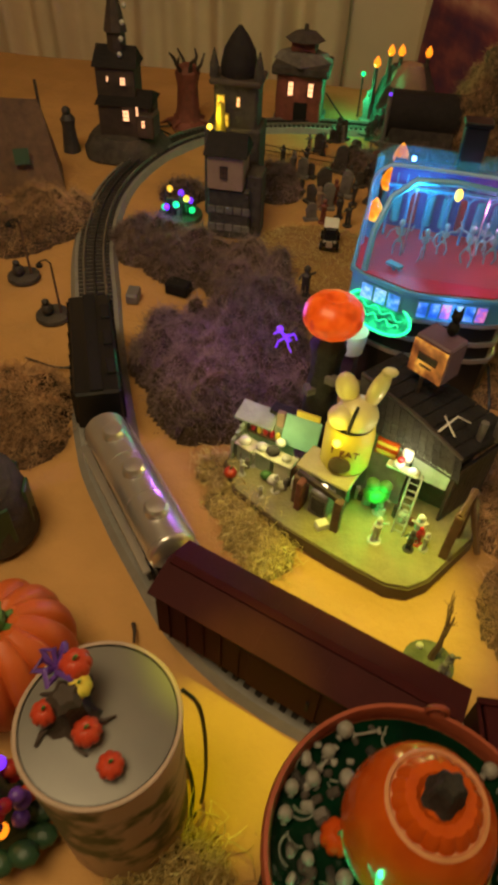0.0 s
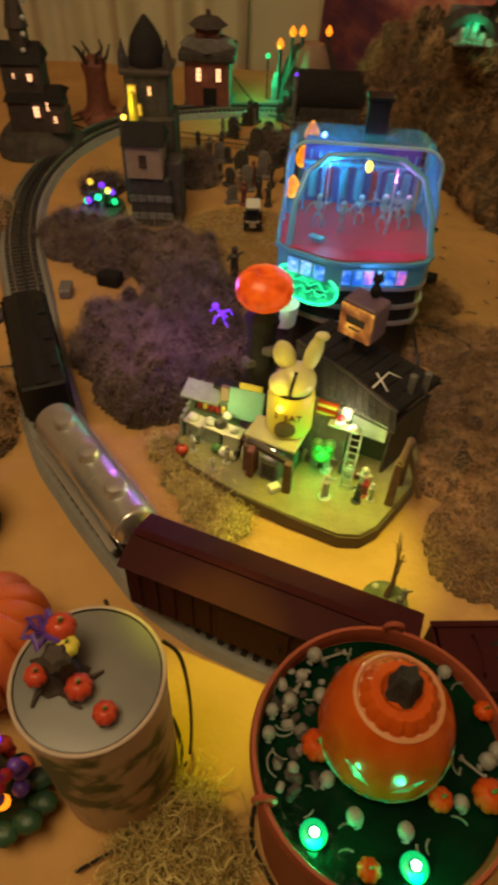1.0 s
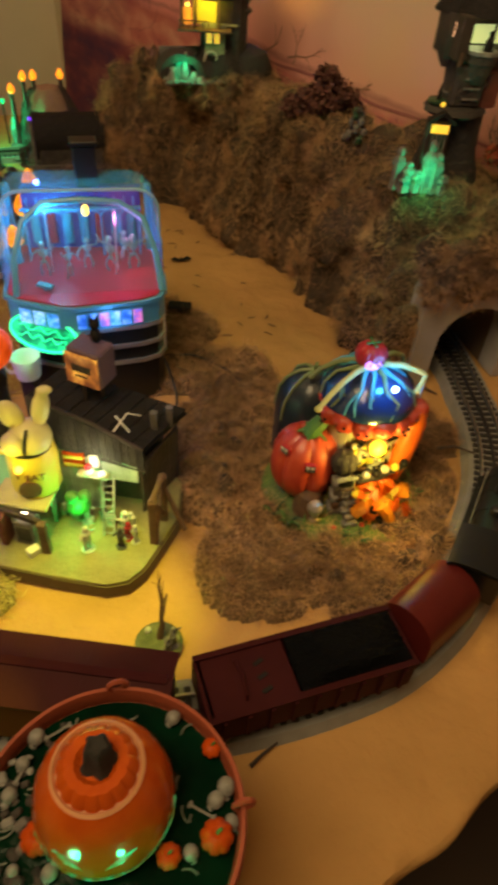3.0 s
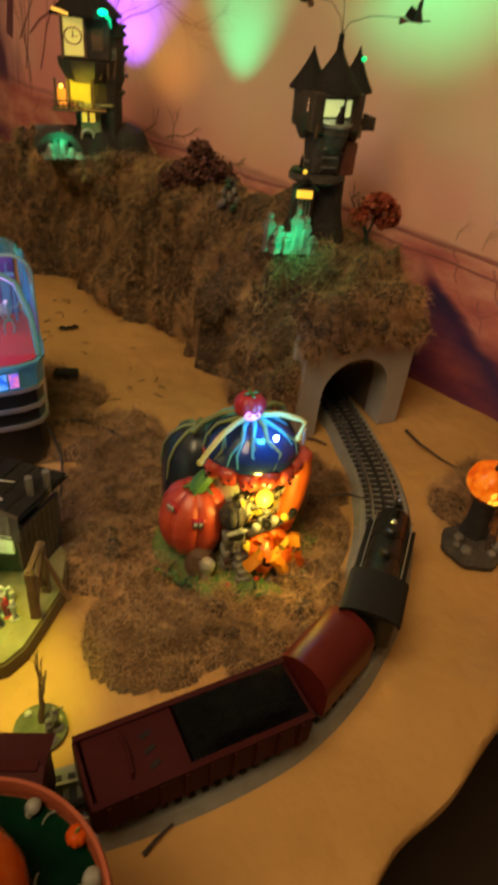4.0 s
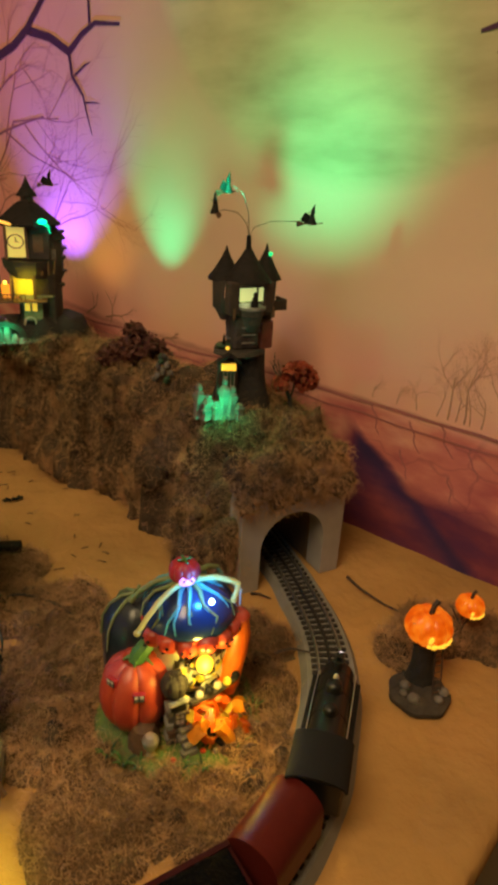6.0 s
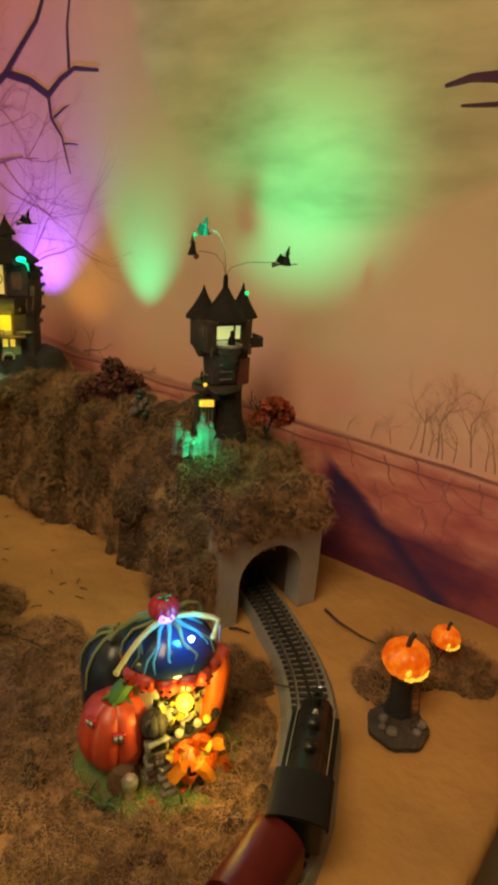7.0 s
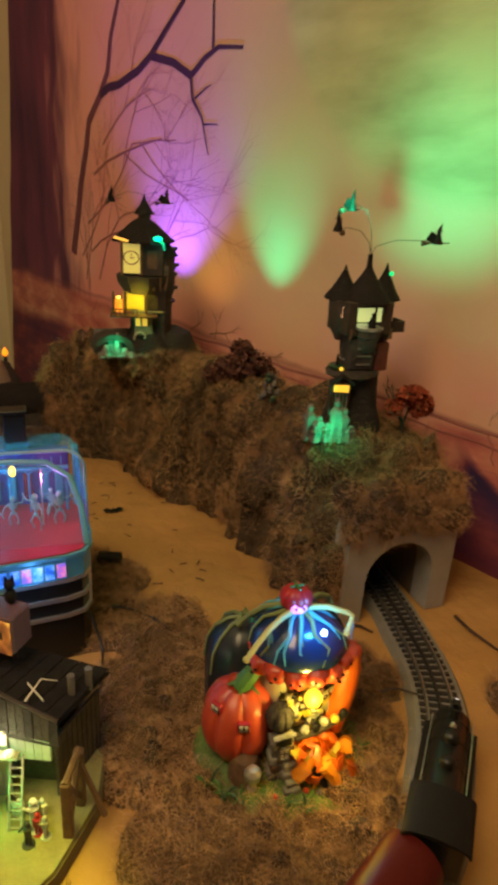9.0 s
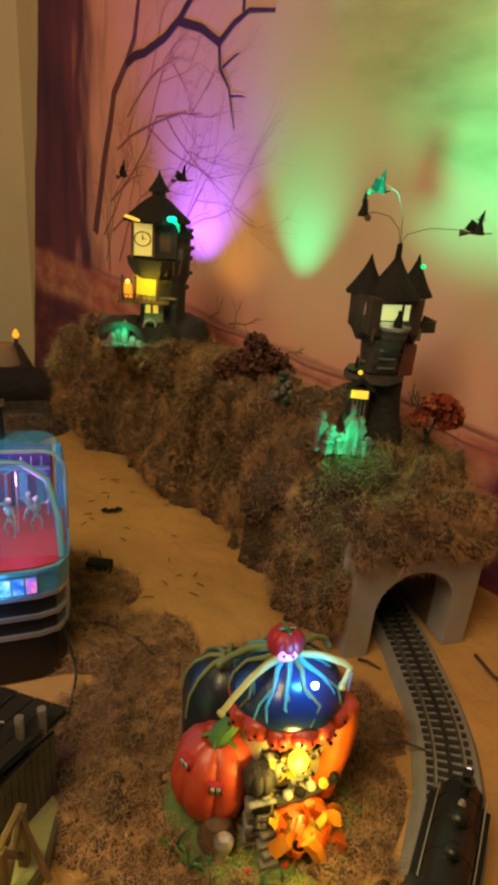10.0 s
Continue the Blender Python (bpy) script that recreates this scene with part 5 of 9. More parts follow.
for k in range(34):
    a, d = rg.uniform(1.9, 3.7), rg.uniform(0.048, 0.074)
    x, y, r = 0.413 + d * math.cos(a), 0.374 + d * math.sin(a), rg.uniform(0.003, 0.006)
    single("pond_rubble", box(B(), (0, 0, r * 0.4), (r * 1.6, r * 1.1, r), rz=rg.uniform(0, 180), rx=rg.uniform(-30, 30), bev=r * 0.28), rg.choice((GREYST, DARKST, DARKST, GREYBONE, BASALT)), (x, y, 0.188), "rough grey fragment of bone rubble in the pond", "rubble", "rubble in the pond")
SHEEN = mat("wet_rib_bone", (0.22, 0.24, 0.20), 0.3, scale=90, colour2=(0.06, 0.08, 0.06), bump=0.3)
for k in range(26):
    a, d = rg.uniform(0, 6.28), rg.uniform(0.050, 0.074)
    x, y = 0.413 + d * math.cos(a), 0.368 + d * math.sin(a)
    q, w = rg.uniform(0, 6.28), rg.uniform(0.005, 0.011)
    pts = [(w * math.cos(q + t), w * math.sin(q + t), 0.0) for t in np.linspace(0, rg.uniform(0.8, 2.0), 7)]
    single("rib", tube(B(), pts, 0.0008, 5, 0.0005), SHEEN, (x, y, 0.1905), "thin curved rib lying in the pond", "bone", "ribs in the pond")
for (x, y, a) in ((0.385, 0.432, 20), (0.362, 0.412, 60), (0.470, 0.362, -40)):
    bm = tube(B(), [(-0.008, 0, 0), (0.008, 0, 0.001)], 0.0009, 6)
    for e in (-0.0085, 0.0085):
        ball(bm, (e, 0.001, 0.0005), 0.0014, u=8, v=6)
        ball(bm, (e, -0.001, 0.0005), 0.0014, u=8, v=6)
    single("bone", bm, GREYBONE, (x, y, 0.192), "thin pale bone on the pond", "bone", "bones in the pond", a)
# Emissive green for the added shape that imitates the glare round each pond bulb.
HALO = glow("green_halo", (0.0, 0.42, 0.13), 1.0)
for (x, y) in ((0.368, 0.320), (0.426, 0.306)):
    led = thing("pond_light", (x, y, 0.189), "bright green bulb standing in the pond", "light", "pond lights")
    part("socket", cyl(B(), (0, 0, 0), (0, 0, 0.006), 0.004, n=12), BLACKM, led)
    part("bulb_halo", ball(B(), (0, 0, 0.0025), 0.0085, (1, 1, 0.30), 24, 10), HALO, led, "flat glowing shape added as the bulb's green halo")
    part("bulb", ball(B(), (0, 0, 0.0075), 0.0027, u=12, v=8), G_GRN2, led, "glowing green bulb")
    lamp("POINT", "pond_glow", (x, y - 0.006, 0.1945), (0.0, 1.0, 0.25), 0.16, 0.004)

# ---- grey drum with pumpkins ----
drum = thing("drum_pedestal", (0.216, 0.405, 0), "round painted pedestal with a flat grey top", "pedestal")
CAMO = mat("painted_leaf_side", (0.56, 0.42, 0.28), 0.6, scale=30, colour2=(0.075, 0.10, 0.035), bump=0.3, bscale=60)
for node in CAMO.node_tree.nodes:
    if node.bl_idname == "ShaderNodeValToRGB":
        node.color_ramp.elements[0].position, node.color_ramp.elements[1].position = 0.445, 0.505
part("body", lathe(B(), [(0.050, 0), (0.0515, 0.01), (0.0525, 0.195), (0.051, 0.197), (0.0500, 0.197), (0.0498, 0.192), (0.0, 0.192)], 64), CAMO, drum, "tan and green blotched side")
part("rim", tube(B(), [(0.0517 * math.cos(t), 0.0517 * math.sin(t), 0.1975) for t in np.linspace(0, 2 * math.pi, 73)], 0.0017, 8), mat("pale_pink_rim", (0.46, 0.34, 0.26), 0.6, scale=60), drum, "thin pale rim")
part("groove", tube(B(), [(0.0500 * math.cos(t), 0.0500 * math.sin(t), 0.1982) for t in np.linspace(0, 2 * math.pi, 65)], 0.0006, 5), BLACKP, drum, "thin dark groove inside the rim")
part("top", lathe(B(), [(0.0496, 0.193), (0.0494, 0.1975), (0.040, 0.1985), (0.0, 0.199)], 64), GREYTOP, drum, "smooth grey disc")
stump = thing("stump", (0.200, 0.403, 0.199), "dark twisted stump on the grey disc", "stump")
part("trunk", lathe(B(), [(0.016, 0), (0.011, 0.006), (0.0085, 0.018), (0.010, 0.030), (0.006, 0.034)], 16, wave=lambda a, z: 1 + 0.2 * math.sin(5 * a + z * 90)), DARKW, stump)
for k in range(5):
    a = k * 1.3
    part("root", tube(B(), [(0.008 * math.cos(a), 0.008 * math.sin(a), 0.004), (0.02 * math.cos(a), 0.02 * math.sin(a), 0.002), (0.027 * math.cos(a + 0.2), 0.027 * math.sin(a + 0.2), 0.001)], 0.003, 6, 0.001), DARKW, stump)
for (x, y, z, r, m2) in ((0.186, 0.397, 0.206, 0.0085, REDOR), (0.214, 0.393, 0.200, 0.0095, REDOR), (0.234, 0.378, 0.199, 0.0085, REDOR), (0.199, 0.423, 0.222, 0.0105, REDOR), (0.205, 0.412, 0.219, 0.008, YELLOW)):
    small_pumpkin((x, y, z), r, "little carved pumpkin by the stump", "pumpkins on the pedestal", m2)
bow = thing("ribbon_bow", (0.188, 0.420, 0.226), "looped purple ribbon bow on the stump", "bow")
for k in range(6):
    a = k * 1.05
    part("loop", tube(B(), [(0, 0, 0), (0.008 * math.cos(a), 0.008 * math.sin(a), 0.010), (0.014 * math.cos(a + 0.5), 0.014 * math.sin(a + 0.5), 0.006), (0.004 * math.cos(a + 1), 0.004 * math.sin(a + 1), 0.002)], 0.0022, 5), PURPLE, bow)

big = thing("pumpkin", (0.078, 0.492, 0), "big ribbed orange pumpkin with a green leaf", "pumpkin")
part("shell", gourd(B(), (0, 0, 0), 0.066, 0.118, 13, 0.14, 104), mat("deep_orange_pumpkin", (0.60, 0.12, 0.022), 0.45, scale=30, bump=0.15), big, "ribbed orange shell")
part("stem", lathe(B(), [(0.010, 0.100), (0.013, 0.108), (0.0145, 0.118), (0.0125, 0.122), (0.002, 0.121)], 8), GREEN, big, "flat-topped green stem")
for k in range(8):
    a = k * 0.785
    part("sepal", tube(B(), [(0.008 * math.cos(a), 0.008 * math.sin(a), 0.109), (0.019 * math.cos(a), 0.019 * math.sin(a), 0.113), (0.026 * math.cos(a), 0.026 * math.sin(a), 0.109)], 0.0045, 6, 0.0015), GREEN, big)

wreath = thing("light_garland", (0.118, 0.380, 0), "clown-coloured lit ornament in purple, orange and red", "ornament")
part("post", lathe(B(), [(0.03, 0), (0.028, 0.02), (0.016, 0.05), (0.014, 0.09), (0.006, 0.12)], 16), DKGRN, wreath, "dark green post")
rg = random.Random(4)
for k in range(16):
    a, z = rg.uniform(0, 6.28), rg.uniform(0.045, 0.115)
    m2 = rg.choice((G_ORG, G_PUR, PURPLE, REDP, REDOR, PURPLE))
    part("bead", ball(B(), (0.020 * math.cos(a) + 0.008, 0.020 * math.sin(a), z), rg.uniform(0.005, 0.008), u=10, v=8), m2, wreath)
for k in range(9):
    a = k * 0.7
    part("leaf", ball(B(), (0.030 * math.cos(a) + 0.01, 0.026 * math.sin(a) - 0.01, 0.02 + 0.004 * (k % 3)), 0.013, (1, 0.8, 0.6), 9, 7), DKGRN, wreath, "dark green leaf")
lantern = thing("lantern", (-0.02, 0.655, 0), "dark rounded lantern jar with olive glass", "lantern")
part("jar", lathe(B(), [(0.040, 0), (0.048, 0.006), (0.046, 0.06), (0.038, 0.095), (0.020, 0.112), (0.012, 0.115)], 28), DARKST, lantern)
for k in range(6):
    a = k * 1.047 + 0.3
    part("panel", box(B(), (0.0445 * math.cos(a), 0.0445 * math.sin(a), 0.05), (0.004, 0.022, 0.055), rz=math.degrees(a), bev=0.001), DKGRN, lantern, "olive glass panel")

# ---- roadside shop with a horned yellow bottle ----
shop = thing("roadside_shop", (0.38, 0.76, 0), "lit green-boarded roadside shop with a dark roof on a cream platform", "shop")
OUT = [(0.216, 0.800), (0.236, 0.757), (0.302, 0.714), (0.365, 0.684), (0.422, 0.660), (0.447, 0.660), (0.468, 0.674), (0.520, 0.742), (0.535, 0.80), (0.50, 0.88), (0.28, 0.905), (0.232, 0.86)]
bm = B()
top = [bm.verts.new((x, y, 0.0195)) for x, y in OUT]
bot = [bm.verts.new((x * 1.006 - 0.0023, y * 1.006 - 0.0046, 0.0)) for x, y in OUT]
bm.faces.new(top)
bm.faces.new(bot[::-1])
for k in range(len(OUT)):
    bm.faces.new((bot[k], bot[(k + 1) % len(OUT)], top[(k + 1) % len(OUT)], top[k]))
bmesh.ops.bevel(bm, geom=[e for e in bm.edges if all(v.co.z > 0.01 for v in e.verts)], offset=0.002, segments=2, affect="EDGES")
wpart("platform", bm, mat("brown_platform_edge", (0.11, 0.075, 0.035), 0.8, scale=50), shop, "brown platform edge")
bm = B()
bm.faces.new([bm.verts.new((0.38 + (x - 0.38) * 0.975, 0.76 + (y - 0.76) * 0.975, 0.0202)) for x, y in OUT])
r = bmesh.ops.extrude_face_region(bm, geom=bm.faces[:])
bmesh.ops.translate(bm, verts=[v for v in r["geom"] if isinstance(v, bmesh.types.BMVert)], vec=(0, 0, 0.0012))
wpart("paving", bm, mat("cream_paving", (0.27, 0.235, 0.10), 0.75, scale=60, vary=0.35, bump=0.4), shop, "cream paved yard", 0)


def board_wall(parent, p0, p1, z0, z1, thick=0.004, boards=None, material=None, top1=None):
    """A wall of upright boards from p0 to p1; top1 gives another height at p1."""
    p0, p1 = Vector(p0), Vector(p1)
    ln = (p1 - p0).length
    n = boards or max(4, int(ln / 0.008))
    ang = math.degrees(math.atan2((p1 - p0).y, (p1 - p0).x))
    w = wpart("wall", box(B(), ((p0.x + p1.x) / 2, (p0.y + p1.y) / 2, (z0 + min(z1, top1 or z1)) / 2), (ln, thick * 0.6, min(z1, top1 or z1) - z0), rz=ang), material or SAGE, parent, "weathered green boards")
    for k in range(n):
        t = (k + 0.5) / n
        c = p0.lerp(p1, t)
        zt = z1 + ((top1 or z1) - z1) * t
        bm = box(B(), (c.x, c.y, (z0 + zt) / 2), (ln / n * 0.86, thick, zt - z0), rz=ang)
        bmesh.ops.translate(bm, verts=bm.verts, vec=-parent.matrix_basis.translation)
        part("board", bm, material or SAGE, w, "", 0)
    return w


board_wall(shop, (0.366, 0.802), (0.432, 0.776), 0.02, 0.129, top1=0.117)
board_wall(shop, (0.434, 0.775), (0.474, 0.758), 0.078, 0.117, top1=0.106)
board_wall(shop, (0.478, 0.760), (0.530, 0.818), 0.02, 0.104, material=DARKW)
board_wall(shop, (0.238, 0.842), (0.300, 0.822), 0.02, 0.066)
board_wall(shop, (0.224, 0.805), (0.238, 0.842), 0.02, 0.052, top1=0.066)
board_wall(shop, (0.372, 0.765), (0.372, 0.800), 0.02, 0.072)


def slat_row(name, label, p0, p1, q0, q1, n, material, lift=0.0016):
    """Boards side by side between the edge p0-p1 and the edge q0-q1."""
    origin = shop.matrix_basis.translation
    p0, p1, q0, q1 = (Vector(p) - origin for p in (p0, p1, q0, q1))
    bm = B()
    q = [p0, p1, q1, q0]
    lo, hi = ([bm.verts.new(v + Vector((0, 0, dz))) for v in q] for dz in (-0.006, -0.004))
    bm.faces.new(hi)
    bm.faces.new(lo[::-1])
    for j in range(4):
        bm.faces.new((lo[j], lo[(j + 1) % 4], hi[(j + 1) % 4], hi[j]))
    row = part(name, bm, material, shop, label, 0)
    nrm = (p1 - p0).cross(q0 - p0).normalized()
    nrm = nrm if nrm.z > 0 else -nrm
    for k in range(n):
        t0, t1 = k / n, (k + 0.93) / n
        bm = B()
        q = [p0.lerp(p1, t0), p0.lerp(p1, t1), q0.lerp(q1, t1), q0.lerp(q1, t0)]
        up = nrm * lift * (0.4 + 0.6 * (k % 3) / 2)
        lo, hi = [bm.verts.new(v - nrm * 0.003) for v in q], [bm.verts.new(v + up) for v in q]
        bm.faces.new(hi)
        bm.faces.new(lo[::-1])
        for j in range(4):
            bm.faces.new((lo[j], lo[(j + 1) % 4], hi[(j + 1) % 4], hi[j]))
        part("roof_board", bm, material, row, "", 0)
    return row


EAVEL, EAVER, RIDGEL, RIDGER = (0.364, 0.798, 0.130), (0.482, 0.752, 0.103), (0.362, 0.822, 0.172), (0.482, 0.768, 0.118)
WEATHER = mat("dark_weathered_board", (0.055, 0.050, 0.036), 0.8, scale=50, colour2=(0.02, 0.018, 0.014), bump=0.6, bscale=160, objrand=0.3)
slat_row("fascia", "dark upright fascia boards", EAVEL, EAVER, RIDGEL, RIDGER, 15, WEATHER)
slat_row("roof", "dark boarded roof", RIDGEL, RIDGER, (0.404, 0.872, 0.170), (0.545, 0.832, 0.116), 9, ROOFD)
wpart("ridge_beam", tube(B(), [RIDGEL, (0.43, 0.793, 0.146), RIDGER], 0.0025, 6), DARKW, shop, "dark ridge beam")
wpart("roof_twig", tube(tube(B(), [(0.452, 0.785, 0.138), (0.470, 0.800, 0.150), (0.486, 0.803, 0.141)], 0.0013, 5, 0.0008), [(0.456, 0.798, 0.150), (0.470, 0.785, 0.134)], 0.0010, 5), WHITE, shop, "pale twisted wire on the roof")
for (x, y, z) in ((0.500, 0.800, 0.135), (0.520, 0.812, 0.130)):
    wpart("vent_pipe", cyl(B(), (x, y, z - 0.02), (x, y, z + 0.012), 0.004, 0.0045, 10), GREYST, shop, "grey roof vent pipe")
wpart("inner_wall", box(B(), (0.462, 0.790, 0.058), (0.050, 0.006, 0.074), rz=-22), DARKW, shop, "dark inner wall")
wpart("back_block", box(B(), (0.452, 0.850, 0.064), (0.125, 0.046, 0.088), rz=-15, bev=0.003), DARKW, shop, "dark rear building")
wpart("stall_roof", box(B(), (0.250, 0.838, 0.071), (0.052, 0.030, 0.004), rz=-17, rx=14, bev=0.0008), SAGE, shop, "faded green stall roof")
wpart("stall_shade", box(B(), (0.296, 0.834, 0.084), (0.062, 0.018, 0.006), rz=-17, bev=0.001), ROOFD, shop, "dark stall beam")
wpart("teal_panel", box(B(), (0.306, 0.816, 0.072), (0.046, 0.004, 0.040), rz=-14, rx=-24, bev=0.001), mat("teal_board", (0.22, 0.46, 0.36), 0.6, scale=50, bump=0.2), shop, "pale teal awning board")
wpart("yellow_banner", box(B(), (0.312, 0.824, 0.094), (0.030, 0.003, 0.010), rz=-14, bev=0.0006), YELLOW, shop, "yellow banner")
wpart("orange_pillar", box(B(), (0.280, 0.826, 0.082), (0.010, 0.008, 0.022), rz=-14, bev=0.001), TANW, shop, "tan stall pillar")
for (x, y, zt) in ((0.312, 0.755, 0.066), (0.361, 0.722, 0.072), (0.484, 0.711, 0.094), (0.500, 0.744, 0.098)):
    wpart("post", box(B(), (x, y, 0.02 + (zt - 0.02) / 2), (0.010, 0.009, zt - 0.02), rz=-20, bev=0.001), BROWNW, shop, "brown wooden post")
for a, b2 in (((0.484, 0.711, 0.030), (0.500, 0.744, 0.090)), ((0.500, 0.744, 0.030), (0.484, 0.711, 0.090)), ((0.483, 0.709, 0.094), (0.501, 0.746, 0.098)), ((0.500, 0.742, 0.085), (0.522, 0.722, 0.022))):
    wpart("brace", tube(B(), [a, b2], 0.0036, 6), BROWNW, shop, "brown timber brace")
bm = box(B(), (0.345, 0.768, 0.0725), (0.066, 0.040, 0.004), rz=-24, bev=0.001)
wpart("canopy", bm, mat("olive_canopy", (0.46, 0.42, 0.17), 0.7, scale=60, bump=0.3), shop, "olive-cream flat canopy under the bottle")
wpart("canopy_beam", box(B(), (0.336, 0.742, 0.068), (0.060, 0.006, 0.008), rz=-33, bev=0.001), DARKW, shop, "dark canopy beam")
for (x, y, rz, m2, lab) in ((0.243, 0.808, -30, SAGE, "green stall counter"), (0.268, 0.800, -24, SAGE, "green stall counter"), (0.292, 0.790, -20, CREAM, "cream stall counter")):
    ct = wpart("counter", box(B(), (x, y, 0.034), (0.022, 0.016, 0.028), rz=rz, bev=0.001), m2, shop, lab)
    bm = box(B(), (x, y, 0.0495), (0.026, 0.020, 0.003), rz=rz, bev=0.0006)
    bmesh.ops.translate(bm, verts=bm.verts, vec=-shop.matrix_basis.translation)
    part("counter_top", bm, CREAM, ct, "pale counter top")
st = wpart("stove", box(B(), (0.342, 0.746, 0.040), (0.024, 0.020, 0.038), rz=-25, bev=0.0015), GREYST, shop, "grey metal cooker")
bm = box(B(), (0.338, 0.7365, 0.040), (0.017, 0.002, 0.024), rz=-25, bev=0.0008)
bmesh.ops.translate(bm, verts=bm.verts, vec=-shop.matrix_basis.translation)
part("stove_door", bm, DARKST, st, "dark cooker door")
wpart("flame", ball(B(), (0.341, 0.744, 0.064), 0.0050, (1, 1, 0.8)), glow("cooker_glow", (1.0, 0.80, 0.55), 6.0), shop, "bright glow on the cooker")
wpart("white_box", box(B(), (0.346, 0.722, 0.026), (0.014, 0.011, 0.010), rz=30, bev=0.001), WHITE, shop, "white box")
wpart("red_board", box(B(), (0.318, 0.748, 0.046), (0.008, 0.020, 0.046), rz=-24, bev=0.001), REDW, shop, "reddish upright board")
g = wpart("burger_sign", box(B(), (0.404, 0.783, 0.104), (0.026, 0.004, 0.024), rz=-20, bev=0.001), ORANGE, shop, "burger sign in orange and yellow")
for z in (0.098, 0.110):
    bm = box(B(), (0.4035, 0.7808, z), (0.023, 0.003, 0.004), rz=-20)
    bmesh.ops.translate(bm, verts=bm.verts, vec=-shop.matrix_basis.translation)
    part("sign_stripe", bm, YELLOW, g, "yellow stripe")
lad = wpart("ladder_rail", tube(tube(B(), [(0.426, 0.732, 0.0215), (0.434, 0.764, 0.092)], 0.0013, 6), [(0.438, 0.728, 0.0215), (0.446, 0.760, 0.092)], 0.0013, 6), GREYBONE, shop, "pale grey ladder")
for k in range(9):
    t = (k + 0.5) / 9
    bm = tube(B(), [(0.426 + 0.008 * t, 0.732 + 0.032 * t, 0.0215 + 0.07 * t), (0.438 + 0.008 * t, 0.728 + 0.032 * t, 0.0215 + 0.07 * t)], 0.001, 5)
    bmesh.ops.translate(bm, verts=bm.verts, vec=-shop.matrix_basis.translation)
    part("rung", bm, GREYBONE, lad)
wpart("plaque", box(B(), (0.426, 0.772, 0.108), (0.012, 0.006, 0.018), rz=-20, bev=0.002), WHITE, shop, "white plaque under the eave")
wpart("shelf_board", box(B(), (0.424, 0.766, 0.092), (0.036, 0.010, 0.003), rz=-20), CREAM, shop, "pale shelf board")
for (x, y, z, c, r) in ((0.418, 0.766, 0.099, WHITE, 0.006), (0.419, 0.764, 0.108, REDP, 0.0045), (0.434, 0.760, 0.097, WHITE, 0.005), (0.240, 0.806, 0.056, WHITE, 0.007), (0.262, 0.800, 0.056, BONE, 0.007), (0.276, 0.797, 0.055, DARKST, 0.008), (0.284, 0.806, 0.062, WHITE, 0.006), (0.294, 0.788, 0.055, BONE, 0.006), (0.282, 0.776, 0.027, WHITE, 0.008), (0.292, 0.770, 0.026, CREAM, 0.007), (0.272, 0.780, 0.029, GREEN, 0.007)):
    wpart("ware", ball(B(), (x, y, z), r, (1.1, 0.9, 0.9), 10, 8), c, shop)

PALEY = mat("pale_yellow_glaze", (0.74, 0.66, 0.30), 0.4, scale=40, vary=0.25, bump=0.1, coat=0.3)
goat = thing("bottle_statue", (0.360, 0.783, 0.0745), "tall yellow bottle with a long-eared cream head, lit from below", "statue")
part("bottle", lathe(B(), [(0.026, 0), (0.028, 0.004), (0.028, 0.048), (0.026, 0.058), (0.021, 0.066)], 36), YELLOW, goat, "yellow bottle body")
bm = ball(ball(B(), (0.003, -0.002, 0.074), 0.0235, (1, 0.95, 0.92), 24, 16), (-0.013, -0.013, 0.077), 0.0150, (1.0, 1.0, 0.9), 18, 12)
part("head", bm, PALEY, goat, "round cream animal head")
for (x, y, z, tilt, ln, w) in ((-0.012, 0.002, 0.105, -16, 0.020, 0.0125), (0.019, 0.0, 0.110, 13, 0.027, 0.0095)):
    bm = ball(B(), (0, 0, 0), 1.0, (w, w * 0.62, ln), 16, 12)
    bmesh.ops.transform(bm, verts=bm.verts, matrix=T((x, y, z)) @ Euler((0, radians(tilt), 0)).to_matrix().to_4x4())
    part("ear", bm, PALEY, goat, "tall upright pale ear")
part("ear_tip", ball(B(), (0.0265, -0.002, 0.136), 0.0065, (1.3, 0.9, 0.8), 12, 8), PALEY, goat, "folded ear tip")
part("head_band", tube(B(), [(-0.004, -0.0245, 0.066), (-0.0035, -0.0262, 0.076), (-0.001, -0.022, 0.088), (0.002, -0.014, 0.095)], 0.0018, 6), BLACKM, goat, "dark curved band")
part("neck_strap", lathe(B(), [(0.0225, 0.060), (0.0245, 0.062), (0.0225, 0.065)], 24), BLACKM, goat, "dark neck strap")
part("label_disc", cyl(B(), (-0.006, -0.026, 0.018), (-0.006, -0.0292, 0.018), 0.0125, n=24), BROWNW, goat, "round brown emblem on the label")
txt = bpy.data.curves.new("label_letters", "FONT")
txt.body, txt.size, txt.extrude, txt.align_x = "EAT", 0.0125, 0.0006, "CENTER"
tmp = new("letters_temp", txt)
bpy.context.view_layer.update()
me = bpy.data.meshes.new_from_object(tmp.evaluated_get(bpy.context.evaluated_depsgraph_get()))
bpy.data.objects.remove(tmp)
me.materials.clear()
me.materials.append(REDW)
ob = new("lettering", me)
ob.parent = goat
ob.matrix_basis = pose(0.002, -0.0288, 0.033, 90, 0, 0)
tagged(ob, "dark red letters on the bottle")
part("letter_bar", box(B(), (-0.0165, -0.0230, 0.0375), (0.0016, 0.002, 0.0095), rz=-30), REDW, goat)
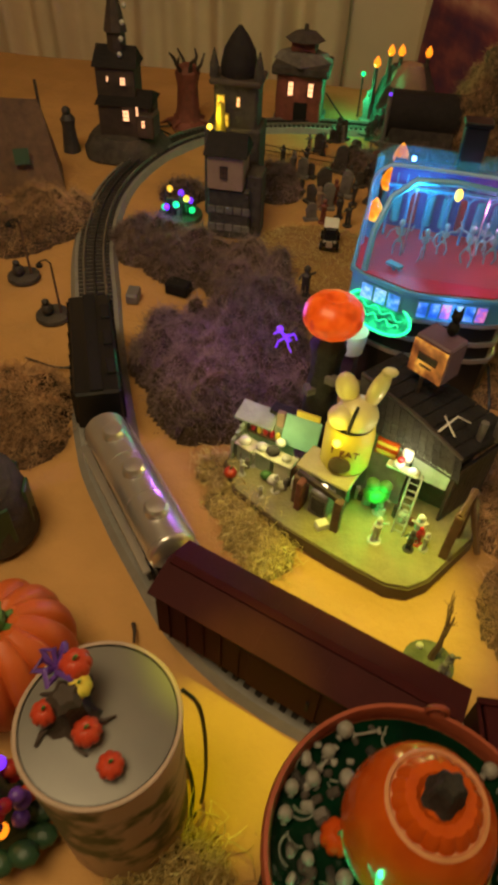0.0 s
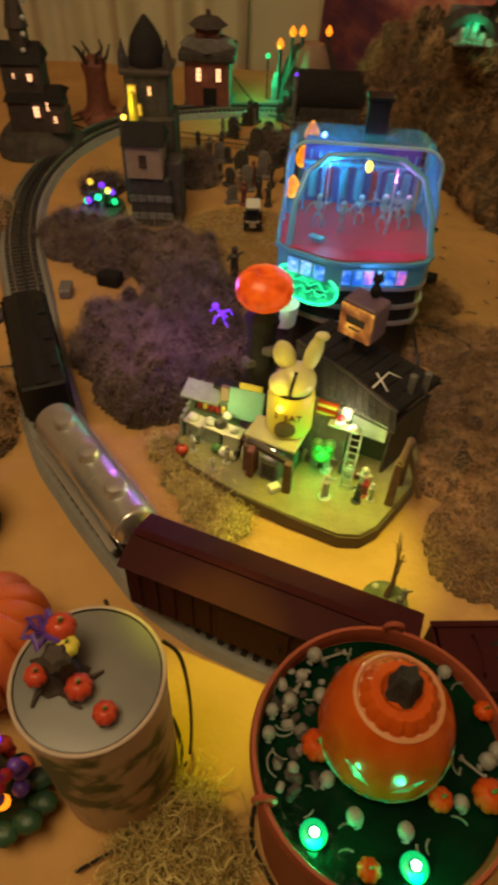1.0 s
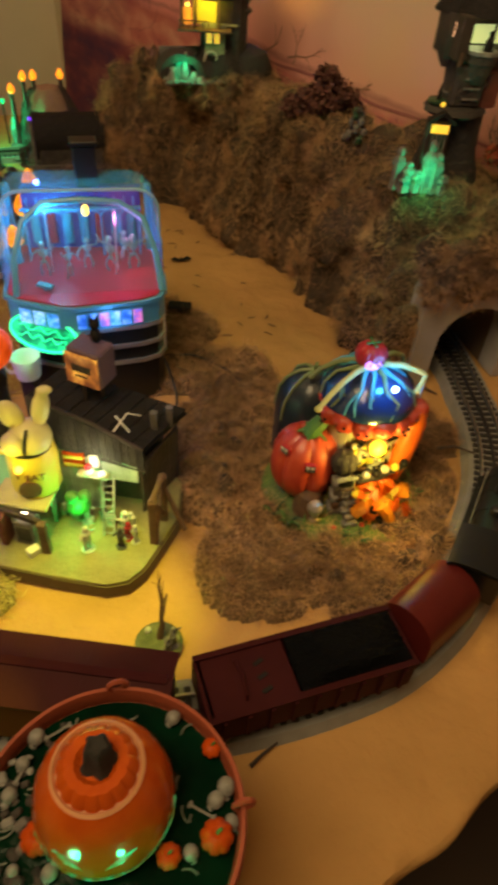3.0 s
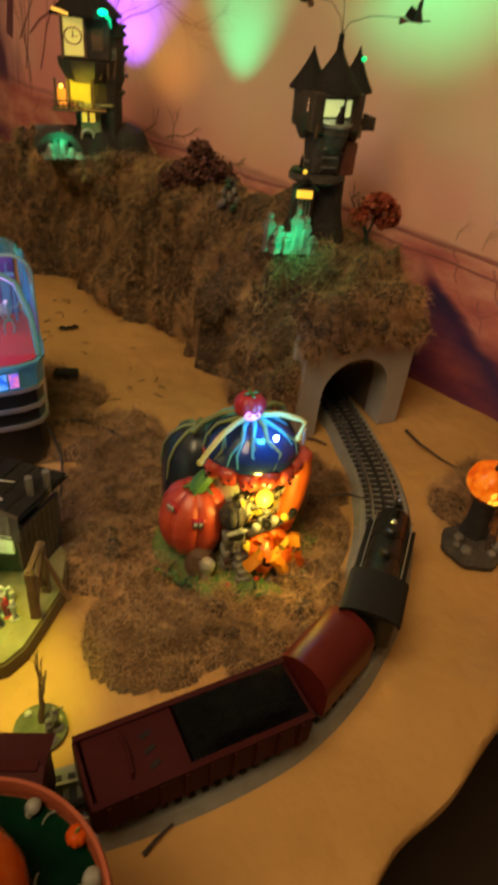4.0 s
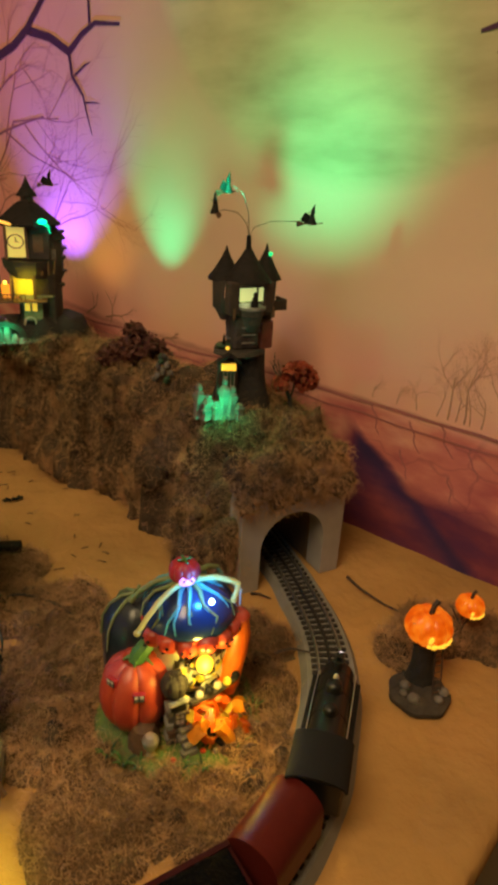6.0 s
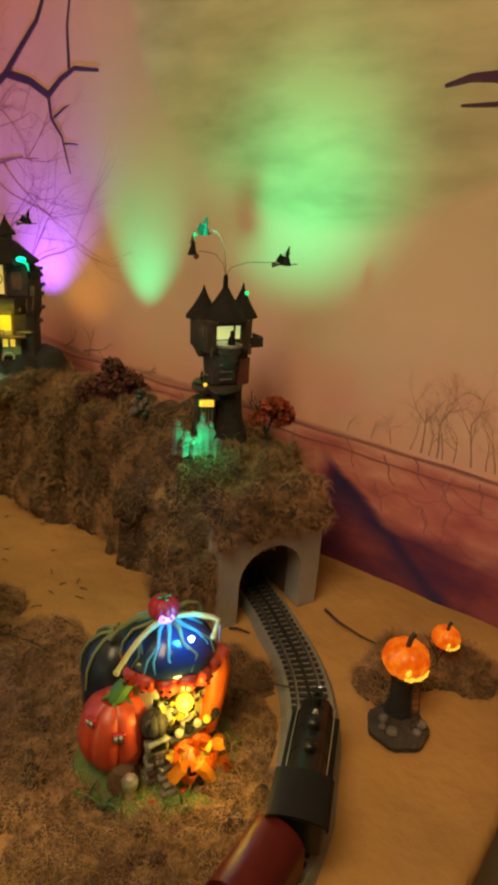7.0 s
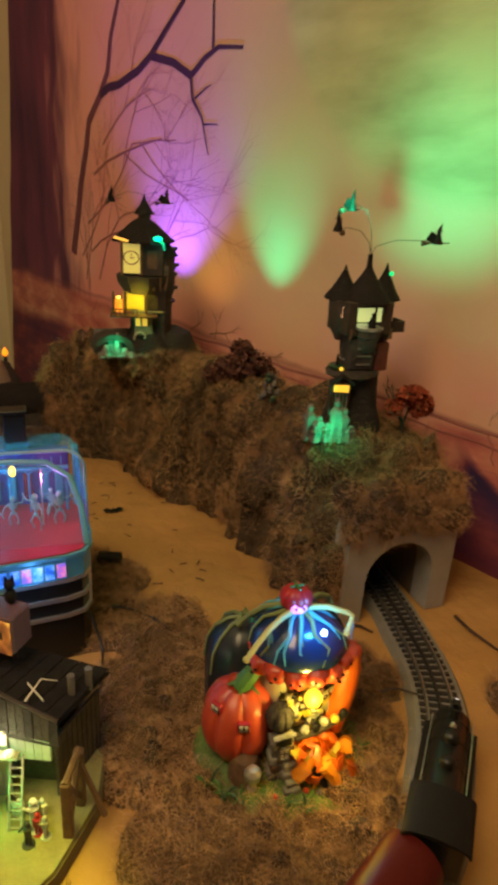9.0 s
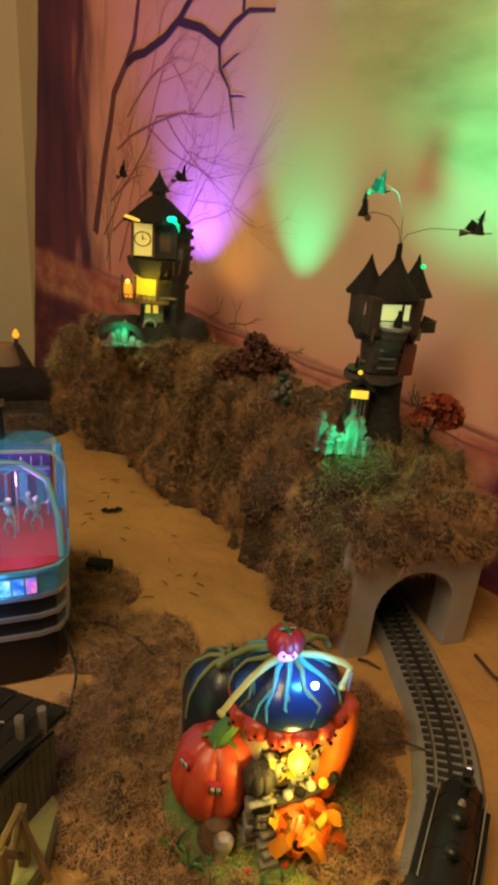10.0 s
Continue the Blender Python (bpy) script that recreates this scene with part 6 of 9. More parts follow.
lamp("POINT", "bottle_lamp", (0.338, 0.728, 0.15), (1.0, 0.86, 0.10), 0.11, 0.006)
lamp("POINT", "shop_lamp", (0.424, 0.752, 0.118), (1.0, 0.95, 0.60), 0.075, 0.005)
lamp("POINT", "yard_lamp", (0.455, 0.725, 0.085), (1.0, 0.92, 0.25), 0.05, 0.005)
lamp("POINT", "stall_lamp", (0.275, 0.785, 0.085), (1.0, 0.95, 0.30), 0.08, 0.005)
bulb = thing("bulb", (0.347, 0.755, 0.126), "small glowing yellow bulb on the bottle", "light")
part("glass", ball(B(), (0, 0, 0), 0.0045, u=10, v=8), G_YEL2, bulb)
for (x, y, z, h) in ((0.242, 0.782, 0.0214, 0.026), (0.252, 0.800, 0.0214, 0.030), (0.286, 0.764, 0.0214, 0.030), (0.410, 0.758, 0.0214, 0.040), (0.452, 0.728, 0.0214, 0.044), (0.462, 0.716, 0.0214, 0.030), (0.270, 0.752, 0.0214, 0.020)):
    figurine((x, y, z), h, BONE, "small pale skeleton figurine at the shop", 300 * x * 7, "shop skeletons", 1)
rg = random.Random(19)
for k in range(46):
    t = rg.random()
    if k % 2:
        x, y = 0.236 + 0.098 * t, 0.832 - 0.030 * t - rg.uniform(0.008, 0.05)
    else:
        x, y = 0.380 + 0.085 * t, 0.782 - 0.032 * t - rg.uniform(0.004, 0.014)
    z0 = 0.0214
    h = rg.uniform(0.006, 0.024)
    if abs(x - 0.346) < 0.03:
        continue
    s = rg.uniform(0.004, 0.009)
    bm = box(B(), (x, y, z0 + h / 2), (s, s * rg.uniform(0.6, 1.2), h), rz=rg.uniform(0, 90), bev=0.0006) if k % 3 else lathe(B(), [(s * 0.5, 0), (s * 0.6, h * 0.5), (s * 0.5, h), (s * 0.3, h * 1.02)], 10, (x, y, z0))
    wpart(rg.choice(("crate", "jar", "box")), bm, rg.choice((CREAM, WHITE, BROWNW, DARKW, SAGE, BONE, GREYST, REDW)), shop)
for (x, y, z, w) in ((0.262, 0.828, 0.050, 0.045),):
    wpart("shelf", box(B(), (x, y, z), (w, 0.010, 0.003), rz=-18), BROWNW, shop, "brown goods shelf")
    for k in range(5):
        wpart("jar", lathe(B(), [(0.003, 0), (0.0035, 0.006), (0.0025, 0.009), (0.001, 0.010)], 8, (x + w * (k - 2) / 5.5, y - 0.33 * w * (k - 2) / 5.5 - 0.001, z + 0.0015)), rg.choice((WHITE, CREAM, YELLOW, GREEN, REDP)), shop)
blob = single("slime_figurine", ball(ball(ball(B(), (0, 0, 0.013), 0.014, (1.1, 0.8, 1)), (-0.006, 0, 0.028), 0.008), (0.008, 0, 0.027), 0.008), GREEN, (0.402, 0.758, 0.0404), "green lit monster figure inside the shop", "figurine", "village figurines")
lamp("POINT", "monster_lamp", (0.401, 0.735, 0.062), (0.0, 1.0, 0.15), 0.09, 0.004)
figurine((0.407, 0.716, 0.0214), 0.042, BONE, "pale painted figurine in the shop yard", 20, pose_kind=1)
figurine((0.445, 0.712, 0.0214), 0.034, DARKTOY, "dark painted figurine by the ladder", -30, pose_kind=1)
figurine((0.455, 0.722, 0.0214), 0.030, REDP, "small red figurine by the post", 10)
small_pumpkin((0.228, 0.777, 0.0205), 0.008, "little orange pumpkin at the platform corner", "small pumpkins", REDOR)
sign = thing("lit_sign_box", (0.434, 0.828, 0.153), "lit orange sign box with a dark emblem on the roof", "sign")
part("case", box(B(), (0.004, 0.012, 0.045), (0.044, 0.032, 0.046), rz=-38, bev=0.002), mat("mauve_brown_case", (0.13, 0.075, 0.12), 0.5, scale=40), sign, "mauve-brown case")
part("face", box(B(), (-0.0075, -0.0035, 0.045), (0.042, 0.002, 0.040), rz=-38), mottled("lit_sign_face", ((0.10, 0.03, 0.01), (0.36, 0.11, 0.02), (0.95, 0.46, 0.06)), 1.0, 50), sign, "glowing orange face")
part("emblem", box(box(B(), (-0.0085, -0.0048, 0.048), (0.024, 0.001, 0.009), rz=-38), (-0.0085, -0.005, 0.038), (0.015, 0.001, 0.002), rz=-38), DARKW, sign, "dark oval emblem")
part("foot", box(box(B(), (-0.008, 0.0, 0.012), (0.004, 0.004, 0.026)), (0.012, 0.006, 0.012), (0.004, 0.004, 0.026)), DARKW, sign)
cat = single("cat_silhouette", ball(ball(cyl(cyl(B(), (-0.003, 0, 0.026), (-0.004, 0, 0.034), 0.003, 0.0004, 5), (0.003, 0, 0.026), (0.004, 0, 0.034), 0.003, 0.0004, 5), (0, 0, 0.008), 0.008, (0.8, 0.9, 1.1)), (0, 0, 0.022), 0.0058), BLACKM, (0.446, 0.845, 0.221), "black cat shape sitting on the sign", "figurine")

# orange globe tower behind the bottle
tower = thing("globe_tower", (0.322, 0.862, 0), "near-black stone column with a glowing orange globe on top", "tower")
part("column", lathe(B(), [(0.026, 0), (0.024, 0.04), (0.020, 0.10), (0.017, 0.15), (0.021, 0.175), (0.014, 0.19)], 18, wave=lambda a, z: 1 + 0.07 * math.sin(7 * a + z * 60)), BASALT, tower)
part("globe", gourd(B(), (0, 0, 0.190), 0.034, 0.047, 10, 0.05, 48), G_ORB, tower, "glowing orange globe")
for k in range(5):
    part("ledge_stone", box(B(), (0.02 * math.cos(k * 1.3), 0.02 * math.sin(k * 1.3), 0.05 + 0.022 * k), (0.014, 0.012, 0.010), rz=k * 40, bev=0.001), GREYST, tower)
bm = B()
for a, b2 in (((-0.012, 0, 0.03), (0, 0, 0.02)), ((0, 0, 0.02), (0.004, 0, 0.0)), ((0, 0, 0.02), (-0.014, 0, 0.008)), ((0, 0, 0.02), (0.012, 0, 0.028))):
    tube(bm, [a, b2], 0.0016, 6)
ball(bm, (-0.013, 0, 0.034), 0.0062, u=10, v=8)
for k in range(4):
    tube(bm, [(-0.010 + 0.003 * k, -0.004, 0.0275 - 0.004 * k), (-0.004 + 0.002 * k, -0.006, 0.0245 - 0.004 * k), (0.003 + 0.002 * k, -0.002, 0.027 - 0.004 * k)], 0.0011, 5)
for a, b2 in (((-0.014, 0, 0.008), (-0.018, 0, -0.006)), ((0.004, 0, 0.0), (0.010, 0, -0.012)), ((0.012, 0, 0.028), (0.018, 0, 0.016)), ((-0.012, 0, 0.03), (-0.024, 0, 0.022))):
    tube(bm, [a, b2], 0.0013, 6)
sk = single("lit_skeleton", bm, G_PUR, (0.276, 0.832, 0.186), "purple glowing skeleton hung beside the tower", "figurine")
sk.matrix_basis = sk.matrix_basis @ Matrix.Scale(0.62, 4)
part("hanger", tube(B(), [(0.0, 0.0, 0.02), (0.018, 0.01, 0.04), (0.036, 0.02, 0.03)], 0.0008, 5), WIRE, sk)
lamp("POINT", "purple_lamp", (0.225, 0.925, 0.190), (0.50, 0.12, 1.0), 0.5, 0.004)

# ---- neon dance diner ----
diner = thing("dance_diner", (0.45, 1.08, 0), "round-cornered blue dance diner with a clear plastic front and lit windows", "diner")
PLAN = [(0.338, 1.045), (0.352, 1.030), (0.405, 1.003), (0.425, 0.998), (0.515, 1.004), (0.538, 1.012), (0.549, 1.030), (0.552, 1.06), (0.552, 1.15), (0.535, 1.17), (0.37, 1.19), (0.346, 1.17)]


def prism(pts, z0, z1, grow_by=0.0, c=(0.45, 1.08), taper=0.0):
    bm = B()

    def ring(z, k):
        return [bm.verts.new((x + (x - c[0]) * k, y + (y - c[1]) * k, z)) for x, y in pts]

    a, b2 = ring(z0, grow_by), ring(z1, grow_by + taper)
    n = len(pts)
    for i in range(n):
        bm.faces.new((a[i], a[(i + 1) % n], b2[(i + 1) % n], b2[i]))
    bm.faces.new(a[::-1])
    bm.faces.new(b2)
    return bm


wpart("base", prism(PLAN, 0.0, 0.128, -0.03, taper=0.0), BLACKP, diner, "glossy black base")
for z in (0.070, 0.098, 0.128):
    wpart("chrome_band", prism(PLAN, z, z + 0.006, 0.01), SILVER, diner, "chrome band")
wpart("window_band", prism(PLAN, 0.134, 0.166, 0.0), TEAL, diner, "teal window band")
wpart("sill", prism(PLAN, 0.166, 0.1715, 0.035), TEAL, diner, "rounded teal sill")
wpart("dance_floor", prism(PLAN, 0.1716, 0.1735, -0.02), REDP, diner, "red dance floor")


def band_windows(p0, p1, n, palette):
    p0, p1 = Vector(p0), Vector(p1)
    ang = math.degrees(math.atan2((p1 - p0).y, (p1 - p0).x))
    for k in range(n):
        c = p0.lerp(p1, (k + 0.5) / n)
        w = (p1 - p0).length / n
        fr = wpart("window", box(B(), (c.x, c.y, 0.150), (w * 0.96, 0.003, 0.026), rz=ang), TEAL, diner)
        bm = box(B(), (c.x, c.y, 0.150), (w * 0.80, 0.0052, 0.021), rz=ang)
        bmesh.ops.translate(bm, verts=bm.verts, vec=-diner.matrix_basis.translation)
        part("pane", bm, palette[k % len(palette)], fr, "glowing blue pane", 0)


G_PKP = mottled("window_pink", ((0.10, 0.15, 0.9), (0.85, 0.18, 0.50), (0.45, 0.55, 1.0)), 0.9)
G_CYN = mottled("window_pale", ((0.02, 0.16, 0.60), (0.14, 0.45, 1.0), (0.55, 0.80, 1.0)), 1.0)
G_BLP = mottled("window_patchy", ((0.01, 0.08, 0.45), (0.08, 0.30, 1.0), (0.35, 0.55, 1.0)), 1.0)
band_windows((0.352, 1.0295), (0.405, 1.0025), 3, (G_CYN, G_CYN, G_BLP))
band_windows((0.425, 0.9975), (0.515, 1.0035), 6, (G_BLP, G_BLP, G_PKP, G_CYN, G_BLP, G_PKP))
CLEAR = haze("clear_blue_plastic", (0.05, 0.42, 0.68), 0.46)
TEALP = mat("tinted_blue_plastic", (0.10, 0.34, 0.46), 0.3, scale=60, colour2=(0.06, 0.16, 0.34), bump=0.1)


def shell(z0, z1, plan, t0, t1, material, name, label):
    ob = wpart(name, prism(plan, z0, z1, t0, taper=t1), material, diner, label)
    return ob


# back wall with tinted panels, arch frame and roof of clear plastic
wpart("back_wall", prism([(0.37, 1.172), (0.535, 1.155), (0.537, 1.165), (0.372, 1.182)], 0.172, 0.265), mat("violet_wall", (0.14, 0.05, 0.22), 0.5, scale=30, colour2=(0.05, 0.05, 0.22)), diner, "magenta back wall")
for k in range(7):
    x = 0.385 + 0.0225 * k
    wpart("wall_arch", box(B(), (x, 1.166 - 0.1 * (x - 0.385), 0.205), (0.012, 0.003, 0.045), bev=0.002), REDP if k % 3 == 1 else TEAL, diner, "coloured wall panel")


def side_panel(p0, p1, z0, z1, z2=None):
    bm = B()
    a, b2 = Vector(p0), Vector(p1)
    d = Vector((-(b2 - a).y, (b2 - a).x)).normalized() * 0.0012
    q = [(a - d, z0), (b2 - d, z0), (b2 - d, z2 or z1), (a - d, z1)], [(a + d, z0), (b2 + d, z0), (b2 + d, z2 or z1), (a + d, z1)]
    v0, v1 = ([bm.verts.new((p.x, p.y, z)) for p, z in s] for s in q)
    bm.faces.new(v0)
    bm.faces.new(v1[::-1])
    for i in range(4):
        bm.faces.new((v0[i], v1[i], v1[(i + 1) % 4], v0[(i + 1) % 4]))
    ob = wpart("clear_panel", bm, CLEAR, diner, "clear bluish plastic panel", 0)
    ob.visible_shadow = False


side_panel((0.340, 1.05), (0.352, 1.17), 0.172, 0.225, 0.275)
side_panel((0.551, 1.06), (0.545, 1.15), 0.172, 0.225, 0.275)
HALF, RISE = 0.104, 0.112
section = [(-HALF, 0.0)] + [(-HALF + 0.03 - 0.03 * math.cos(t), RISE - 0.03 + 0.03 * math.sin(t)) for t in np.linspace(0, math.pi / 2, 8)] + [(HALF - 0.03 + 0.03 * math.sin(t), RISE - 0.03 + 0.03 * math.cos(t)) for t in np.linspace(0, math.pi / 2, 8)] + [(HALF, 0.0)]
bm = B()
rows = [[bm.verts.new((0.449 + x * k, 1.100 + dy - 0.06 * x, 0.1735 + z)) for x, z in section] for dy, k in ((0.0, 1.0), (0.03, 1.0), (0.068, 0.97))]
for p, q in zip(rows, rows[1:]):
    for i in range(len(p) - 1):
        bm.faces.new((p[i], p[i + 1], q[i + 1], q[i]))
bmesh.ops.solidify(bm, geom=bm.faces[:], thickness=0.0022)
ob = wpart("clear_roof", bm, CLEAR, diner, "clear bluish plastic shell with rounded corners")
ob.visible_shadow = False
wpart("shell_edge", tube(B(), [(0.449 + x, 1.100 - 0.06 * x, 0.1735 + z) for x, z in section], 0.0024, 6), mat("pale_blue_edge", (0.30, 0.55, 0.62), 0.3, scale=40), diner, "pale blue moulded edge")
for k in range(7):
    x = 0.372 + 0.0262 * k
    wpart("arcade_post", box(B(), (x, 1.136 - 0.06 * (x - 0.449), 0.2035), (0.0034, 0.0034, 0.060), bev=0.0006), TEALP, diner, "tinted blue arcade post")
    if k < 6:
        wpart("arcade_arch", tube(B(), [(x + 0.0131 - 0.0131 * math.cos(t), 1.135 - 0.06 * (x - 0.449), 0.2325 + 0.010 * math.sin(t)) for t in np.linspace(0, math.pi, 9)], 0.0016, 5), TEALP, diner, "tinted blue round arch")
wpart("arcade_rail", box(B(), (0.4505, 1.136, 0.2445), (0.166, 0.006, 0.0035), rz=-3.4), TEALP, diner, "tinted blue balcony rail")
for k in range(12):
    x = 0.378 + 0.0132 * k
    wpart("baluster", box(B(), (x, 1.137 - 0.06 * (x - 0.449), 0.2535), (0.0018, 0.0018, 0.015)), TEALP, diner)
pts = [(0.352, 1.035, 0.172), (0.356, 1.06, 0.215), (0.372, 1.09, 0.250), (0.40, 1.105, 0.268), (0.45, 1.102, 0.272), (0.50, 1.098, 0.268), (0.530, 1.085, 0.250), (0.542, 1.055, 0.215), (0.545, 1.025, 0.172)]
FRONTP = haze("thin_blue_film", (0.10, 0.42, 0.70), 0.10)
bm = B()
for dy in (0.0, 0.001):
    bm.faces.new([bm.verts.new((x, y + dy, z)) for x, y, z in pts])
ob = wpart("front_film", bm, FRONTP, diner, "clear plastic front with a bluish sheen", 0)
ob.visible_shadow = False
wpart("arch_frame", tube(B(), pts, 0.0045, 8), TEAL, diner, "blue-grey arch frame")
for x, y in ((0.352, 1.168), (0.545, 1.148)):
    wpart("corner_post", box(B(), (x, y, 0.222), (0.010, 0.010, 0.10), bev=0.002), TEAL, diner, "teal corner post")
wpart("chimney", box(box(B(), (0.463, 1.15, 0.300), (0.030, 0.022, 0.055), bev=0.002), (0.463, 1.15, 0.330), (0.035, 0.026, 0.006), bev=0.001), BLACKP, diner, "dark chimney block")
rg = random.Random(9)
TEALB = mat("pale_teal_bone", (0.30, 0.50, 0.52), 0.5, scale=60, vary=0.3)


def dancer(place, h, rz, k):
    """A thin skeleton with flung arms."""
    bm = B()
    tube(bm, [(0, 0, h * 0.42), (0.001, 0, h * 0.6), (0, 0, h * 0.8)], h * 0.035, 6)
    for z, w in ((0.60, 0.10), (0.66, 0.12), (0.72, 0.12)):
        tube(bm, [(h * w * math.cos(t), h * w * 0.6 * math.sin(t), h * z) for t in np.linspace(0, 2 * math.pi, 9)], h * 0.018, 5)
    ball(bm, (0, 0, h * 0.42), h * 0.07, (1.3, 0.8, 0.7), 8, 6)
    ball(bm, (0, -h * 0.01, h * 0.90), h * 0.085, (0.9, 1, 1.15), 10, 8)
    for sd in (-1, 1):
        up = 1 if (k + (sd > 0)) % 2 else -1
        tube(bm, [(sd * h * 0.07, 0, h * 0.40), (sd * h * 0.13, -h * 0.06 * up, h * 0.21), (sd * h * 0.11, h * 0.03, 0)], h * 0.024, 6)
        tube(bm, [(sd * h * 0.11, 0, h * 0.76), (sd * h * 0.27, -h * 0.05, h * (0.70 + 0.08 * up)), (sd * h * 0.33, -h * 0.10, h * (0.70 + 0.26 * up))], h * 0.020, 6)
    return single("figurine", bm, TEALB, place, "pale skeleton dancer on the red floor", "figurine", "skeleton dancers", rz)



for k, (x, y) in enumerate(((0.392, 1.085), (0.425, 1.075), (0.452, 1.10), (0.482, 1.08), (0.515, 1.09), (0.505, 1.115))):
    dancer((x, y, 0.1735), 0.050 + rg.uniform(-0.004, 0.008), rg.uniform(-60, 60), k)
    if k % 3 == 0:
        wpart("pole", cyl(B(), (x + 0.01, y + 0.01, 0.1735), (x + 0.01, y + 0.01, 0.262), 0.0013, n=6), SILVER, diner, "thin chrome pole")
bm = box(box(B(), (0.39, 1.045, 0.181), (0.022, 0.010, 0.003), rz=-35), (0.39, 1.045, 0.177), (0.004, 0.004, 0.008))
wpart("coffin_table", bm, CYANT, diner, "green-blue coffin table")
na, nb, no = Vector((0.340, 1.034, 0.142)), Vector((0.424, 0.992, 0.132)), Vector((-0.008, -0.016, -0.026))
mid, half_l = (na + nb) / 2 + no * 0.30, (nb - na) / 2
rim = [mid + half_l * math.cos(t) + no * 0.72 * math.sin(t) for t in np.linspace(0, 2 * math.pi, 33)[:-1]]
bm = B()
bm.faces.new([bm.verts.new(p) for p in rim])
bmesh.ops.solidify(bm, geom=bm.faces[:], thickness=0.004)
wpart("neon_plate", bm, mottled("neon_plate_green", ((0.0, 0.10, 0.05), (0.0, 0.40, 0.14), (0.02, 0.85, 0.30)), 1.2, 70), diner, "green-lit rounded neon plate", 0)
wpart("neon_tube", tube(B(), rim + rim[:1], 0.0022, 6), G_NEON, diner, "glowing green neon tube")
lift = half_l.cross(no).normalized() * 0.003
lift = lift if lift.y < 0 else -lift
for row, wave_n in ((-0.12, 13), (0.20, 17)):
    wpart("neon_script", tube(B(), [mid + lift + half_l * t + no * (row + 0.10 * math.sin(wave_n * t)) for t in np.linspace(-0.72, 0.72, 40)], 0.0007, 5), G_NEON, diner, "wavy green neon line")
wpart("neon_bracket", prism([(0.345, 1.022), (0.40, 0.995), (0.405, 1.004), (0.35, 1.030)], 0.100, 0.126), DKGRN, diner, "dark green bracket")
for (x, y, z) in ((0.369, 1.187, 0.230), (0.355, 1.130, 0.210), (0.382, 1.240, 0.245)):
    c = thing("flame_lamp", (x, y, z - 0.012), "small amber flame-shaped lamp on the diner", "lamp", "flame lamps on the diner")
    part("holder", cyl(B(), (0, 0, -0.05), (0, 0, 0), 0.007, 0.006, 10), TEAL, c, "blue holder")
    part("flame", lathe(B(), [(0.007, 0), (0.0115, 0.007), (0.0105, 0.016), (0.006, 0.025), (0.001, 0.031)], 14), mottled("amber_flame", ((0.75, 0.16, 0.0), (1.0, 0.33, 0.01), (1.0, 0.60, 0.08)), 1.3, 60), c, "amber flame")
wpart("ceiling_lamp", ball(B(), (0.455, 1.10, 0.258), 0.006, (0.8, 0.8, 1.3), 10, 8), G_YEL2, diner, "amber hanging lamp")
wpart("spot_led", ball(B(), (0.395, 1.165, 0.272), 0.0035, u=8, v=6), glow("led_blue", (0.10, 0.25, 1.0), 30), diner, "blue spot light")
lamp("POINT", "diner_blue_lamp", (0.405, 1.100, 0.256), (0.03, 0.60, 1.0), 0.48, 0.008)
lamp("POINT", "diner_pink_lamp", (0.50, 1.085, 0.245), (1.0, 0.18, 0.55), 0.11, 0.008)
lamp("POINT", "diner_front_lamp", (0.47, 0.975, 0.150), (0.10, 0.40, 1.0), 0.09, 0.01)
lamp("POINT", "neon_lamp", (0.36, 0.990, 0.125), (0.02, 1.0, 0.40), 0.03, 0.01)
cup = thing("teacup_stand", (0.352, 0.985, 0), "pale mug on a dark post below the neon board", "stand")
part("mug", lathe(B(), [(0.013, 0.078), (0.0165, 0.080), (0.0185, 0.098), (0.0195, 0.112), (0.0180, 0.112), (0.0165, 0.098), (0.012, 0.084)], 24), WHITE, cup, "pale glazed mug")
part("handle", tube(B(), [(-0.017, 0, 0.106), (-0.027, -0.002, 0.107), (-0.029, -0.002, 0.096), (-0.023, -0.001, 0.088), (-0.016, 0, 0.087)], 0.0024, 7), WHITE, cup)
part("leg", box(B(), (0, 0, 0.039), (0.022, 0.016, 0.078), rz=-25, bev=0.001), DARKW, cup)
# Unseen fill light, added only to brighten the mug.
lamp("POINT", "mug_fill", (0.352, 0.952, 0.125), (0.35, 1.0, 0.55), 0.02, 0.004)

# ---- witch castle on the hill ----
ZC = 0.277
castle = thing("witch_castle", (1.005, 1.145, ZC), "crooked dark witch castle with three pointed roofs and lit rooms", "castle")
wob = lambda a, z: 1 + 0.05 * math.sin(5 * a + 40 * z) + 0.03 * math.sin(11 * a - 70 * z)
part("rock_base", lathe(B(), [(0.054, -0.02), (0.050, 0.01), (0.043, 0.035), (0.038, 0.065), (0.036, 0.10), (0.030, 0.12)], 40, (0.004, 0, 0), wave=lambda a, z: 1 + 0.05 * math.sin(5 * a + 30 * z) + 0.06 * abs(math.sin(9 * a - 25 * z))), BASALT, castle, "craggy dark stone base")
part("middle", lathe(B(), [(0.031, 0.10), (0.030, 0.14), (0.032, 0.165), (0.040, 0.190)], 16, wave=wob), DARKST, castle, "dark stone middle storey")
for k in range(5):
    part("stone_band", lathe(B(), [(0.033 - 0.001 * k, 0), (0.0355 - 0.001 * k, 0.003), (0.033 - 0.001 * k, 0.006)], 14, (0, 0, 0.075 + 0.017 * k), wave=wob), GREYST if k == 3 else DARKST, castle, "rough stone course")
part("face_brow", tube(B(), [(-0.024, -0.026, 0.150), (-0.010, -0.033, 0.156), (0.006, -0.034, 0.154), (0.018, -0.028, 0.148)], 0.004, 6), GREYST, castle, "grey stone brow")
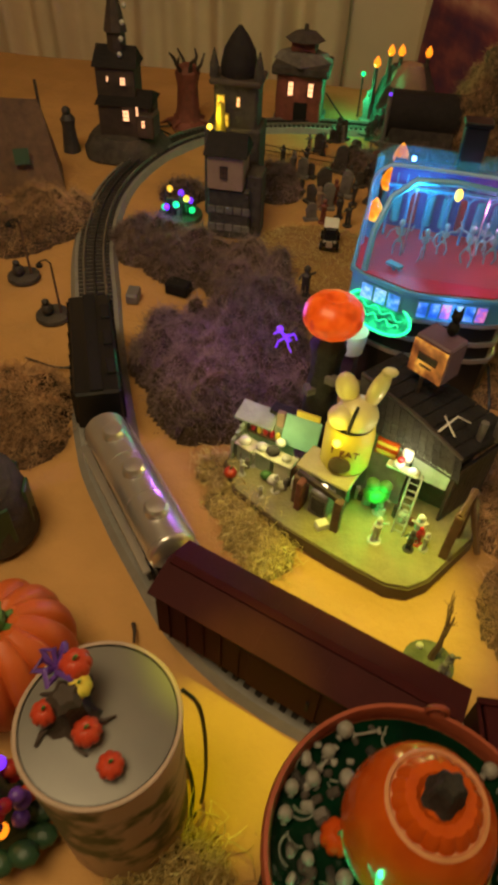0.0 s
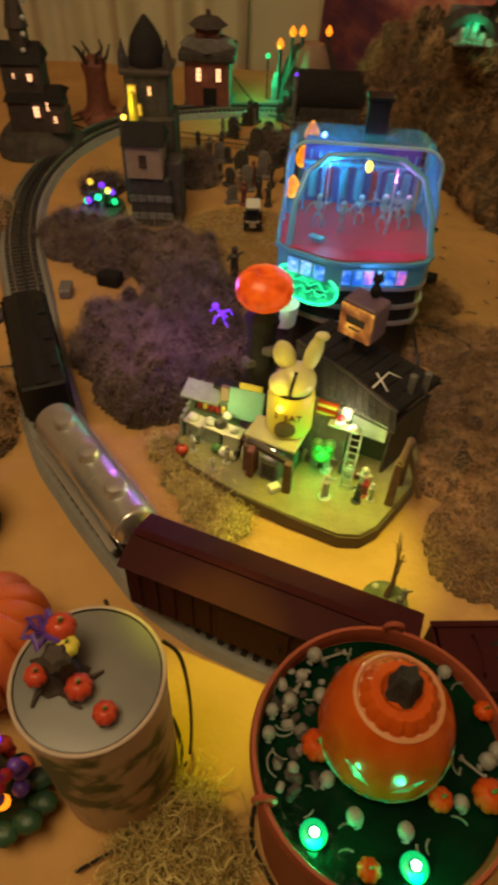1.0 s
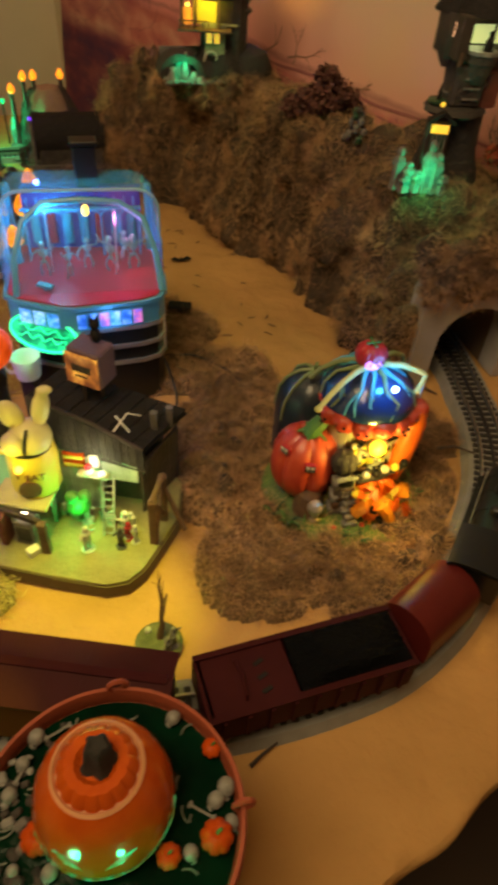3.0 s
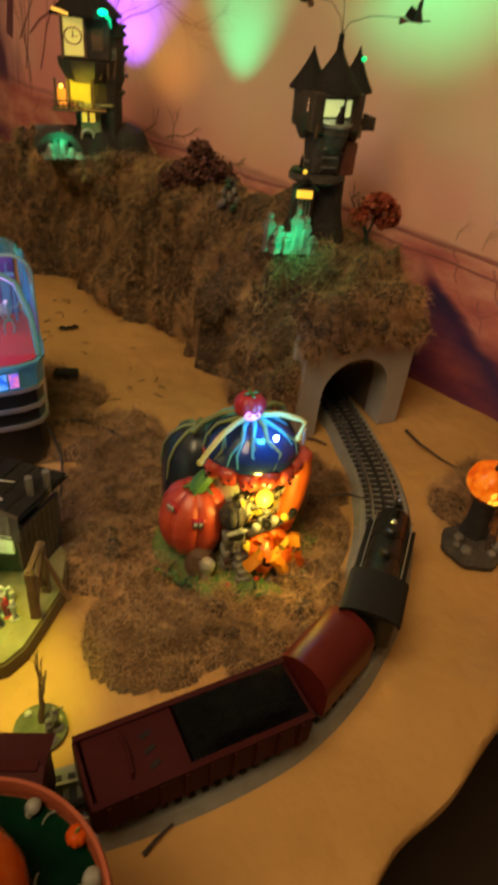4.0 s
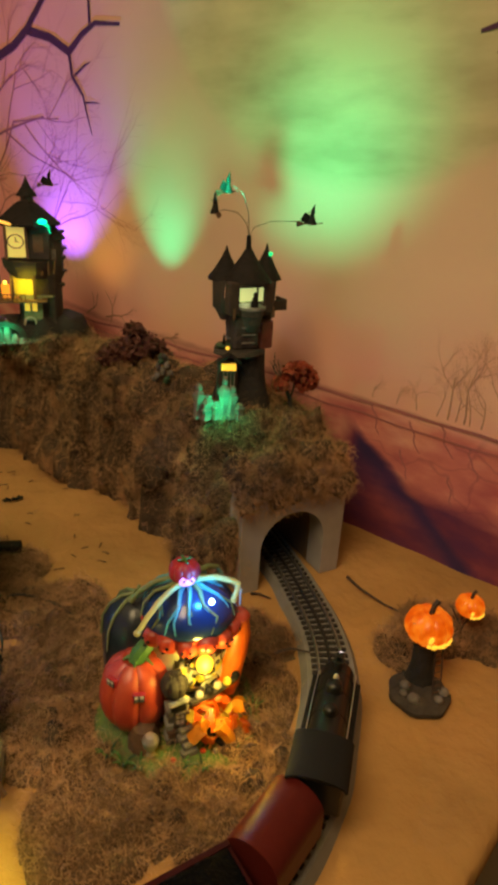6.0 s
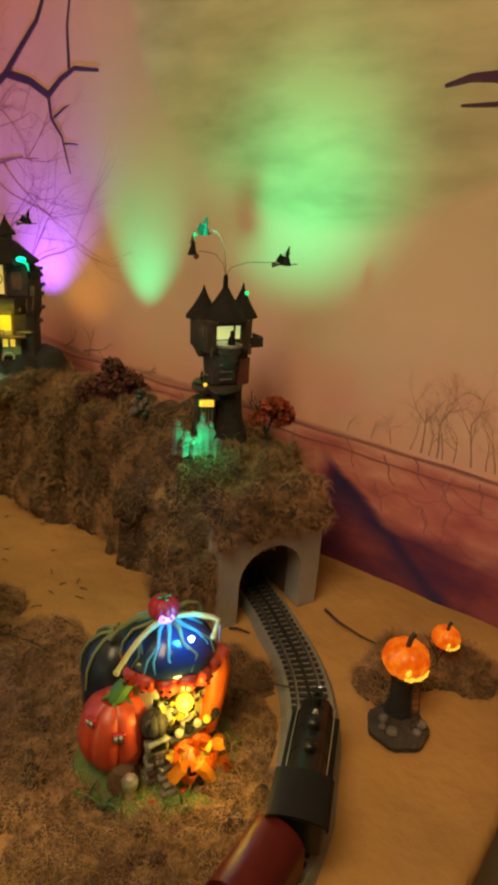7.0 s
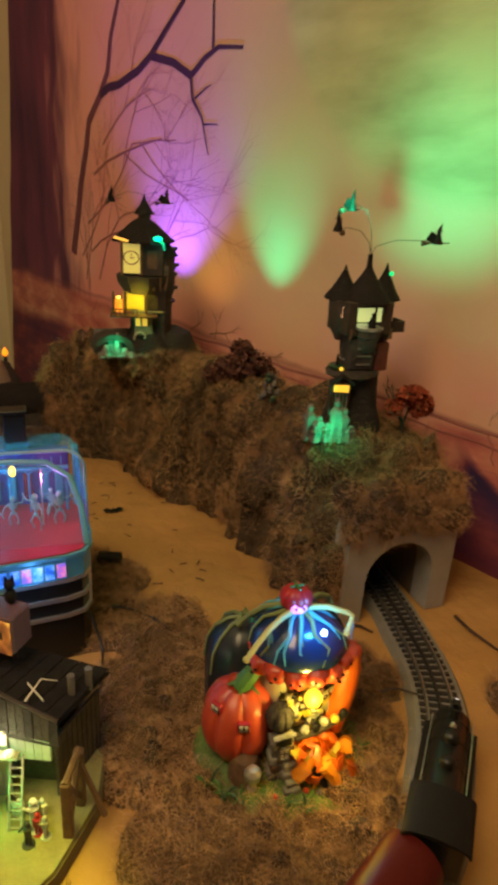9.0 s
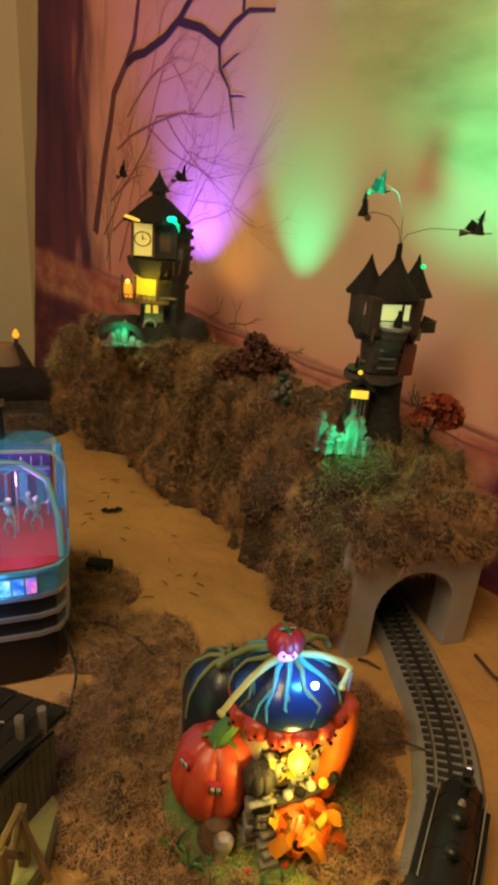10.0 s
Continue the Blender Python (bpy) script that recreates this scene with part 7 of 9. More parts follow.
part("grey_bay", box(B(), (-0.010, -0.026, 0.146), (0.048, 0.022, 0.062), rz=-6, bev=0.004), DARKST, castle, "grey stone bay below the parapet")
for z in (0.128, 0.144, 0.158):
    part("bay_sill", box(B(), (-0.008, -0.0385, z), (0.026, 0.004, 0.0035), rz=-6, bev=0.0008), GREYST, castle, "pale stone sill")
part("mossy_ledge", lathe(B(), [(0.040, 0.098), (0.048, 0.104), (0.044, 0.112), (0.030, 0.116)], 18, (-0.010, -0.004, 0), wave=wob), DARKST, castle, "dark overhanging ledge")
for k in range(4):
    part("timber", box(B(), (-0.040 + 0.026 * k, -0.0395, 0.186), (0.004, 0.004, 0.020)), BROWNW, castle, "brown timber")
part("red_bay", box(B(), (0.032, -0.016, 0.138), (0.030, 0.028, 0.055), rz=12, bev=0.003), REDW, castle, "dull red wooden bay")
up = part("upper_room", box(box(B(), (-0.003, 0.024, 0.212), (0.088, 0.030, 0.060), bev=0.003), (0.0, 0, 0.186), (0.084, 0.074, 0.012), bev=0.003), DARKW, castle, "dark timber upper room")
for sx in (-0.040, 0.028):
    part("timber_post", box(B(), (sx, -0.030, 0.214), (0.020, 0.020, 0.060), bev=0.002), DARKW, castle)
part("lit_back", box(B(), (-0.006, -0.0365, 0.2215), (0.046, 0.003, 0.027), bev=0.001), glow("lit_room_pale", (0.62, 0.70, 0.26), 0.75), castle, "pale lit window")
part("window_mullion", box(box(B(), (0.004, -0.0390, 0.2215), (0.003, 0.003, 0.028)), (-0.006, -0.0390, 0.2365), (0.050, 0.004, 0.004)), DARKW, castle)
part("window_figure", ball(lathe(B(), [(0.007, 0), (0.006, 0.012), (0.0035, 0.019), (0.002, 0.022)], 10, (-0.003, -0.044, 0.198)), (-0.003, -0.044, 0.222), 0.0035, (1, 1, 1.3), 8, 6), BLACKM, castle, "small dark figure in the window")
part("pulpit", lathe(B(), [(0.012, 0.150), (0.018, 0.160), (0.020, 0.172), (0.021, 0.178), (0.0235, 0.181), (0.023, 0.185), (0.0245, 0.194)], 14, (-0.002, -0.030, 0), wave=wob), DARKST, castle, "grey stone pulpit bay")
part("parapet", lathe(B(), [(0.022, 0.192), (0.0262, 0.1935), (0.0262, 0.1985), (0.022, 0.199)], 16, (-0.002, -0.030, 0), wave=wob), GREYBONE, castle, "pale curved parapet")
part("balcony", box(box(box(B(), (0.056, -0.004, 0.186), (0.040, 0.036, 0.004)), (0.074, -0.004, 0.196), (0.003, 0.036, 0.018)), (0.056, -0.021, 0.196), (0.036, 0.003, 0.016)), DARKW, castle, "dark wooden balcony")
for (x, y, z0, r, h) in ((-0.031, 0.018, 0.240, 0.033, 0.058), (-0.002, -0.010, 0.242, 0.044, 0.066), (0.046, 0.012, 0.240, 0.030, 0.062)):
    part("pointed_roof", lathe(B(), [(r, 0), (r * 0.96, 0.004), (r * 0.62, h * 0.35), (r * 0.30, h * 0.68), (r * 0.10, h * 0.93), (0.001, h * 1.08)], 10, (x, y, z0), wave=lambda a, z: 1 + 0.05 * math.sin(5 * a)), ROOFD, castle, "dark pointed shingle roof")
part("right_turret", lathe(B(), [(0.012, 0.15), (0.020, 0.17), (0.021, 0.24)], 10, (0.046, 0.012, 0)), DARKW, castle)
part("left_turret", lathe(B(), [(0.008, 0.165), (0.024, 0.195), (0.026, 0.242)], 8, (-0.034, 0.010, 0)), DARKW, castle)
window_on(castle, (-0.043, -0.0145, 0.222), 0.008, 0.022, G_WARM, DARKW, -20)
part("lookout", lathe(B(), [(0.016, 0), (0.018, 0.004), (0.002, 0.006)], 12, (-0.040, -0.008, 0.115)), DKGRN, castle, "mossy ledge")
part("finial", lathe(B(), [(0.003, 0), (0.0025, 0.012), (0.0005, 0.022)], 8, (-0.043, -0.010, 0.121)), BLACKM, castle)
part("turret_light", ball(B(), (0.036, -0.020, 0.292), 0.0042, u=8, v=6), G_GRN, castle, "green light on the turret")
dr = part("doorway", box(B(), (-0.046, -0.034, 0.058), (0.036, 0.020, 0.082), rz=-20, bev=0.002), DARKW, castle, "dark doorway frame")
# The lintel's emission replaces amber light falling on the top of the doorway.
part("door_arch", box(B(), (-0.0485, -0.0455, 0.086), (0.026, 0.003, 0.013), rz=-20), G_YEL, dr, "lintel glowing in place of amber light")
# Green light on the lower doorway is put into the leaf's colour.
part("door_leaf", box(B(), (-0.0485, -0.0450, 0.052), (0.022, 0.003, 0.052), rz=-20), DKGRN, dr, "dark door with green light put into its paint")
for k in range(4):
    part("door_bar", box(B(), (-0.0575 + 0.006 * k, -0.0445 - 0.0022 * k, 0.052), (0.0014, 0.003, 0.052), rz=-20), GREYBONE, dr, "pale door bar")
part("door_gable", box(box(B(), (-0.0575, -0.042, 0.103), (0.026, 0.014, 0.005), rz=-20, ry=-38), (-0.038, -0.048, 0.103), (0.026, 0.014, 0.005), rz=-20, ry=38), ROOFD, dr, "small dark gable")
part("porch_lamp", ball(B(), (-0.050, -0.040, 0.122), 0.0038, u=10, v=8), G_YEL, castle, "small amber porch lamp")
for k in range(5):
    part("step", box(B(), (-0.052 - 0.004 * k, -0.052 - 0.005 * k, 0.026 - 0.0065 * k), (0.030, 0.009, 0.008), rz=-25, bev=0.001), GREYST, castle)
for k in range(7):
    part("fence_picket", box(B(), (-0.100 + 0.010 * k, -0.058 - 0.003 * k, 0.010 + 0.004 * (k % 2)), (0.003, 0.003, 0.028)), GREYST, castle, "pale picket")
for (x, y, h) in ((0.906, 1.100, 0.058), (0.920, 1.092, 0.040), (0.944, 1.082, 0.072), (0.956, 1.078, 0.056), (0.932, 1.084, 0.030), (0.968, 1.072, 0.026), (0.914, 1.086, 0.024)):
    single("ghost_figurine", lathe(B(), [(0.0105, 0), (0.0075, h * 0.2), (0.0060, h * 0.45), (0.0085, h * 0.62), (0.0060, h * 0.74), (0.0030, h * 0.79), (0.0050, h * 0.88), (0.0035, h * 0.96), (0.0008, h)], 14, wave=lambda a, z: 1 + 0.28 * math.sin(2 * a + 70 * z) + 0.12 * math.sin(5 * a)), GREYST, (x, y, 0.272), "small pale ghost figurine at the castle foot", "figurine", "castle ghosts")
lamp("POINT", "castle_green_lamp", (0.924, 1.058, 0.300), (0.0, 1.0, 0.36), 0.18, 0.003)
lamp("POINT", "castle_room_lamp", (0.996, 1.128, 0.462), (0.8, 0.9, 0.4), 0.02, 0.004)
part("mast", cyl(B(), (-0.004, -0.012, 0.300), (-0.004, -0.012, 0.325), 0.005, 0.004, 8), BLACKM, castle, "black mast")


def witch(place, rz, tilt=0.0):
    w = thing("flying_witch", place, "tiny black witch riding a broom on a thin wire", "ornament", "flying witches", rz)
    part("body", ball(cyl(B(), (0, 0, 0.002), (0, 0, 0.016), 0.008, 0.003, 10), (0, 0, 0.0185), 0.0035, u=8, v=6), BLACKM, w)
    part("hat", cyl(cyl(B(), (0, 0, 0.0205), (0, 0, 0.0212), 0.006, n=10), (0, 0, 0.0212), (0.003, 0, 0.033), 0.0035, 0.0003, 8), BLACKM, w)
    part("cape", box(B(), (-0.009, 0, 0.011), (0.014, 0.002, 0.014), ry=30), BLACKM, w)
    part("broom", cyl(cyl(B(), (-0.012, 0, 0.003), (0.018, 0, 0.005), 0.0009, n=6), (-0.024, 0, 0.002), (-0.012, 0, 0.003), 0.0045, 0.0012, 8), BROWNW, w, "brown broom")
    return w


castle.matrix_basis = T((1.005, 1.145, ZC)) @ Matrix.Diagonal((0.93, 0.93, 0.86, 1))
CT = castle.matrix_basis.translation.copy()
tip = (-0.004, -0.012, 0.324)
for (dx, dy, dz, turn) in ((-0.066, 0.0, 0.040, 80), (-0.036, 0.015, 0.074, 20), (0.092, -0.05, 0.028, -20)):
    e = (tip[0] + dx, tip[1] + dy, tip[2] + dz)
    mid = (tip[0] + dx * 0.35, tip[1] + dy * 0.4, tip[2] + dz * 1.0)
    part("wire", tube(B(), [tip, (tip[0] + dx * 0.10, tip[1], tip[2] + dz * 0.55), mid, (tip[0] + dx * 0.75, tip[1] + dy, tip[2] + dz * 1.12), e], 0.0006, 5), WIRE, castle, "thin bent wire")
    witch(CT + Vector((e[0] * 0.93, e[1] * 0.93, e[2] * 0.86)) - Vector((0, 0, 0.004)), turn)

# ---- clock tower on the hill ----
ZT = 0.285
clock = thing("clock_tower", (0.762, 1.650, ZT), "tall crooked dark clock tower with a lit clock and balcony", "clock tower")
rough = lambda a, z: 1 + 0.06 * math.sin(5 * a + 50 * z) + 0.05 * math.sin(9 * a - 80 * z)
part("rock_base", lathe(B(), [(0.062, -0.05), (0.068, -0.02), (0.060, 0.01), (0.048, 0.04), (0.036, 0.060)], 26, wave=rough), BASALT, clock, "craggy dark base")
part("side_rock", lathe(B(), [(0.040, -0.05), (0.050, -0.02), (0.048, 0.02), (0.036, 0.050), (0.010, 0.066)], 24, (0.058, -0.004, 0.0), wave=rough), BASALT, clock, "dark rounded boulder")
# cave to the side of the foot, lit green inside
bm = B()
outer, inner = ([(-0.078 + r * math.cos(t), 0.010 + r * 1.1 * math.sin(t)) for t in np.linspace(math.pi, 0, 13)] for r in (0.044, 0.030))
loops = [[bm.verts.new((x, y, z + 0.003 * math.sin(40 * x))) for x, z in line] for y in (-0.058, -0.004) for line in (outer, inner)]
o0, i0, o1, i1 = loops
for k in range(12):
    bm.faces.new((o0[k], o0[k + 1], i0[k + 1], i0[k]))
    bm.faces.new((o0[k], o1[k], o1[k + 1], o0[k + 1]))
    bm.faces.new((i0[k], i0[k + 1], i1[k + 1], i1[k]))
part("cave_arch", bm, DARKST, clock, "dark rocky cave arch")
part("cave_back", box(B(), (-0.078, -0.006, 0.026), (0.074, 0.006, 0.070), bev=0.002), GREYST, clock, "pale back of the cave")
for (x, y, z, h) in ((-0.098, -0.062, 0.004, 0.030), (-0.086, -0.046, 0.004, 0.044), (-0.072, -0.050, 0.002, 0.060), (-0.058, -0.060, 0.0, 0.024), (-0.106, -0.050, 0.004, 0.018), (-0.046, -0.066, 0.0, 0.014)):
    part("ghost_stone", lathe(B(), [(0.010, 0), (0.009, h * 0.3), (0.0065, h * 0.7), (0.0055, h * 0.85), (0.0015, h)], 10, (x, y, z), wave=rough), GREYBONE, clock, "pale ghost-shaped stone")
for k in range(9):
    part("foot_rock", box(B(), (-0.108 + 0.012 * k, -0.074 + 0.003 * (k % 3), 0.002), (0.013, 0.011, 0.010), rz=31 * k, bev=0.003), GREYST, clock, "pale rubble stone")
# lower storey with a stone arch and mullioned windows
part("lower_storey", box(B(), (0.004, 0.0, 0.058), (0.074, 0.064, 0.110), rz=-14, bev=0.003), DARKST, clock, "dark stone lower storey")
STONEP = mat("pale_mossy_stone", (0.36, 0.34, 0.20), 0.8, scale=60, colour2=(0.16, 0.16, 0.09), bump=0.5, bscale=150)
wall = part("stone_front", box(B(), (-0.014, -0.0350, 0.062), (0.038, 0.006, 0.100), rz=-14, bev=0.001), STONEP, clock, "pale stone front")
bm = B()
tube(bm, [(-0.033, -0.0350, 0.012), (-0.033, -0.0352, 0.042)] + [(-0.022 - 0.011 * math.cos(t), -0.0378, 0.046 + 0.012 * math.sin(t)) for t in np.linspace(0, math.pi, 9)] + [(-0.011, -0.0402, 0.042), (-0.011, -0.0405, 0.012)], 0.0026, 6)
part("door_arch", bm, CREAM, wall, "cream round door arch")
part("door", box(B(), (-0.022, -0.0385, 0.031), (0.018, 0.003, 0.038), rz=-14, bev=0.001), BLACKM, wall, "black doorway")
for x in (-0.026, -0.012):
    window_on(clock, (x, -0.0405 + 0.25 * (-0.019 - x), 0.088), 0.010, 0.024, G_YEL, CREAM, -14, 2)
part("string_course", box(B(), (-0.006, -0.0345, 0.112), (0.066, 0.010, 0.005), rz=-14, bev=0.001), STONEP, clock, "pale stone course")
# balcony storey, open and lit
part("balcony", box(B(), (-0.034, -0.040, 0.104), (0.098, 0.036, 0.005), rz=-14, bev=0.001), BROWNW, clock, "wooden balcony floor")
for k in range(7):
    part("baluster", box(B(), (-0.082 + 0.0085 * k, -0.0435 - 0.0021 * k, 0.114), (0.002, 0.002, 0.018), rz=-14), BROWNW, clock)
part("handrail", tube(B(), [(-0.084, -0.043, 0.1235), (-0.030, -0.0565, 0.1235)], 0.0016, 6), BROWNW, clock, "brown handrail")
part("balcony_core", box(B(), (0.014, 0.004, 0.140), (0.052, 0.056, 0.062), rz=-14, bev=0.002), DARKW, clock, "dark timber core")
part("lit_room", box(B(), (-0.030, -0.012, 0.136), (0.044, 0.006, 0.052), rz=-14), YELLOW, clock, "yellow room wall lit by a lamp")
for (x, y) in ((-0.076, -0.034), (-0.052, -0.040), (-0.010, -0.044)):
    part("balcony_post", box(B(), (x, y, 0.137), (0.0045, 0.0045, 0.062), bev=0.0006), BROWNW, clock, "brown balcony post")
part("lit_door", box(B(), (-0.064, -0.022, 0.127), (0.016, 0.003, 0.034), rz=-14), glow("amber_doorway", (1.0, 0.36, 0.03), 0.7), clock, "amber-lit doorway")
part("balcony_lamp", ball(B(), (-0.066, -0.036, 0.152), 0.0042, u=10, v=8), G_YEL2, clock, "small bright yellow lamp")
# dark jettied storey with the clock
part("jetty", lathe(B(), [(0.040, 0.158), (0.046, 0.168), (0.055, 0.186), (0.058, 0.206)], 8, (-0.006, 0.0, 0)), DARKW, clock, "dark flared timber jetty")
part("clock_storey", box(B(), (-0.006, 0.0, 0.254), (0.086, 0.078, 0.094), rz=-14, bev=0.003), DARKW, clock, "dark timber clock storey")
cl = part("clock_panel", box(B(), (-0.0375, -0.0335, 0.254), (0.036, 0.005, 0.080), rz=-14, bev=0.001), glow("lit_clock_panel", (0.78, 0.62, 0.14), 0.55), clock, "glowing yellow clock panel")
part("clock_rim", tube(B(), [(-0.0385 + 0.0145 * math.cos(t), -0.0366 - 0.0036 * math.cos(t), 0.254 + 0.0165 * math.sin(t)) for t in np.linspace(0, 2 * math.pi, 25)], 0.0013, 5), BROWNW, cl, "brown clock rim")
part("clock_hand", box(box(B(), (-0.0385, -0.0372, 0.2585), (0.0016, 0.001, 0.012)), (-0.0355, -0.0378, 0.254), (0.009, 0.001, 0.0015)), BLACKM, cl)
for x, dy in ((-0.0570, 0.0), (-0.0185, -0.0095)):
    part("corner_timber", box(B(), (x, -0.0325 + dy, 0.254), (0.005, 0.007, 0.090), rz=-14), BROWNW, clock, "brown corner timber")
part("shutter_panel", box(B(), (0.004, -0.0425, 0.250), (0.020, 0.003, 0.046), rz=-14, bev=0.001), BROWNW, clock, "brown shuttered window")
for k in range(4):
    part("wall_timber", box(B(), (-0.004 + 0.012 * k, -0.0425 - 0.003 * k, 0.184 + 0.002 * k), (0.003, 0.004, 0.034), ry=6 * (k % 2)), BROWNW, clock, "brown wall timber")
# side turret with its own roof and jutting shelves
part("turret", lathe(B(), [(0.014, 0.05), (0.018, 0.07), (0.018, 0.15), (0.024, 0.165), (0.024, 0.262)], 8, (0.034, -0.016, 0)), DARKW, clock, "dark side turret")
part("turret_roof", lathe(B(), [(0.031, 0.258), (0.028, 0.264), (0.015, 0.284), (0.001, 0.306)], 8, (0.034, -0.016, 0)), ROOFD, clock, "pointed turret roof")
for (x, z, w) in ((0.055, 0.278, 0.014), (0.057, 0.236, 0.016), (0.056, 0.212, 0.012), (0.054, 0.176, 0.018), (0.050, 0.140, 0.014)):
    sh = part("ledge", box(B(), (x, -0.020, z), (w, 0.024, 0.006), rz=-10, ry=5, bev=0.001), DARKW, clock, "dark jutting ledge")
    part("bracket", box(B(), (x - 0.002, -0.020, z - 0.010), (0.004, 0.010, 0.016), ry=25), DARKW, sh)
window_on(clock, (0.033, -0.0405, 0.222), 0.010, 0.026, GREYST, BROWNW, -6, 1)
# sweeping roof with a capped spire
part("roof", lathe(B(), [(0.062, 0.290), (0.063, 0.296), (0.050, 0.310), (0.036, 0.326), (0.024, 0.340), (0.014, 0.348)], 8, (-0.006, 0.0, 0), wave=lambda a, z: 1 + 0.05 * math.cos(4 * a)), ROOFD, clock, "steep sweeping dark roof")
part("spire_drum", lathe(B(), [(0.013, 0.344), (0.013, 0.362)], 8, (-0.004, 0.0, 0)), DARKW, clock, "small dark lantern drum")
part("spire_cap", lathe(B(), [(0.021, 0.360), (0.019, 0.366), (0.010, 0.382), (0.004, 0.396), (0.0008, 0.408)], 8, (-0.004, 0.0, 0)), ROOFD, clock, "pointed spire cap")
# Amber light on this eave board is put in as emission.
part("lit_eave", box(B(), (-0.058, -0.036, 0.300), (0.030, 0.016, 0.005), rz=-14, ry=18, bev=0.001), glow("lit_eave", (1.0, 0.55, 0.08), 1.0), clock, "eave glowing in place of amber light")
part("eave_light", ball(B(), (0.012, -0.058, 0.305), 0.0075, (1.3, 0.7, 0.9), 10, 8), glow("teal_bulb", (0.0, 0.85, 0.40), 2.2), clock, "teal glowing ghost light")
part("ghost_tail", tube(B(), [(0.014, -0.058, 0.303), (0.024, -0.056, 0.292), (0.027, -0.054, 0.276)], 0.0045, 7, 0.0015), glow("teal_glow", (0.0, 0.50, 0.24), 1.2), clock, "teal ghost tail")
for (dx, dz, rz) in ((-0.072, 0.385, 60), (0.040, 0.385, -30)):
    witch(Vector((0.756, 1.650, ZT)) + Vector((dx * 1.02, -0.01, dz * 0.80)), rz)
    part("wire", tube(B(), [(-0.005, 0, 0.408), (dx * 0.5, -0.005, dz + 0.03), (dx, -0.01, dz + 0.012)], 0.0005, 5), WIRE, clock, "thin bent wire")
clock.matrix_basis = T((0.756, 1.650, ZT)) @ Matrix.Diagonal((1.02, 1.0, 0.80, 1))
lamp("POINT", "tower_green_lamp", (0.678, 1.575, 0.318), (0.0, 1.0, 0.36), 0.075, 0.004)
lamp("POINT", "tower_yellow_lamp", (0.728, 1.600, 0.402), (1.0, 0.85, 0.05), 0.09, 0.004)
lamp("POINT", "tower_teal_lamp", (0.770, 1.578, 0.525), (0.02, 1.0, 0.55), 0.02, 0.004)

rg = random.Random(77)
statue = thing("rubble_ornament", (0.915, 1.290, 0.268), "little heap of pale and mossy stones on the hill", "ornament")
for k in range(16):
    t = k / 15
    a, r = 2.4 * k, 0.017 * (1 - 0.75 * t)
    part("stone", box(B(), (r * math.cos(a), r * math.sin(a), 0.004 + 0.050 * t), (rg.uniform(0.010, 0.016) * (1 - 0.4 * t), rg.uniform(0.009, 0.014), rg.uniform(0.009, 0.014)), rz=rg.uniform(0, 180), rx=rg.uniform(-25, 25), bev=0.003), rg.choice((GREYST, DARKST, GREYBONE, DKGRN)), statue)


def leafy_tree(place, h, label, rz=0.0, seed=3, leaves=900, crown=None, leaf=MAPLE):
    t = thing("tree", place, label, "tree", "", rz)
    bare_tree(t, (0, 0, 0), h * 1.25, DARKW, seed, 0.6)
    rg = np.random.default_rng(seed)
    verts, faces = [], []
    for k in range(leaves):
        ci = crown[rg.integers(len(crown))]
        d = rg.normal(size=3)
        d /= np.linalg.norm(d)
        p = np.array(ci[:3]) + d * ci[3] * rg.uniform(0.5, 1.0) * np.array((1, 1, 0.75))
        a, b2 = rg.normal(size=3), rg.normal(size=3)
        a /= np.linalg.norm(a)
        b2 = np.cross(a, b2)
        b2 /= np.linalg.norm(b2)
        s = rg.uniform(0.003, 0.0062)
        n = len(verts)
        verts += [tuple(p - a * s), tuple(p + b2 * s * 0.7), tuple(p + a * s), tuple(p - b2 * s * 0.7)]
        faces.append((n, n + 1, n + 2, n + 3))
    me = bpy.data.meshes.new("crown")
    me.from_pydata(verts, [], faces)
    me.materials.append(leaf)
    ob = new("crown", me)
    ob.parent = t
    tagged(ob, "many small rust-red leaves")
    return t


leafy_tree((1.078, 1.088, 0.262), 0.085, "small rust-red tree beside the castle", seed=3, leaves=1900, crown=[(0.0, 0, 0.074, 0.022), (0.022, -0.004, 0.066, 0.022), (-0.026, 0, 0.056, 0.017), (0.034, 0.0, 0.052, 0.016), (0.006, -0.006, 0.082, 0.018), (0.016, -0.008, 0.050, 0.014)])
leafy_tree((0.905, 1.400, 0.252), 0.08, "dull red-brown bush tree on the hill", seed=8, leaves=2600, crown=[(0.0, 0, 0.066, 0.040), (0.030, 0.01, 0.050, 0.034), (-0.030, 0, 0.055, 0.034), (-0.058, 0.01, 0.040, 0.028), (0.052, 0.012, 0.030, 0.026), (-0.010, 0, 0.092, 0.024)], leaf=mat("dull_brown_leaf", (0.14, 0.05, 0.035), 0.8, scale=40, island=0.3, bump=0))

# ---- pumpkin house ----
ph = thing("pumpkin_house", (0.738, 0.768, 0), "lit ceramic pumpkin house with a blue roof and red fruit", "house")
part("base", lathe(B(), [(0.106, 0), (0.105, 0.008), (0.094, 0.014), (0.0, 0.016)], 40, (0.006, -0.004, 0), wave=lambda a, z: 1 + 0.04 * math.sin(5 * a)), mat("painted_grass", (0.13, 0.22, 0.035), 0.7, scale=60, colour2=(0.06, 0.075, 0.02), bump=0.8, bscale=150), ph, "green grassy base")
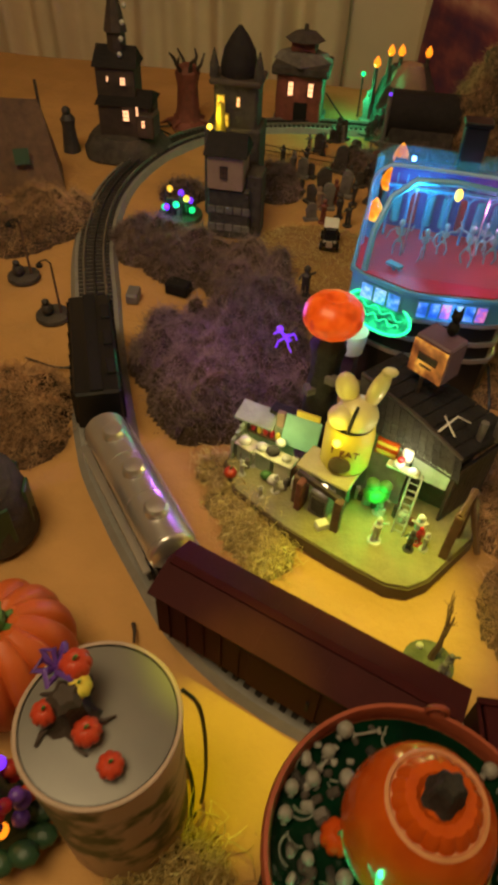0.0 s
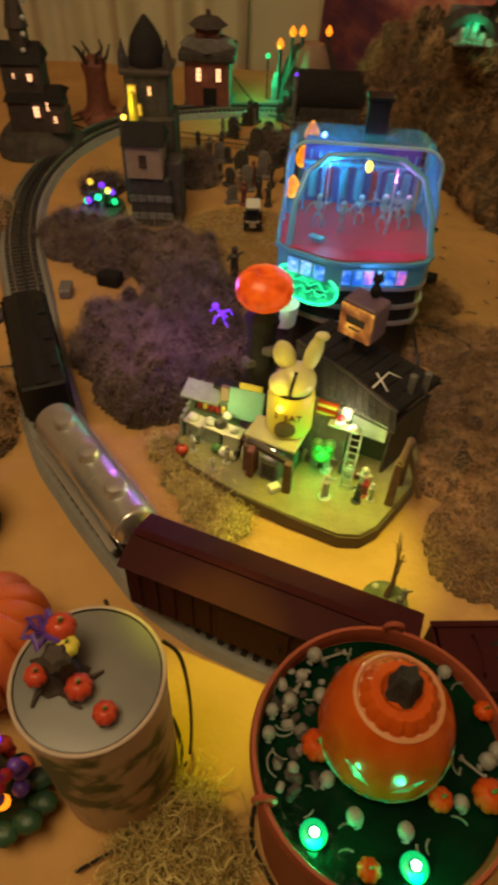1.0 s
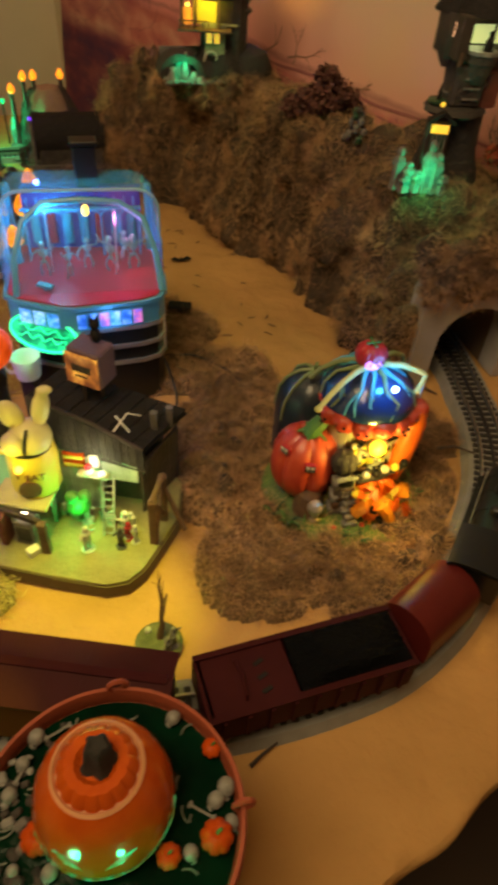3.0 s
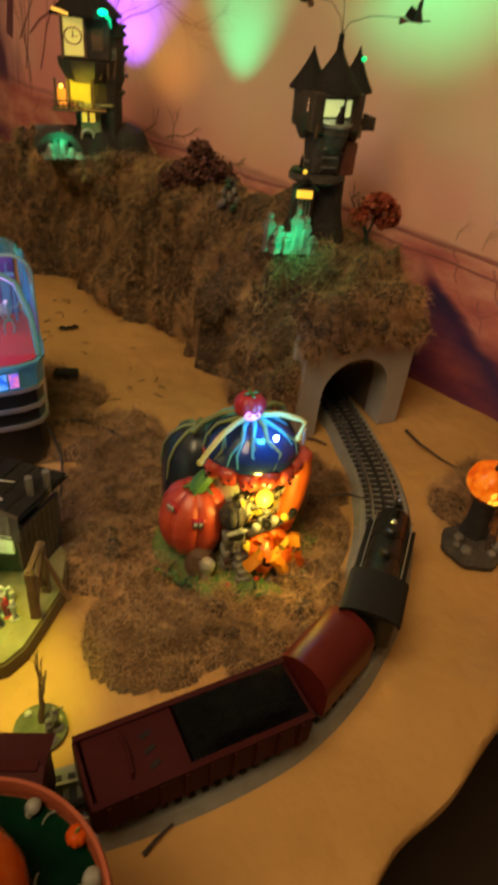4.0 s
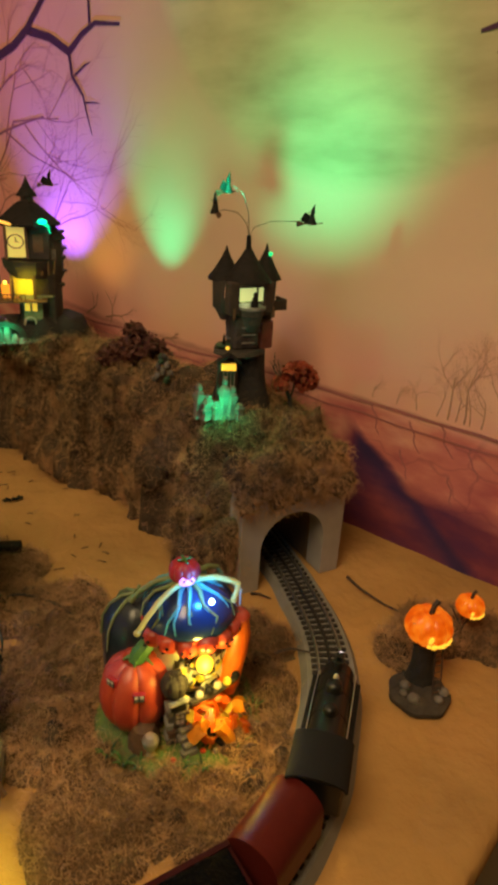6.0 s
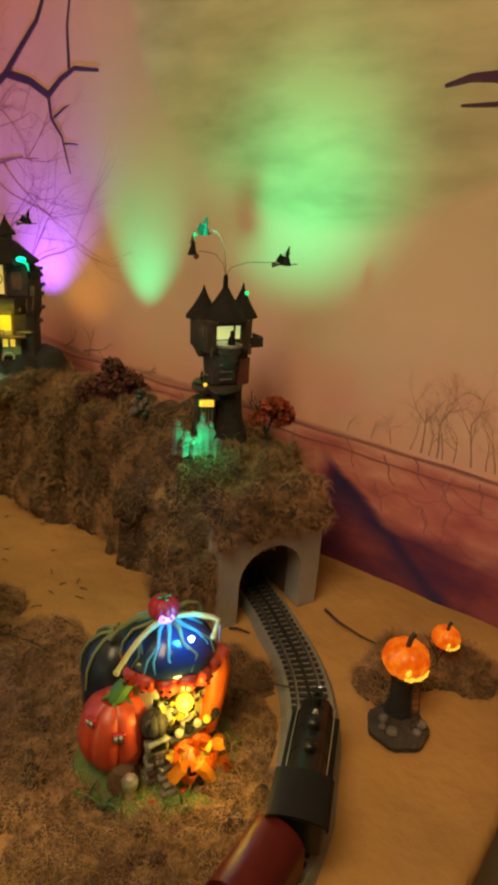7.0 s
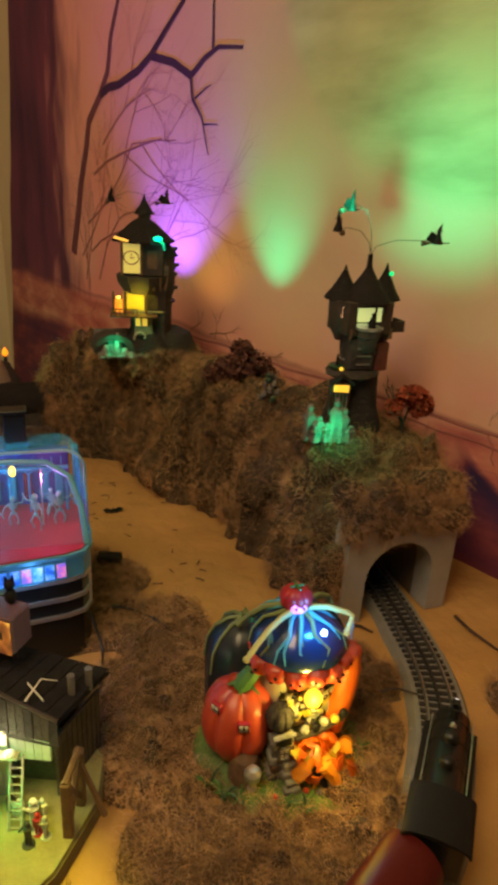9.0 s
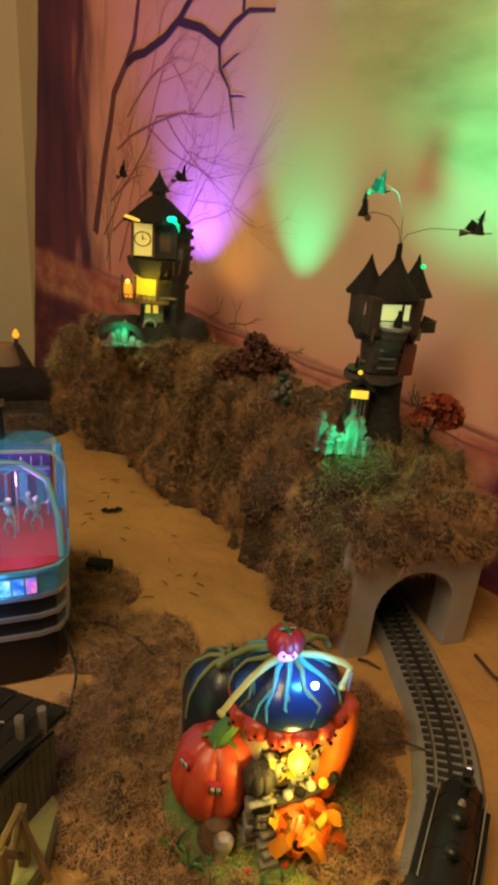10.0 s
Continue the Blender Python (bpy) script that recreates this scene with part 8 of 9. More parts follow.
wpart("red_pumpkin", gourd(B(), (0.687, 0.772, 0.012), 0.045, 0.101, 7, 0.13, 84), mat("dull_red_glaze", (0.55, 0.085, 0.030), 0.42, scale=30, colour2=(0.38, 0.032, 0.02), bump=0.2, coat=0.15), ph, "glossy red-orange pumpkin")
wpart("pumpkin_stalk", tube(B(), [(0.689, 0.772, 0.106), (0.694, 0.772, 0.118), (0.704, 0.774, 0.126), (0.713, 0.778, 0.127)], 0.0125, 9, 0.008), GREEN, ph, "thick dark green stalk")
for k in range(5):
    a = 0.4 + 1.25 * k
    wpart("sepal", tube(B(), [(0.690, 0.772, 0.112), (0.690 + 0.012 * math.cos(a), 0.772 + 0.012 * math.sin(a), 0.113), (0.690 + 0.022 * math.cos(a), 0.772 + 0.022 * math.sin(a), 0.107)], 0.004, 6, 0.001), GREEN, ph)
for (x, y, z, rz) in ((0.6545, 0.7590, 0.098, -62), (0.6780, 0.7325, 0.088, -18)):
    across = Vector((math.cos(radians(rz)), math.sin(radians(rz)), 0))
    out = Vector((across.y, -across.x, 0))
    c = Vector((x, y, z))
    wpart("eye_window", box(B(), c, (0.0155, 0.006, 0.013), rz=rz, bev=0.0015), REDP, ph, "dark red window frame")
    wpart("window_recess", box(B(), c + out * 0.0024, (0.0125, 0.002, 0.010), rz=rz), BLACKM, ph)
    for k in (-1, 1):
        for j, hh in ((-1, 0.0032), (1, 0.0038)):
            wpart("pane", box(B(), c + across * 0.0030 * k + out * 0.0034 + Vector((0, 0, 0.0024 * j)), (0.0042, 0.0012, hh), rz=rz), WHITE if j > 0 else GREYST, ph, "pale pane")
wpart("mouth_door", lathe(B(), [(0.020, 0), (0.019, 0.016), (0.013, 0.030), (0.002, 0.035)], 18, (0.683, 0.732, 0.012)), BROWNW, ph, "brown round door")
wpart("urn", lathe(B(), [(0.004, 0), (0.006, 0.003), (0.0035, 0.008), (0.009, 0.018), (0.010, 0.026), (0.006, 0.032), (0.002, 0.033)], 16, (0.684, 0.711, 0.014)), SILVER, ph, "silver urn")
HC = (0.762, 0.786)
bm = lathe(B(), [(0.047, 0.012), (0.048, 0.030), (0.049, 0.046), (0.0495, 0.062), (0.050, 0.078), (0.050, 0.094), (0.050, 0.110), (0.050, 0.126), (0.048, 0.142)], 48, (HC[0], HC[1], 0))
gone = []
for f in bm.faces:
    c = f.calc_center_median()
    a = math.atan2(c.y - HC[1], c.x - HC[0])
    if abs(a + 1.55) < 0.75 + 0.45 * nz(c.z * 60, 4.2) and 0.05 < c.z < 0.136 and nz(c.x * 90, c.z * 90, 7.7) > -0.28:
        gone.append(f)
bmesh.ops.delete(bm, geom=gone, context="FACES")
bmesh.ops.solidify(bm, geom=bm.faces[:], thickness=0.004)
wpart("house_wall", bm, CREAM, ph, "cream house wall broken open in front", 20)
wpart("inner_wall", lathe(B(), [(0.026, 0.014), (0.028, 0.06), (0.026, 0.138)], 14, (HC[0], HC[1] + 0.008, 0), wave=wob), CREAM, ph, "rough cream core", 0)
wpart("upper_floor", cyl(B(), (HC[0], HC[1], 0.060), (HC[0], HC[1], 0.064), 0.046, 0.046, 24), BROWNW, ph, "brown floor board")
wpart("eave", lathe(B(), [(0.050, 0.136), (0.057, 0.141), (0.058, 0.148), (0.050, 0.152)], 40, (HC[0], HC[1], 0), wave=lambda a, z: 1 + 0.05 * math.sin(9 * a)), REDOR, ph, "scalloped red eave")
wpart("dome", lathe(B(), [(0.052, 0.146), (0.0595, 0.1495), (0.0600, 0.155), (0.0555, 0.165), (0.046, 0.176), (0.032, 0.186), (0.016, 0.192), (0.002, 0.194)], 40, (HC[0], HC[1], 0), wave=lambda a, z: 1 + 0.015 * math.sin(8 * a)), BLUE, ph, "dark blue glazed dome")
wpart("rear_dome", lathe(B(), [(0.046, 0.01), (0.047, 0.09), (0.044, 0.118), (0.034, 0.138), (0.018, 0.150), (0.002, 0.153)], 28, (0.712, 0.835, 0), wave=lambda a, z: 1 + 0.04 * math.sin(8 * a)), mat("dark_teal_glaze", (0.012, 0.022, 0.034), 0.4, scale=30, colour2=(0.006, 0.010, 0.018), coat=0.3), ph, "dark teal rear dome")
SQUASH = mat("orange_squash_glaze", (0.78, 0.17, 0.015), 0.4, scale=40, colour2=(0.58, 0.085, 0.008), bump=0.2)
AMBERG = mat("amber_glaze", (0.80, 0.36, 0.03), 0.45, scale=40, colour2=(0.62, 0.18, 0.01), bump=0.2)
PALEV = mat("pale_vine", (0.55, 0.52, 0.18), 0.5, scale=30)
OLIVEV = mat("olive_vine", (0.20, 0.25, 0.10), 0.5, scale=30)
rg = random.Random(41)
for k in range(13):
    a = -2.75 + k * 0.48
    w = [rg.uniform(-0.16, 0.16) for _ in range(5)]
    end = rg.uniform(0.78, 1.0)
    pts = [(HC[0] - 0.004 + r * math.cos(a + q), HC[1] + r * math.sin(a + q), z) for r, z, q in zip((0.008, 0.024, 0.040, 0.0545 * (0.6 + 0.4 * end), 0.0625 * end), (0.1965, 0.1925, 0.1835, 0.170, 0.154 + 0.03 * (1 - end)), w)]
    wpart("tentacle", tube(B(), pts, 0.0034, 7, 0.0009), CYANT if k % 3 else OLIVEV, ph, "glossy pale blue vine")
    fork = [Vector(pts[2]), Vector(pts[3]) + Vector((0.006 * (-1) ** k, 0.003, 0.001)), Vector(pts[4]) + Vector((0.012 * (-1) ** k, 0.004, 0.002))]
    wpart("tentacle", tube(B(), fork, 0.0019, 6, 0.0007), CYANT if k % 2 else OLIVEV, ph, "thin vine fork")
ARMS = [
    [(0.752, 0.778, 0.200), (0.730, 0.768, 0.199), (0.712, 0.760, 0.193), (0.696, 0.753, 0.182), (0.682, 0.748, 0.168)],
    [(0.762, 0.778, 0.200), (0.786, 0.766, 0.204), (0.806, 0.756, 0.200), (0.812, 0.753, 0.196), (0.809, 0.751, 0.188), (0.804, 0.748, 0.178)],
    [(0.745, 0.795, 0.196), (0.726, 0.805, 0.190), (0.708, 0.812, 0.176), (0.698, 0.818, 0.160)],
    [(0.775, 0.795, 0.196), (0.795, 0.806, 0.192), (0.812, 0.812, 0.182), (0.816, 0.812, 0.172)],
]
for k, pts in enumerate(ARMS):
    wpart("vine_arm", tube(B(), pts, 0.0038, 8, 0.0030), PALEV if k < 2 else OLIVEV, ph, "pale yellow-green vine arm")
    wpart("arm_end", ball(B(), pts[-1], 0.0042, u=9, v=7), PALEV if k < 2 else OLIVEV, ph)
for k in range(8):
    a = -2.85 + 0.42 * k
    r, z = 0.0138 + 0.0015 * (k % 2), 0.125 + 0.003 * ((k * 3) % 2)
    wpart("little_red_pumpkin", gourd(B(), (HC[0] + 0.054 * math.cos(a), HC[1] + 0.054 * math.sin(a), z), r, 0.024, 6, 0.12, 30), REDOR, ph, "small red pumpkin under the eave")
    for sd in (-1, 1):
        wpart("pumpkin_eye", ball(B(), (HC[0] + 0.0672 * math.cos(a + sd * 0.075), HC[1] + 0.0672 * math.sin(a + sd * 0.075), z + 0.013), 0.0022, (1, 1, 0.8), 7, 5), BLACKM, ph)
    wpart("pumpkin_mouth", ball(B(), (HC[0] + 0.0672 * math.cos(a), HC[1] + 0.0672 * math.sin(a), z + 0.006), 0.0017, (1.6, 1.6, 0.5), 7, 5), BLACKM, ph)
wpart("fruit", gourd(B(), (0.755, 0.787, 0.193), 0.0195, 0.031, 9, 0.10, 54), REDP, ph, "shiny red fruit")
wpart("fruit_star", tube(tube(B(), [(0.746, 0.787, 0.2245), (0.764, 0.787, 0.2245)], 0.0016, 5), [(0.755, 0.778, 0.2245), (0.755, 0.796, 0.2245)], 0.0016, 5), GREEN, ph, "small green star")
# Pink-lilac light on the fruit's lower half is imitated by this emission.
wpart("fruit_face", ball(B(), (0.7525, 0.7715, 0.2045), 0.0085, (1.25, 0.5, 0.85), 14, 9), glow("pink_light_glow", (0.62, 0.26, 1.0), 1.7), ph, "face glowing in place of pink light on the fruit")
for sd in (-1, 1):
    wpart("face_eye", ball(B(), (0.7515 + 0.0045 * sd, 0.7672 - 0.0012 * sd, 0.2065), 0.0016, u=7, v=5), BLACKM, ph)
wpart("roof_led", ball(B(), (0.775, 0.749, 0.183), 0.0036, u=10, v=8), glow("led_blue_white", (0.25, 0.40, 1.0), 25), ph, "bright blue bulb")
wpart("lamp_mast", cyl(B(), (0.822, 0.765, 0.150), (0.822, 0.765, 0.176), 0.0016, 0.0016, 8), WHITE, ph, "short white mast")
wpart("squash_cap", gourd(B(), (0.815, 0.756, 0.132), 0.016, 0.022, 7, 0.12, 28), REDOR, ph, "red pumpkin on the squash")
wpart("orange_wing", tube(B(), [(0.793, 0.738, 0.050), (0.800, 0.740, 0.075), (0.808, 0.744, 0.100), (0.814, 0.750, 0.124), (0.813, 0.756, 0.142)], 0.0135, 12, 0.0165), SQUASH, ph, "tall leaning orange squash")
wpart("yellow_bulb", ball(B(), (0.756, 0.723, 0.1165), 0.0105, (1, 0.9, 1.05), 14, 10), glow("lamp_amber", (1.0, 0.55, 0.03), 2.2), ph, "bright yellow lamp")
wpart("yellow_cap", ball(B(), (0.748, 0.741, 0.141), 0.0075, (1.2, 0.8, 0.8), 10, 8), YELLOW, ph)
rg = random.Random(31)
for k in range(80):
    a, z = rg.uniform(-2.25, -0.75), rg.uniform(0.035, 0.118)
    m2 = rg.choice((YELLOW, CREAM, CREAM, YELLOW, BLACKM, BONE, GREYST, DARKST))
    c = (0.758 + 0.048 * math.cos(a), 0.783 + 0.048 * math.sin(a), z)
    s = rg.uniform(0.0025, 0.0055)
    bm = ball(B(), c, s, (1, 0.7, rg.uniform(0.7, 1.3)), 8, 6) if k % 4 == 1 else box(B(), c, (s * 3.2, s, s * 1.1), rz=rg.uniform(0, 180), ry=rg.uniform(-40, 40), bev=0.0006)
    wpart("trinket", bm, m2, ph)
for k in range(16):
    a, z = -2.15 + 0.082 * k, 0.078 + 0.040 * ((k * 7) % 10) / 10
    bm = B()
    w, h = rg.uniform(0.004, 0.008), rg.uniform(0.006, 0.012)
    ring = [bm.verts.new((w * q[0] * rg.uniform(0.7, 1.2), 0.0015 * rg.uniform(-1, 1), h * q[1] * rg.uniform(0.7, 1.2))) for q in ((-1, -0.4), (-0.2, -1), (0.7, -0.7), (1, 0.3), (0.2, 0.5), (-0.5, 1))]
    bm.faces.new(ring)
    bmesh.ops.solidify(bm, geom=bm.faces[:], thickness=0.003)
    bmesh.ops.transform(bm, verts=bm.verts, matrix=T((HC[0] + 0.053 * math.cos(a), HC[1] + 0.053 * math.sin(a), z)) @ Euler((rg.uniform(-0.5, 0.5), rg.uniform(-1.2, 1.2), a + 1.57)).to_matrix().to_4x4())
    wpart("crust_piece", bm, (YELLOW, CREAM, CREAM)[k % 3], ph, "broken pale crust", 0)
bm = gourd(B(), (0.765, 0.712, 0.010), 0.031, 0.056, 7, 0.10, 42)
doomed = [f for f in bm.faces if f.calc_center_median().y < 0.712 and nz(f.calc_center_median().x * 70, f.calc_center_median().z * 70, 3) > 0.02]
bmesh.ops.delete(bm, geom=doomed, context="FACES")
bmesh.ops.solidify(bm, geom=bm.faces[:], thickness=0.003)
wpart("broken_pumpkin", bm, SQUASH, ph, "broken open orange pumpkin")
wpart("pumpkin_light", ball(B(), (0.765, 0.710, 0.030), 0.015, (1, 0.9, 1.1), 12, 9), mottled("pumpkin_glow", ((0.25, 0.04, 0.0), (0.85, 0.28, 0.01), (1.0, 0.55, 0.05)), 0.8, 140), ph, "amber glow inside the broken pumpkin")
for k in range(28):
    a = -2.7 + 0.10 * k
    c = Vector((0.764 + rg.uniform(-0.034, 0.036), 0.699 + rg.uniform(-0.016, 0.012), 0.022 + rg.uniform(0.0, 0.042)))
    bm = B()
    w, h = rg.uniform(0.004, 0.0085), rg.uniform(0.006, 0.013)
    grid = [[bm.verts.new((w * i, -0.25 * w * abs(i) + 0.002 * abs(j), h * j * (1 - 0.25 * abs(i)))) for i in (-1, -0.5, 0, 0.5, 1)] for j in (-1, -0.3, 0.4, 1)]
    for p, q in zip(grid, grid[1:]):
        for i in range(4):
            bm.faces.new((p[i], p[i + 1], q[i + 1], q[i]))
    bmesh.ops.solidify(bm, geom=bm.faces[:], thickness=0.0022)
    bmesh.ops.transform(bm, verts=bm.verts, matrix=T(c) @ Euler((radians(rg.uniform(-50, 40)), radians(rg.uniform(-60, 60)), a + 1.57)).to_matrix().to_4x4())
    wpart("pumpkin_shard", bm, (AMBERG, SQUASH, AMBERG, YELLOW)[k % 4], ph, "broken orange pumpkin shard")
wpart("dark_urn", gourd(B(), (0.722, 0.734, 0.072), 0.017, 0.033, 8, 0.16, 48), DARKST, ph, "dark ribbed stone urn")
for k in range(4):
    wpart("urn_point", tube(B(), [(0.716 + 0.004 * k, 0.730 + 0.002 * (k % 2), 0.098), (0.714 + 0.005 * k, 0.728, 0.112)], 0.002, 5, 0.0005), DARKST, ph)
for j in range(5):
    for k in (-1, 0, 1):
        wpart("turret_stone", box(B(), (0.720 + 0.009 * k + 0.002 * (j % 2), 0.7215 + 0.0006 * ((j + k) % 3), 0.021 + 0.0115 * j), (0.0092, 0.019, 0.0108), rz=-8, bev=0.0014), (GREYST, GREYBONE, BROWNW, GREYST)[(j * 3 + k) % 4], ph)
wpart("turret_roof", tube(B(), [(0.708, 0.714, 0.078), (0.720, 0.711, 0.082), (0.733, 0.713, 0.080)], 0.0036, 6, 0.0026), GREYBONE, ph, "pale ragged turret edge")
# Solid black box drawn as the shade in the turret's opening.
wpart("turret_shade", box(B(), (0.719, 0.7125, 0.074), (0.018, 0.004, 0.010), rz=-8), BLACKM, ph)
# Black tube laid in as the shade of the gap next to the slice.
wpart("slice_shade", tube(B(), [(0.748, 0.694, 0.048), (0.756, 0.689, 0.034), (0.766, 0.686, 0.020)], 0.006, 7, 0.004), BLACKM, ph, "black tube drawn as the shaded gap beside the slice")
wpart("door_leaf", tube(B(), [(0.760, 0.690, 0.052), (0.768, 0.687, 0.040), (0.775, 0.685, 0.026), (0.779, 0.685, 0.018)], 0.010, 8, 0.007), AMBERG, ph, "curved orange pumpkin slice")
for k in range(5):
    wpart("shelf_ball", ball(B(), (0.750 + 0.012 * k, 0.722 - 0.002 * (k % 2), 0.072 + 0.003 * k), 0.0055, u=9, v=7), (BONE, BLACKM, BONE, YELLOW, BLACKM)[k], ph)
wpart("shelf", tube(B(), [(0.738, 0.722, 0.064), (0.765, 0.720, 0.068), (0.800, 0.724, 0.078)], 0.0045, 7), DARKST, ph, "dark ledge")
for k in range(4):
    wpart("brick_step", box(B(), (0.726 + 0.003 * (k % 2), 0.694 + 0.005 * k, 0.018 + 0.0075 * k), (0.020, 0.010, 0.007), rz=10 * (k % 2), bev=0.001), GREYST, ph, "worn grey stone step")
window_on(ph, (-0.0175, -0.0575, 0.058), 0.011, 0.016, WHITE, GREYST, -8, 1)
for k in range(4):
    a = 1.2 + 0.75 * k
    wpart("rear_vine", tube(B(), [(0.712 + r * math.cos(a), 0.835 + r * math.sin(a), z) for r, z in ((0.004, 0.155), (0.020, 0.151), (0.036, 0.138), (0.046, 0.119), (0.049, 0.09))], 0.003, 6, 0.0014), OLIVEV, ph, "olive vine on the rear dome")
for (x, y) in ((0.742, 0.690), (0.756, 0.683), (0.80, 0.700), (0.705, 0.692), (0.812, 0.722)):
    wpart("pebble", ball(B(), (x, y, 0.0165), 0.0038, (1, 1, 0.8), 9, 7), rg.choice((GREYBONE, GREYST, REDOR)), ph)
for (x, y) in ((0.652, 0.716), (0.668, 0.702), (0.700, 0.690), (0.708, 0.680), (0.735, 0.672), (0.815, 0.705), (0.828, 0.725), (0.790, 0.684), (0.640, 0.735)):
    for j in range(7):
        a = rg.uniform(0, 6.28)
        q = (x + 0.004 * math.cos(a), y + 0.004 * math.sin(a), 0.012)
        wpart("grass_blade", tube(B(), [q, (q[0] + 0.004 * math.cos(a), q[1] + 0.004 * math.sin(a), 0.021), (q[0] + 0.011 * math.cos(a), q[1] + 0.011 * math.sin(a), 0.022 + 0.004 * (j % 2))], 0.0018, 4, 0.0006), (GREEN, DKGRN, OLIVEV)[j % 3], ph)
lamp("POINT", "pumpkin_yellow_lamp", (0.750, 0.698, 0.124), (1.0, 0.74, 0.12), 0.40, 0.006)
lamp("POINT", "pumpkin_blue_lamp", (0.763, 0.738, 0.214), (0.04, 0.40, 1.0), 0.24, 0.005)
lamp("POINT", "pumpkin_low_lamp", (0.770, 0.664, 0.078), (1.0, 0.60, 0.05), 0.08, 0.006)

# ---- lit pumpkins by the tunnel ----
ps = thing("pumpkin_stand", (1.056, 0.662, 0), "round stone base with a ladder under a glowing pumpkin", "ornament")
part("base", lathe(B(), [(0.042, 0), (0.042, 0.006), (0.034, 0.012), (0.0, 0.013)], 32, wave=lambda a, z: 1 + 0.04 * math.sin(7 * a)), DARKST, ps)
part("stump", lathe(B(), [(0.022, 0.01), (0.016, 0.03), (0.015, 0.062), (0.019, 0.076)], 18, (0.015, 0.018, 0), wave=wob), BASALT, ps, "dark tree stump")
part("ladder", tube(tube(B(), [(0.006, -0.018, 0.012), (0.014, 0.0, 0.075)], 0.0012, 6), [(0.018, -0.020, 0.012), (0.026, -0.002, 0.075)], 0.0012, 6), DARKW, ps)
for k in range(7):
    t = (k + 0.5) / 7
    part("rung", tube(B(), [(0.006 + 0.008 * t, -0.018 + 0.018 * t, 0.012 + 0.063 * t), (0.018 + 0.008 * t, -0.020 + 0.018 * t, 0.012 + 0.063 * t)], 0.001, 5), BROWNW, ps)
for (x, y, r) in ((-0.022, -0.012, 0.009), (-0.016, 0.012, 0.008), (0.024, -0.020, 0.008), (0.008, -0.028, 0.0065), (-0.028, 0.002, 0.006)):
    part("stone", ball(B(), (x, y, 0.014), r, (1, 1, 0.8), 10, 7), GREYST, ps, "grey round stone")


def lit_pumpkin(place, r, label):
    p = thing("lit_pumpkin", place, label, "pumpkin", "lit pumpkins by the tunnel")
    part("shell", gourd(B(), (0, 0, 0), r, r * 1.5, 9, 0.10, 54), G_PK, p, "glowing orange shell")
    part("stem", tube(B(), [(0, 0, r * 1.3), (r * 0.1, 0, r * 1.7), (r * 0.3, 0, r * 1.9)], r * 0.12, 6), DARKW, p)
    for sd in (-1, 1):
        part("eye", ball(B(), (sd * r * 0.32 - r * 0.30, -r * 0.84, r * 0.80), r * 0.16, (1, 0.4, 1.1), 8, 6), G_YEL, p, "bright carved eye")
    bm = B()
    for k in range(7):
        a = radians(-128 + 12 * k)
        box(bm, (r * 0.97 * math.cos(a), r * 0.97 * math.sin(a), r * 0.42), (r * 0.16, r * 0.08, r * (0.10 + 0.08 * (k % 2))), rz=math.degrees(a) + 90)
    part("grin", bm, G_YEL, p, "bright carved grin", 0)
    return p


lit_pumpkin((1.073, 0.684, 0.074), 0.033, "glowing orange jack-o-lantern on the stump")
lit_pumpkin((1.196, 0.722, 0.050), 0.022, "smaller glowing orange jack-o-lantern on a twig")
tw = thing("twig_stand", (1.193, 0.726, 0), "bare dark twig holding the smaller pumpkin", "twig")
bare_tree(tw, (0, 0, 0), 0.075, DARKW, 12, 0.9, "twig")
lamp("POINT", "lit_pumpkin_lamp", (1.055, 0.615, 0.085), (1.0, 0.30, 0.02), 0.012, 0.01)

# ---- bare tree with figurines by the shop ----
bt = thing("bare_tree", (0.470, 0.588, 0), "small bare tree on a round mossy grey base", "tree")
part("base", lathe(B(), [(0.026, 0), (0.026, 0.005), (0.020, 0.008), (0.0, 0.009)], 22), mat("mossy_grey", (0.16, 0.16, 0.09), 0.85, scale=90, colour2=(0.05, 0.06, 0.03), bump=0.8, bscale=150), bt, "mossy grey base")
bare_tree(bt, (0.002, 0.004, 0.008), 0.085, BROWNW, 5, 0.35)
for (x, y, z) in ((0.485, 0.582, 0.008), (0.478, 0.572, 0.008)):
    figurine((x, y, z), 0.034, GREYST, "grey and white figurine under the bare tree", 30, pose_kind=1)
for k in range(7):
    part("stone", ball(B(), (0.018 * math.cos(k * 2.1), 0.018 * math.sin(k * 2.1), 0.009), 0.004, u=8, v=6), BONE, bt, "pale stone")

# ---- far village ----
def gabled(parent, c, s, h_roof, wall, roof, rz=0.0, over=0.006):
    """A small house body with a pitched roof; c is the base centre."""
    m = T(c) @ Matrix.Rotation(radians(rz), 4, "Z")
    bm = box(B(), (0, 0, s[2] / 2), s, bev=0.0015)
    bmesh.ops.transform(bm, matrix=m, verts=bm.verts)
    w = part("body", bm, wall, parent)
    bm = B()
    x, y, z = s[0] / 2 + over, s[1] / 2 + over, s[2]
    a = [bm.verts.new(p) for p in ((-x, -y, z), (x, -y, z), (x, y, z), (-x, y, z))]
    b2 = [bm.verts.new(p) for p in ((-x * 0.9, 0, z + h_roof), (x * 0.9, 0, z + h_roof))]
    bm.faces.new((a[0], a[1], b2[1], b2[0]))
    bm.faces.new((a[2], a[3], b2[0], b2[1]))
    bm.faces.new((a[1], a[2], b2[1]))
    bm.faces.new((a[3], a[0], b2[0]))
    bm.faces.new(a[::-1])
    bmesh.ops.transform(bm, matrix=m, verts=bm.verts)
    part("roof", bm, roof, parent, "dark shingle roof")
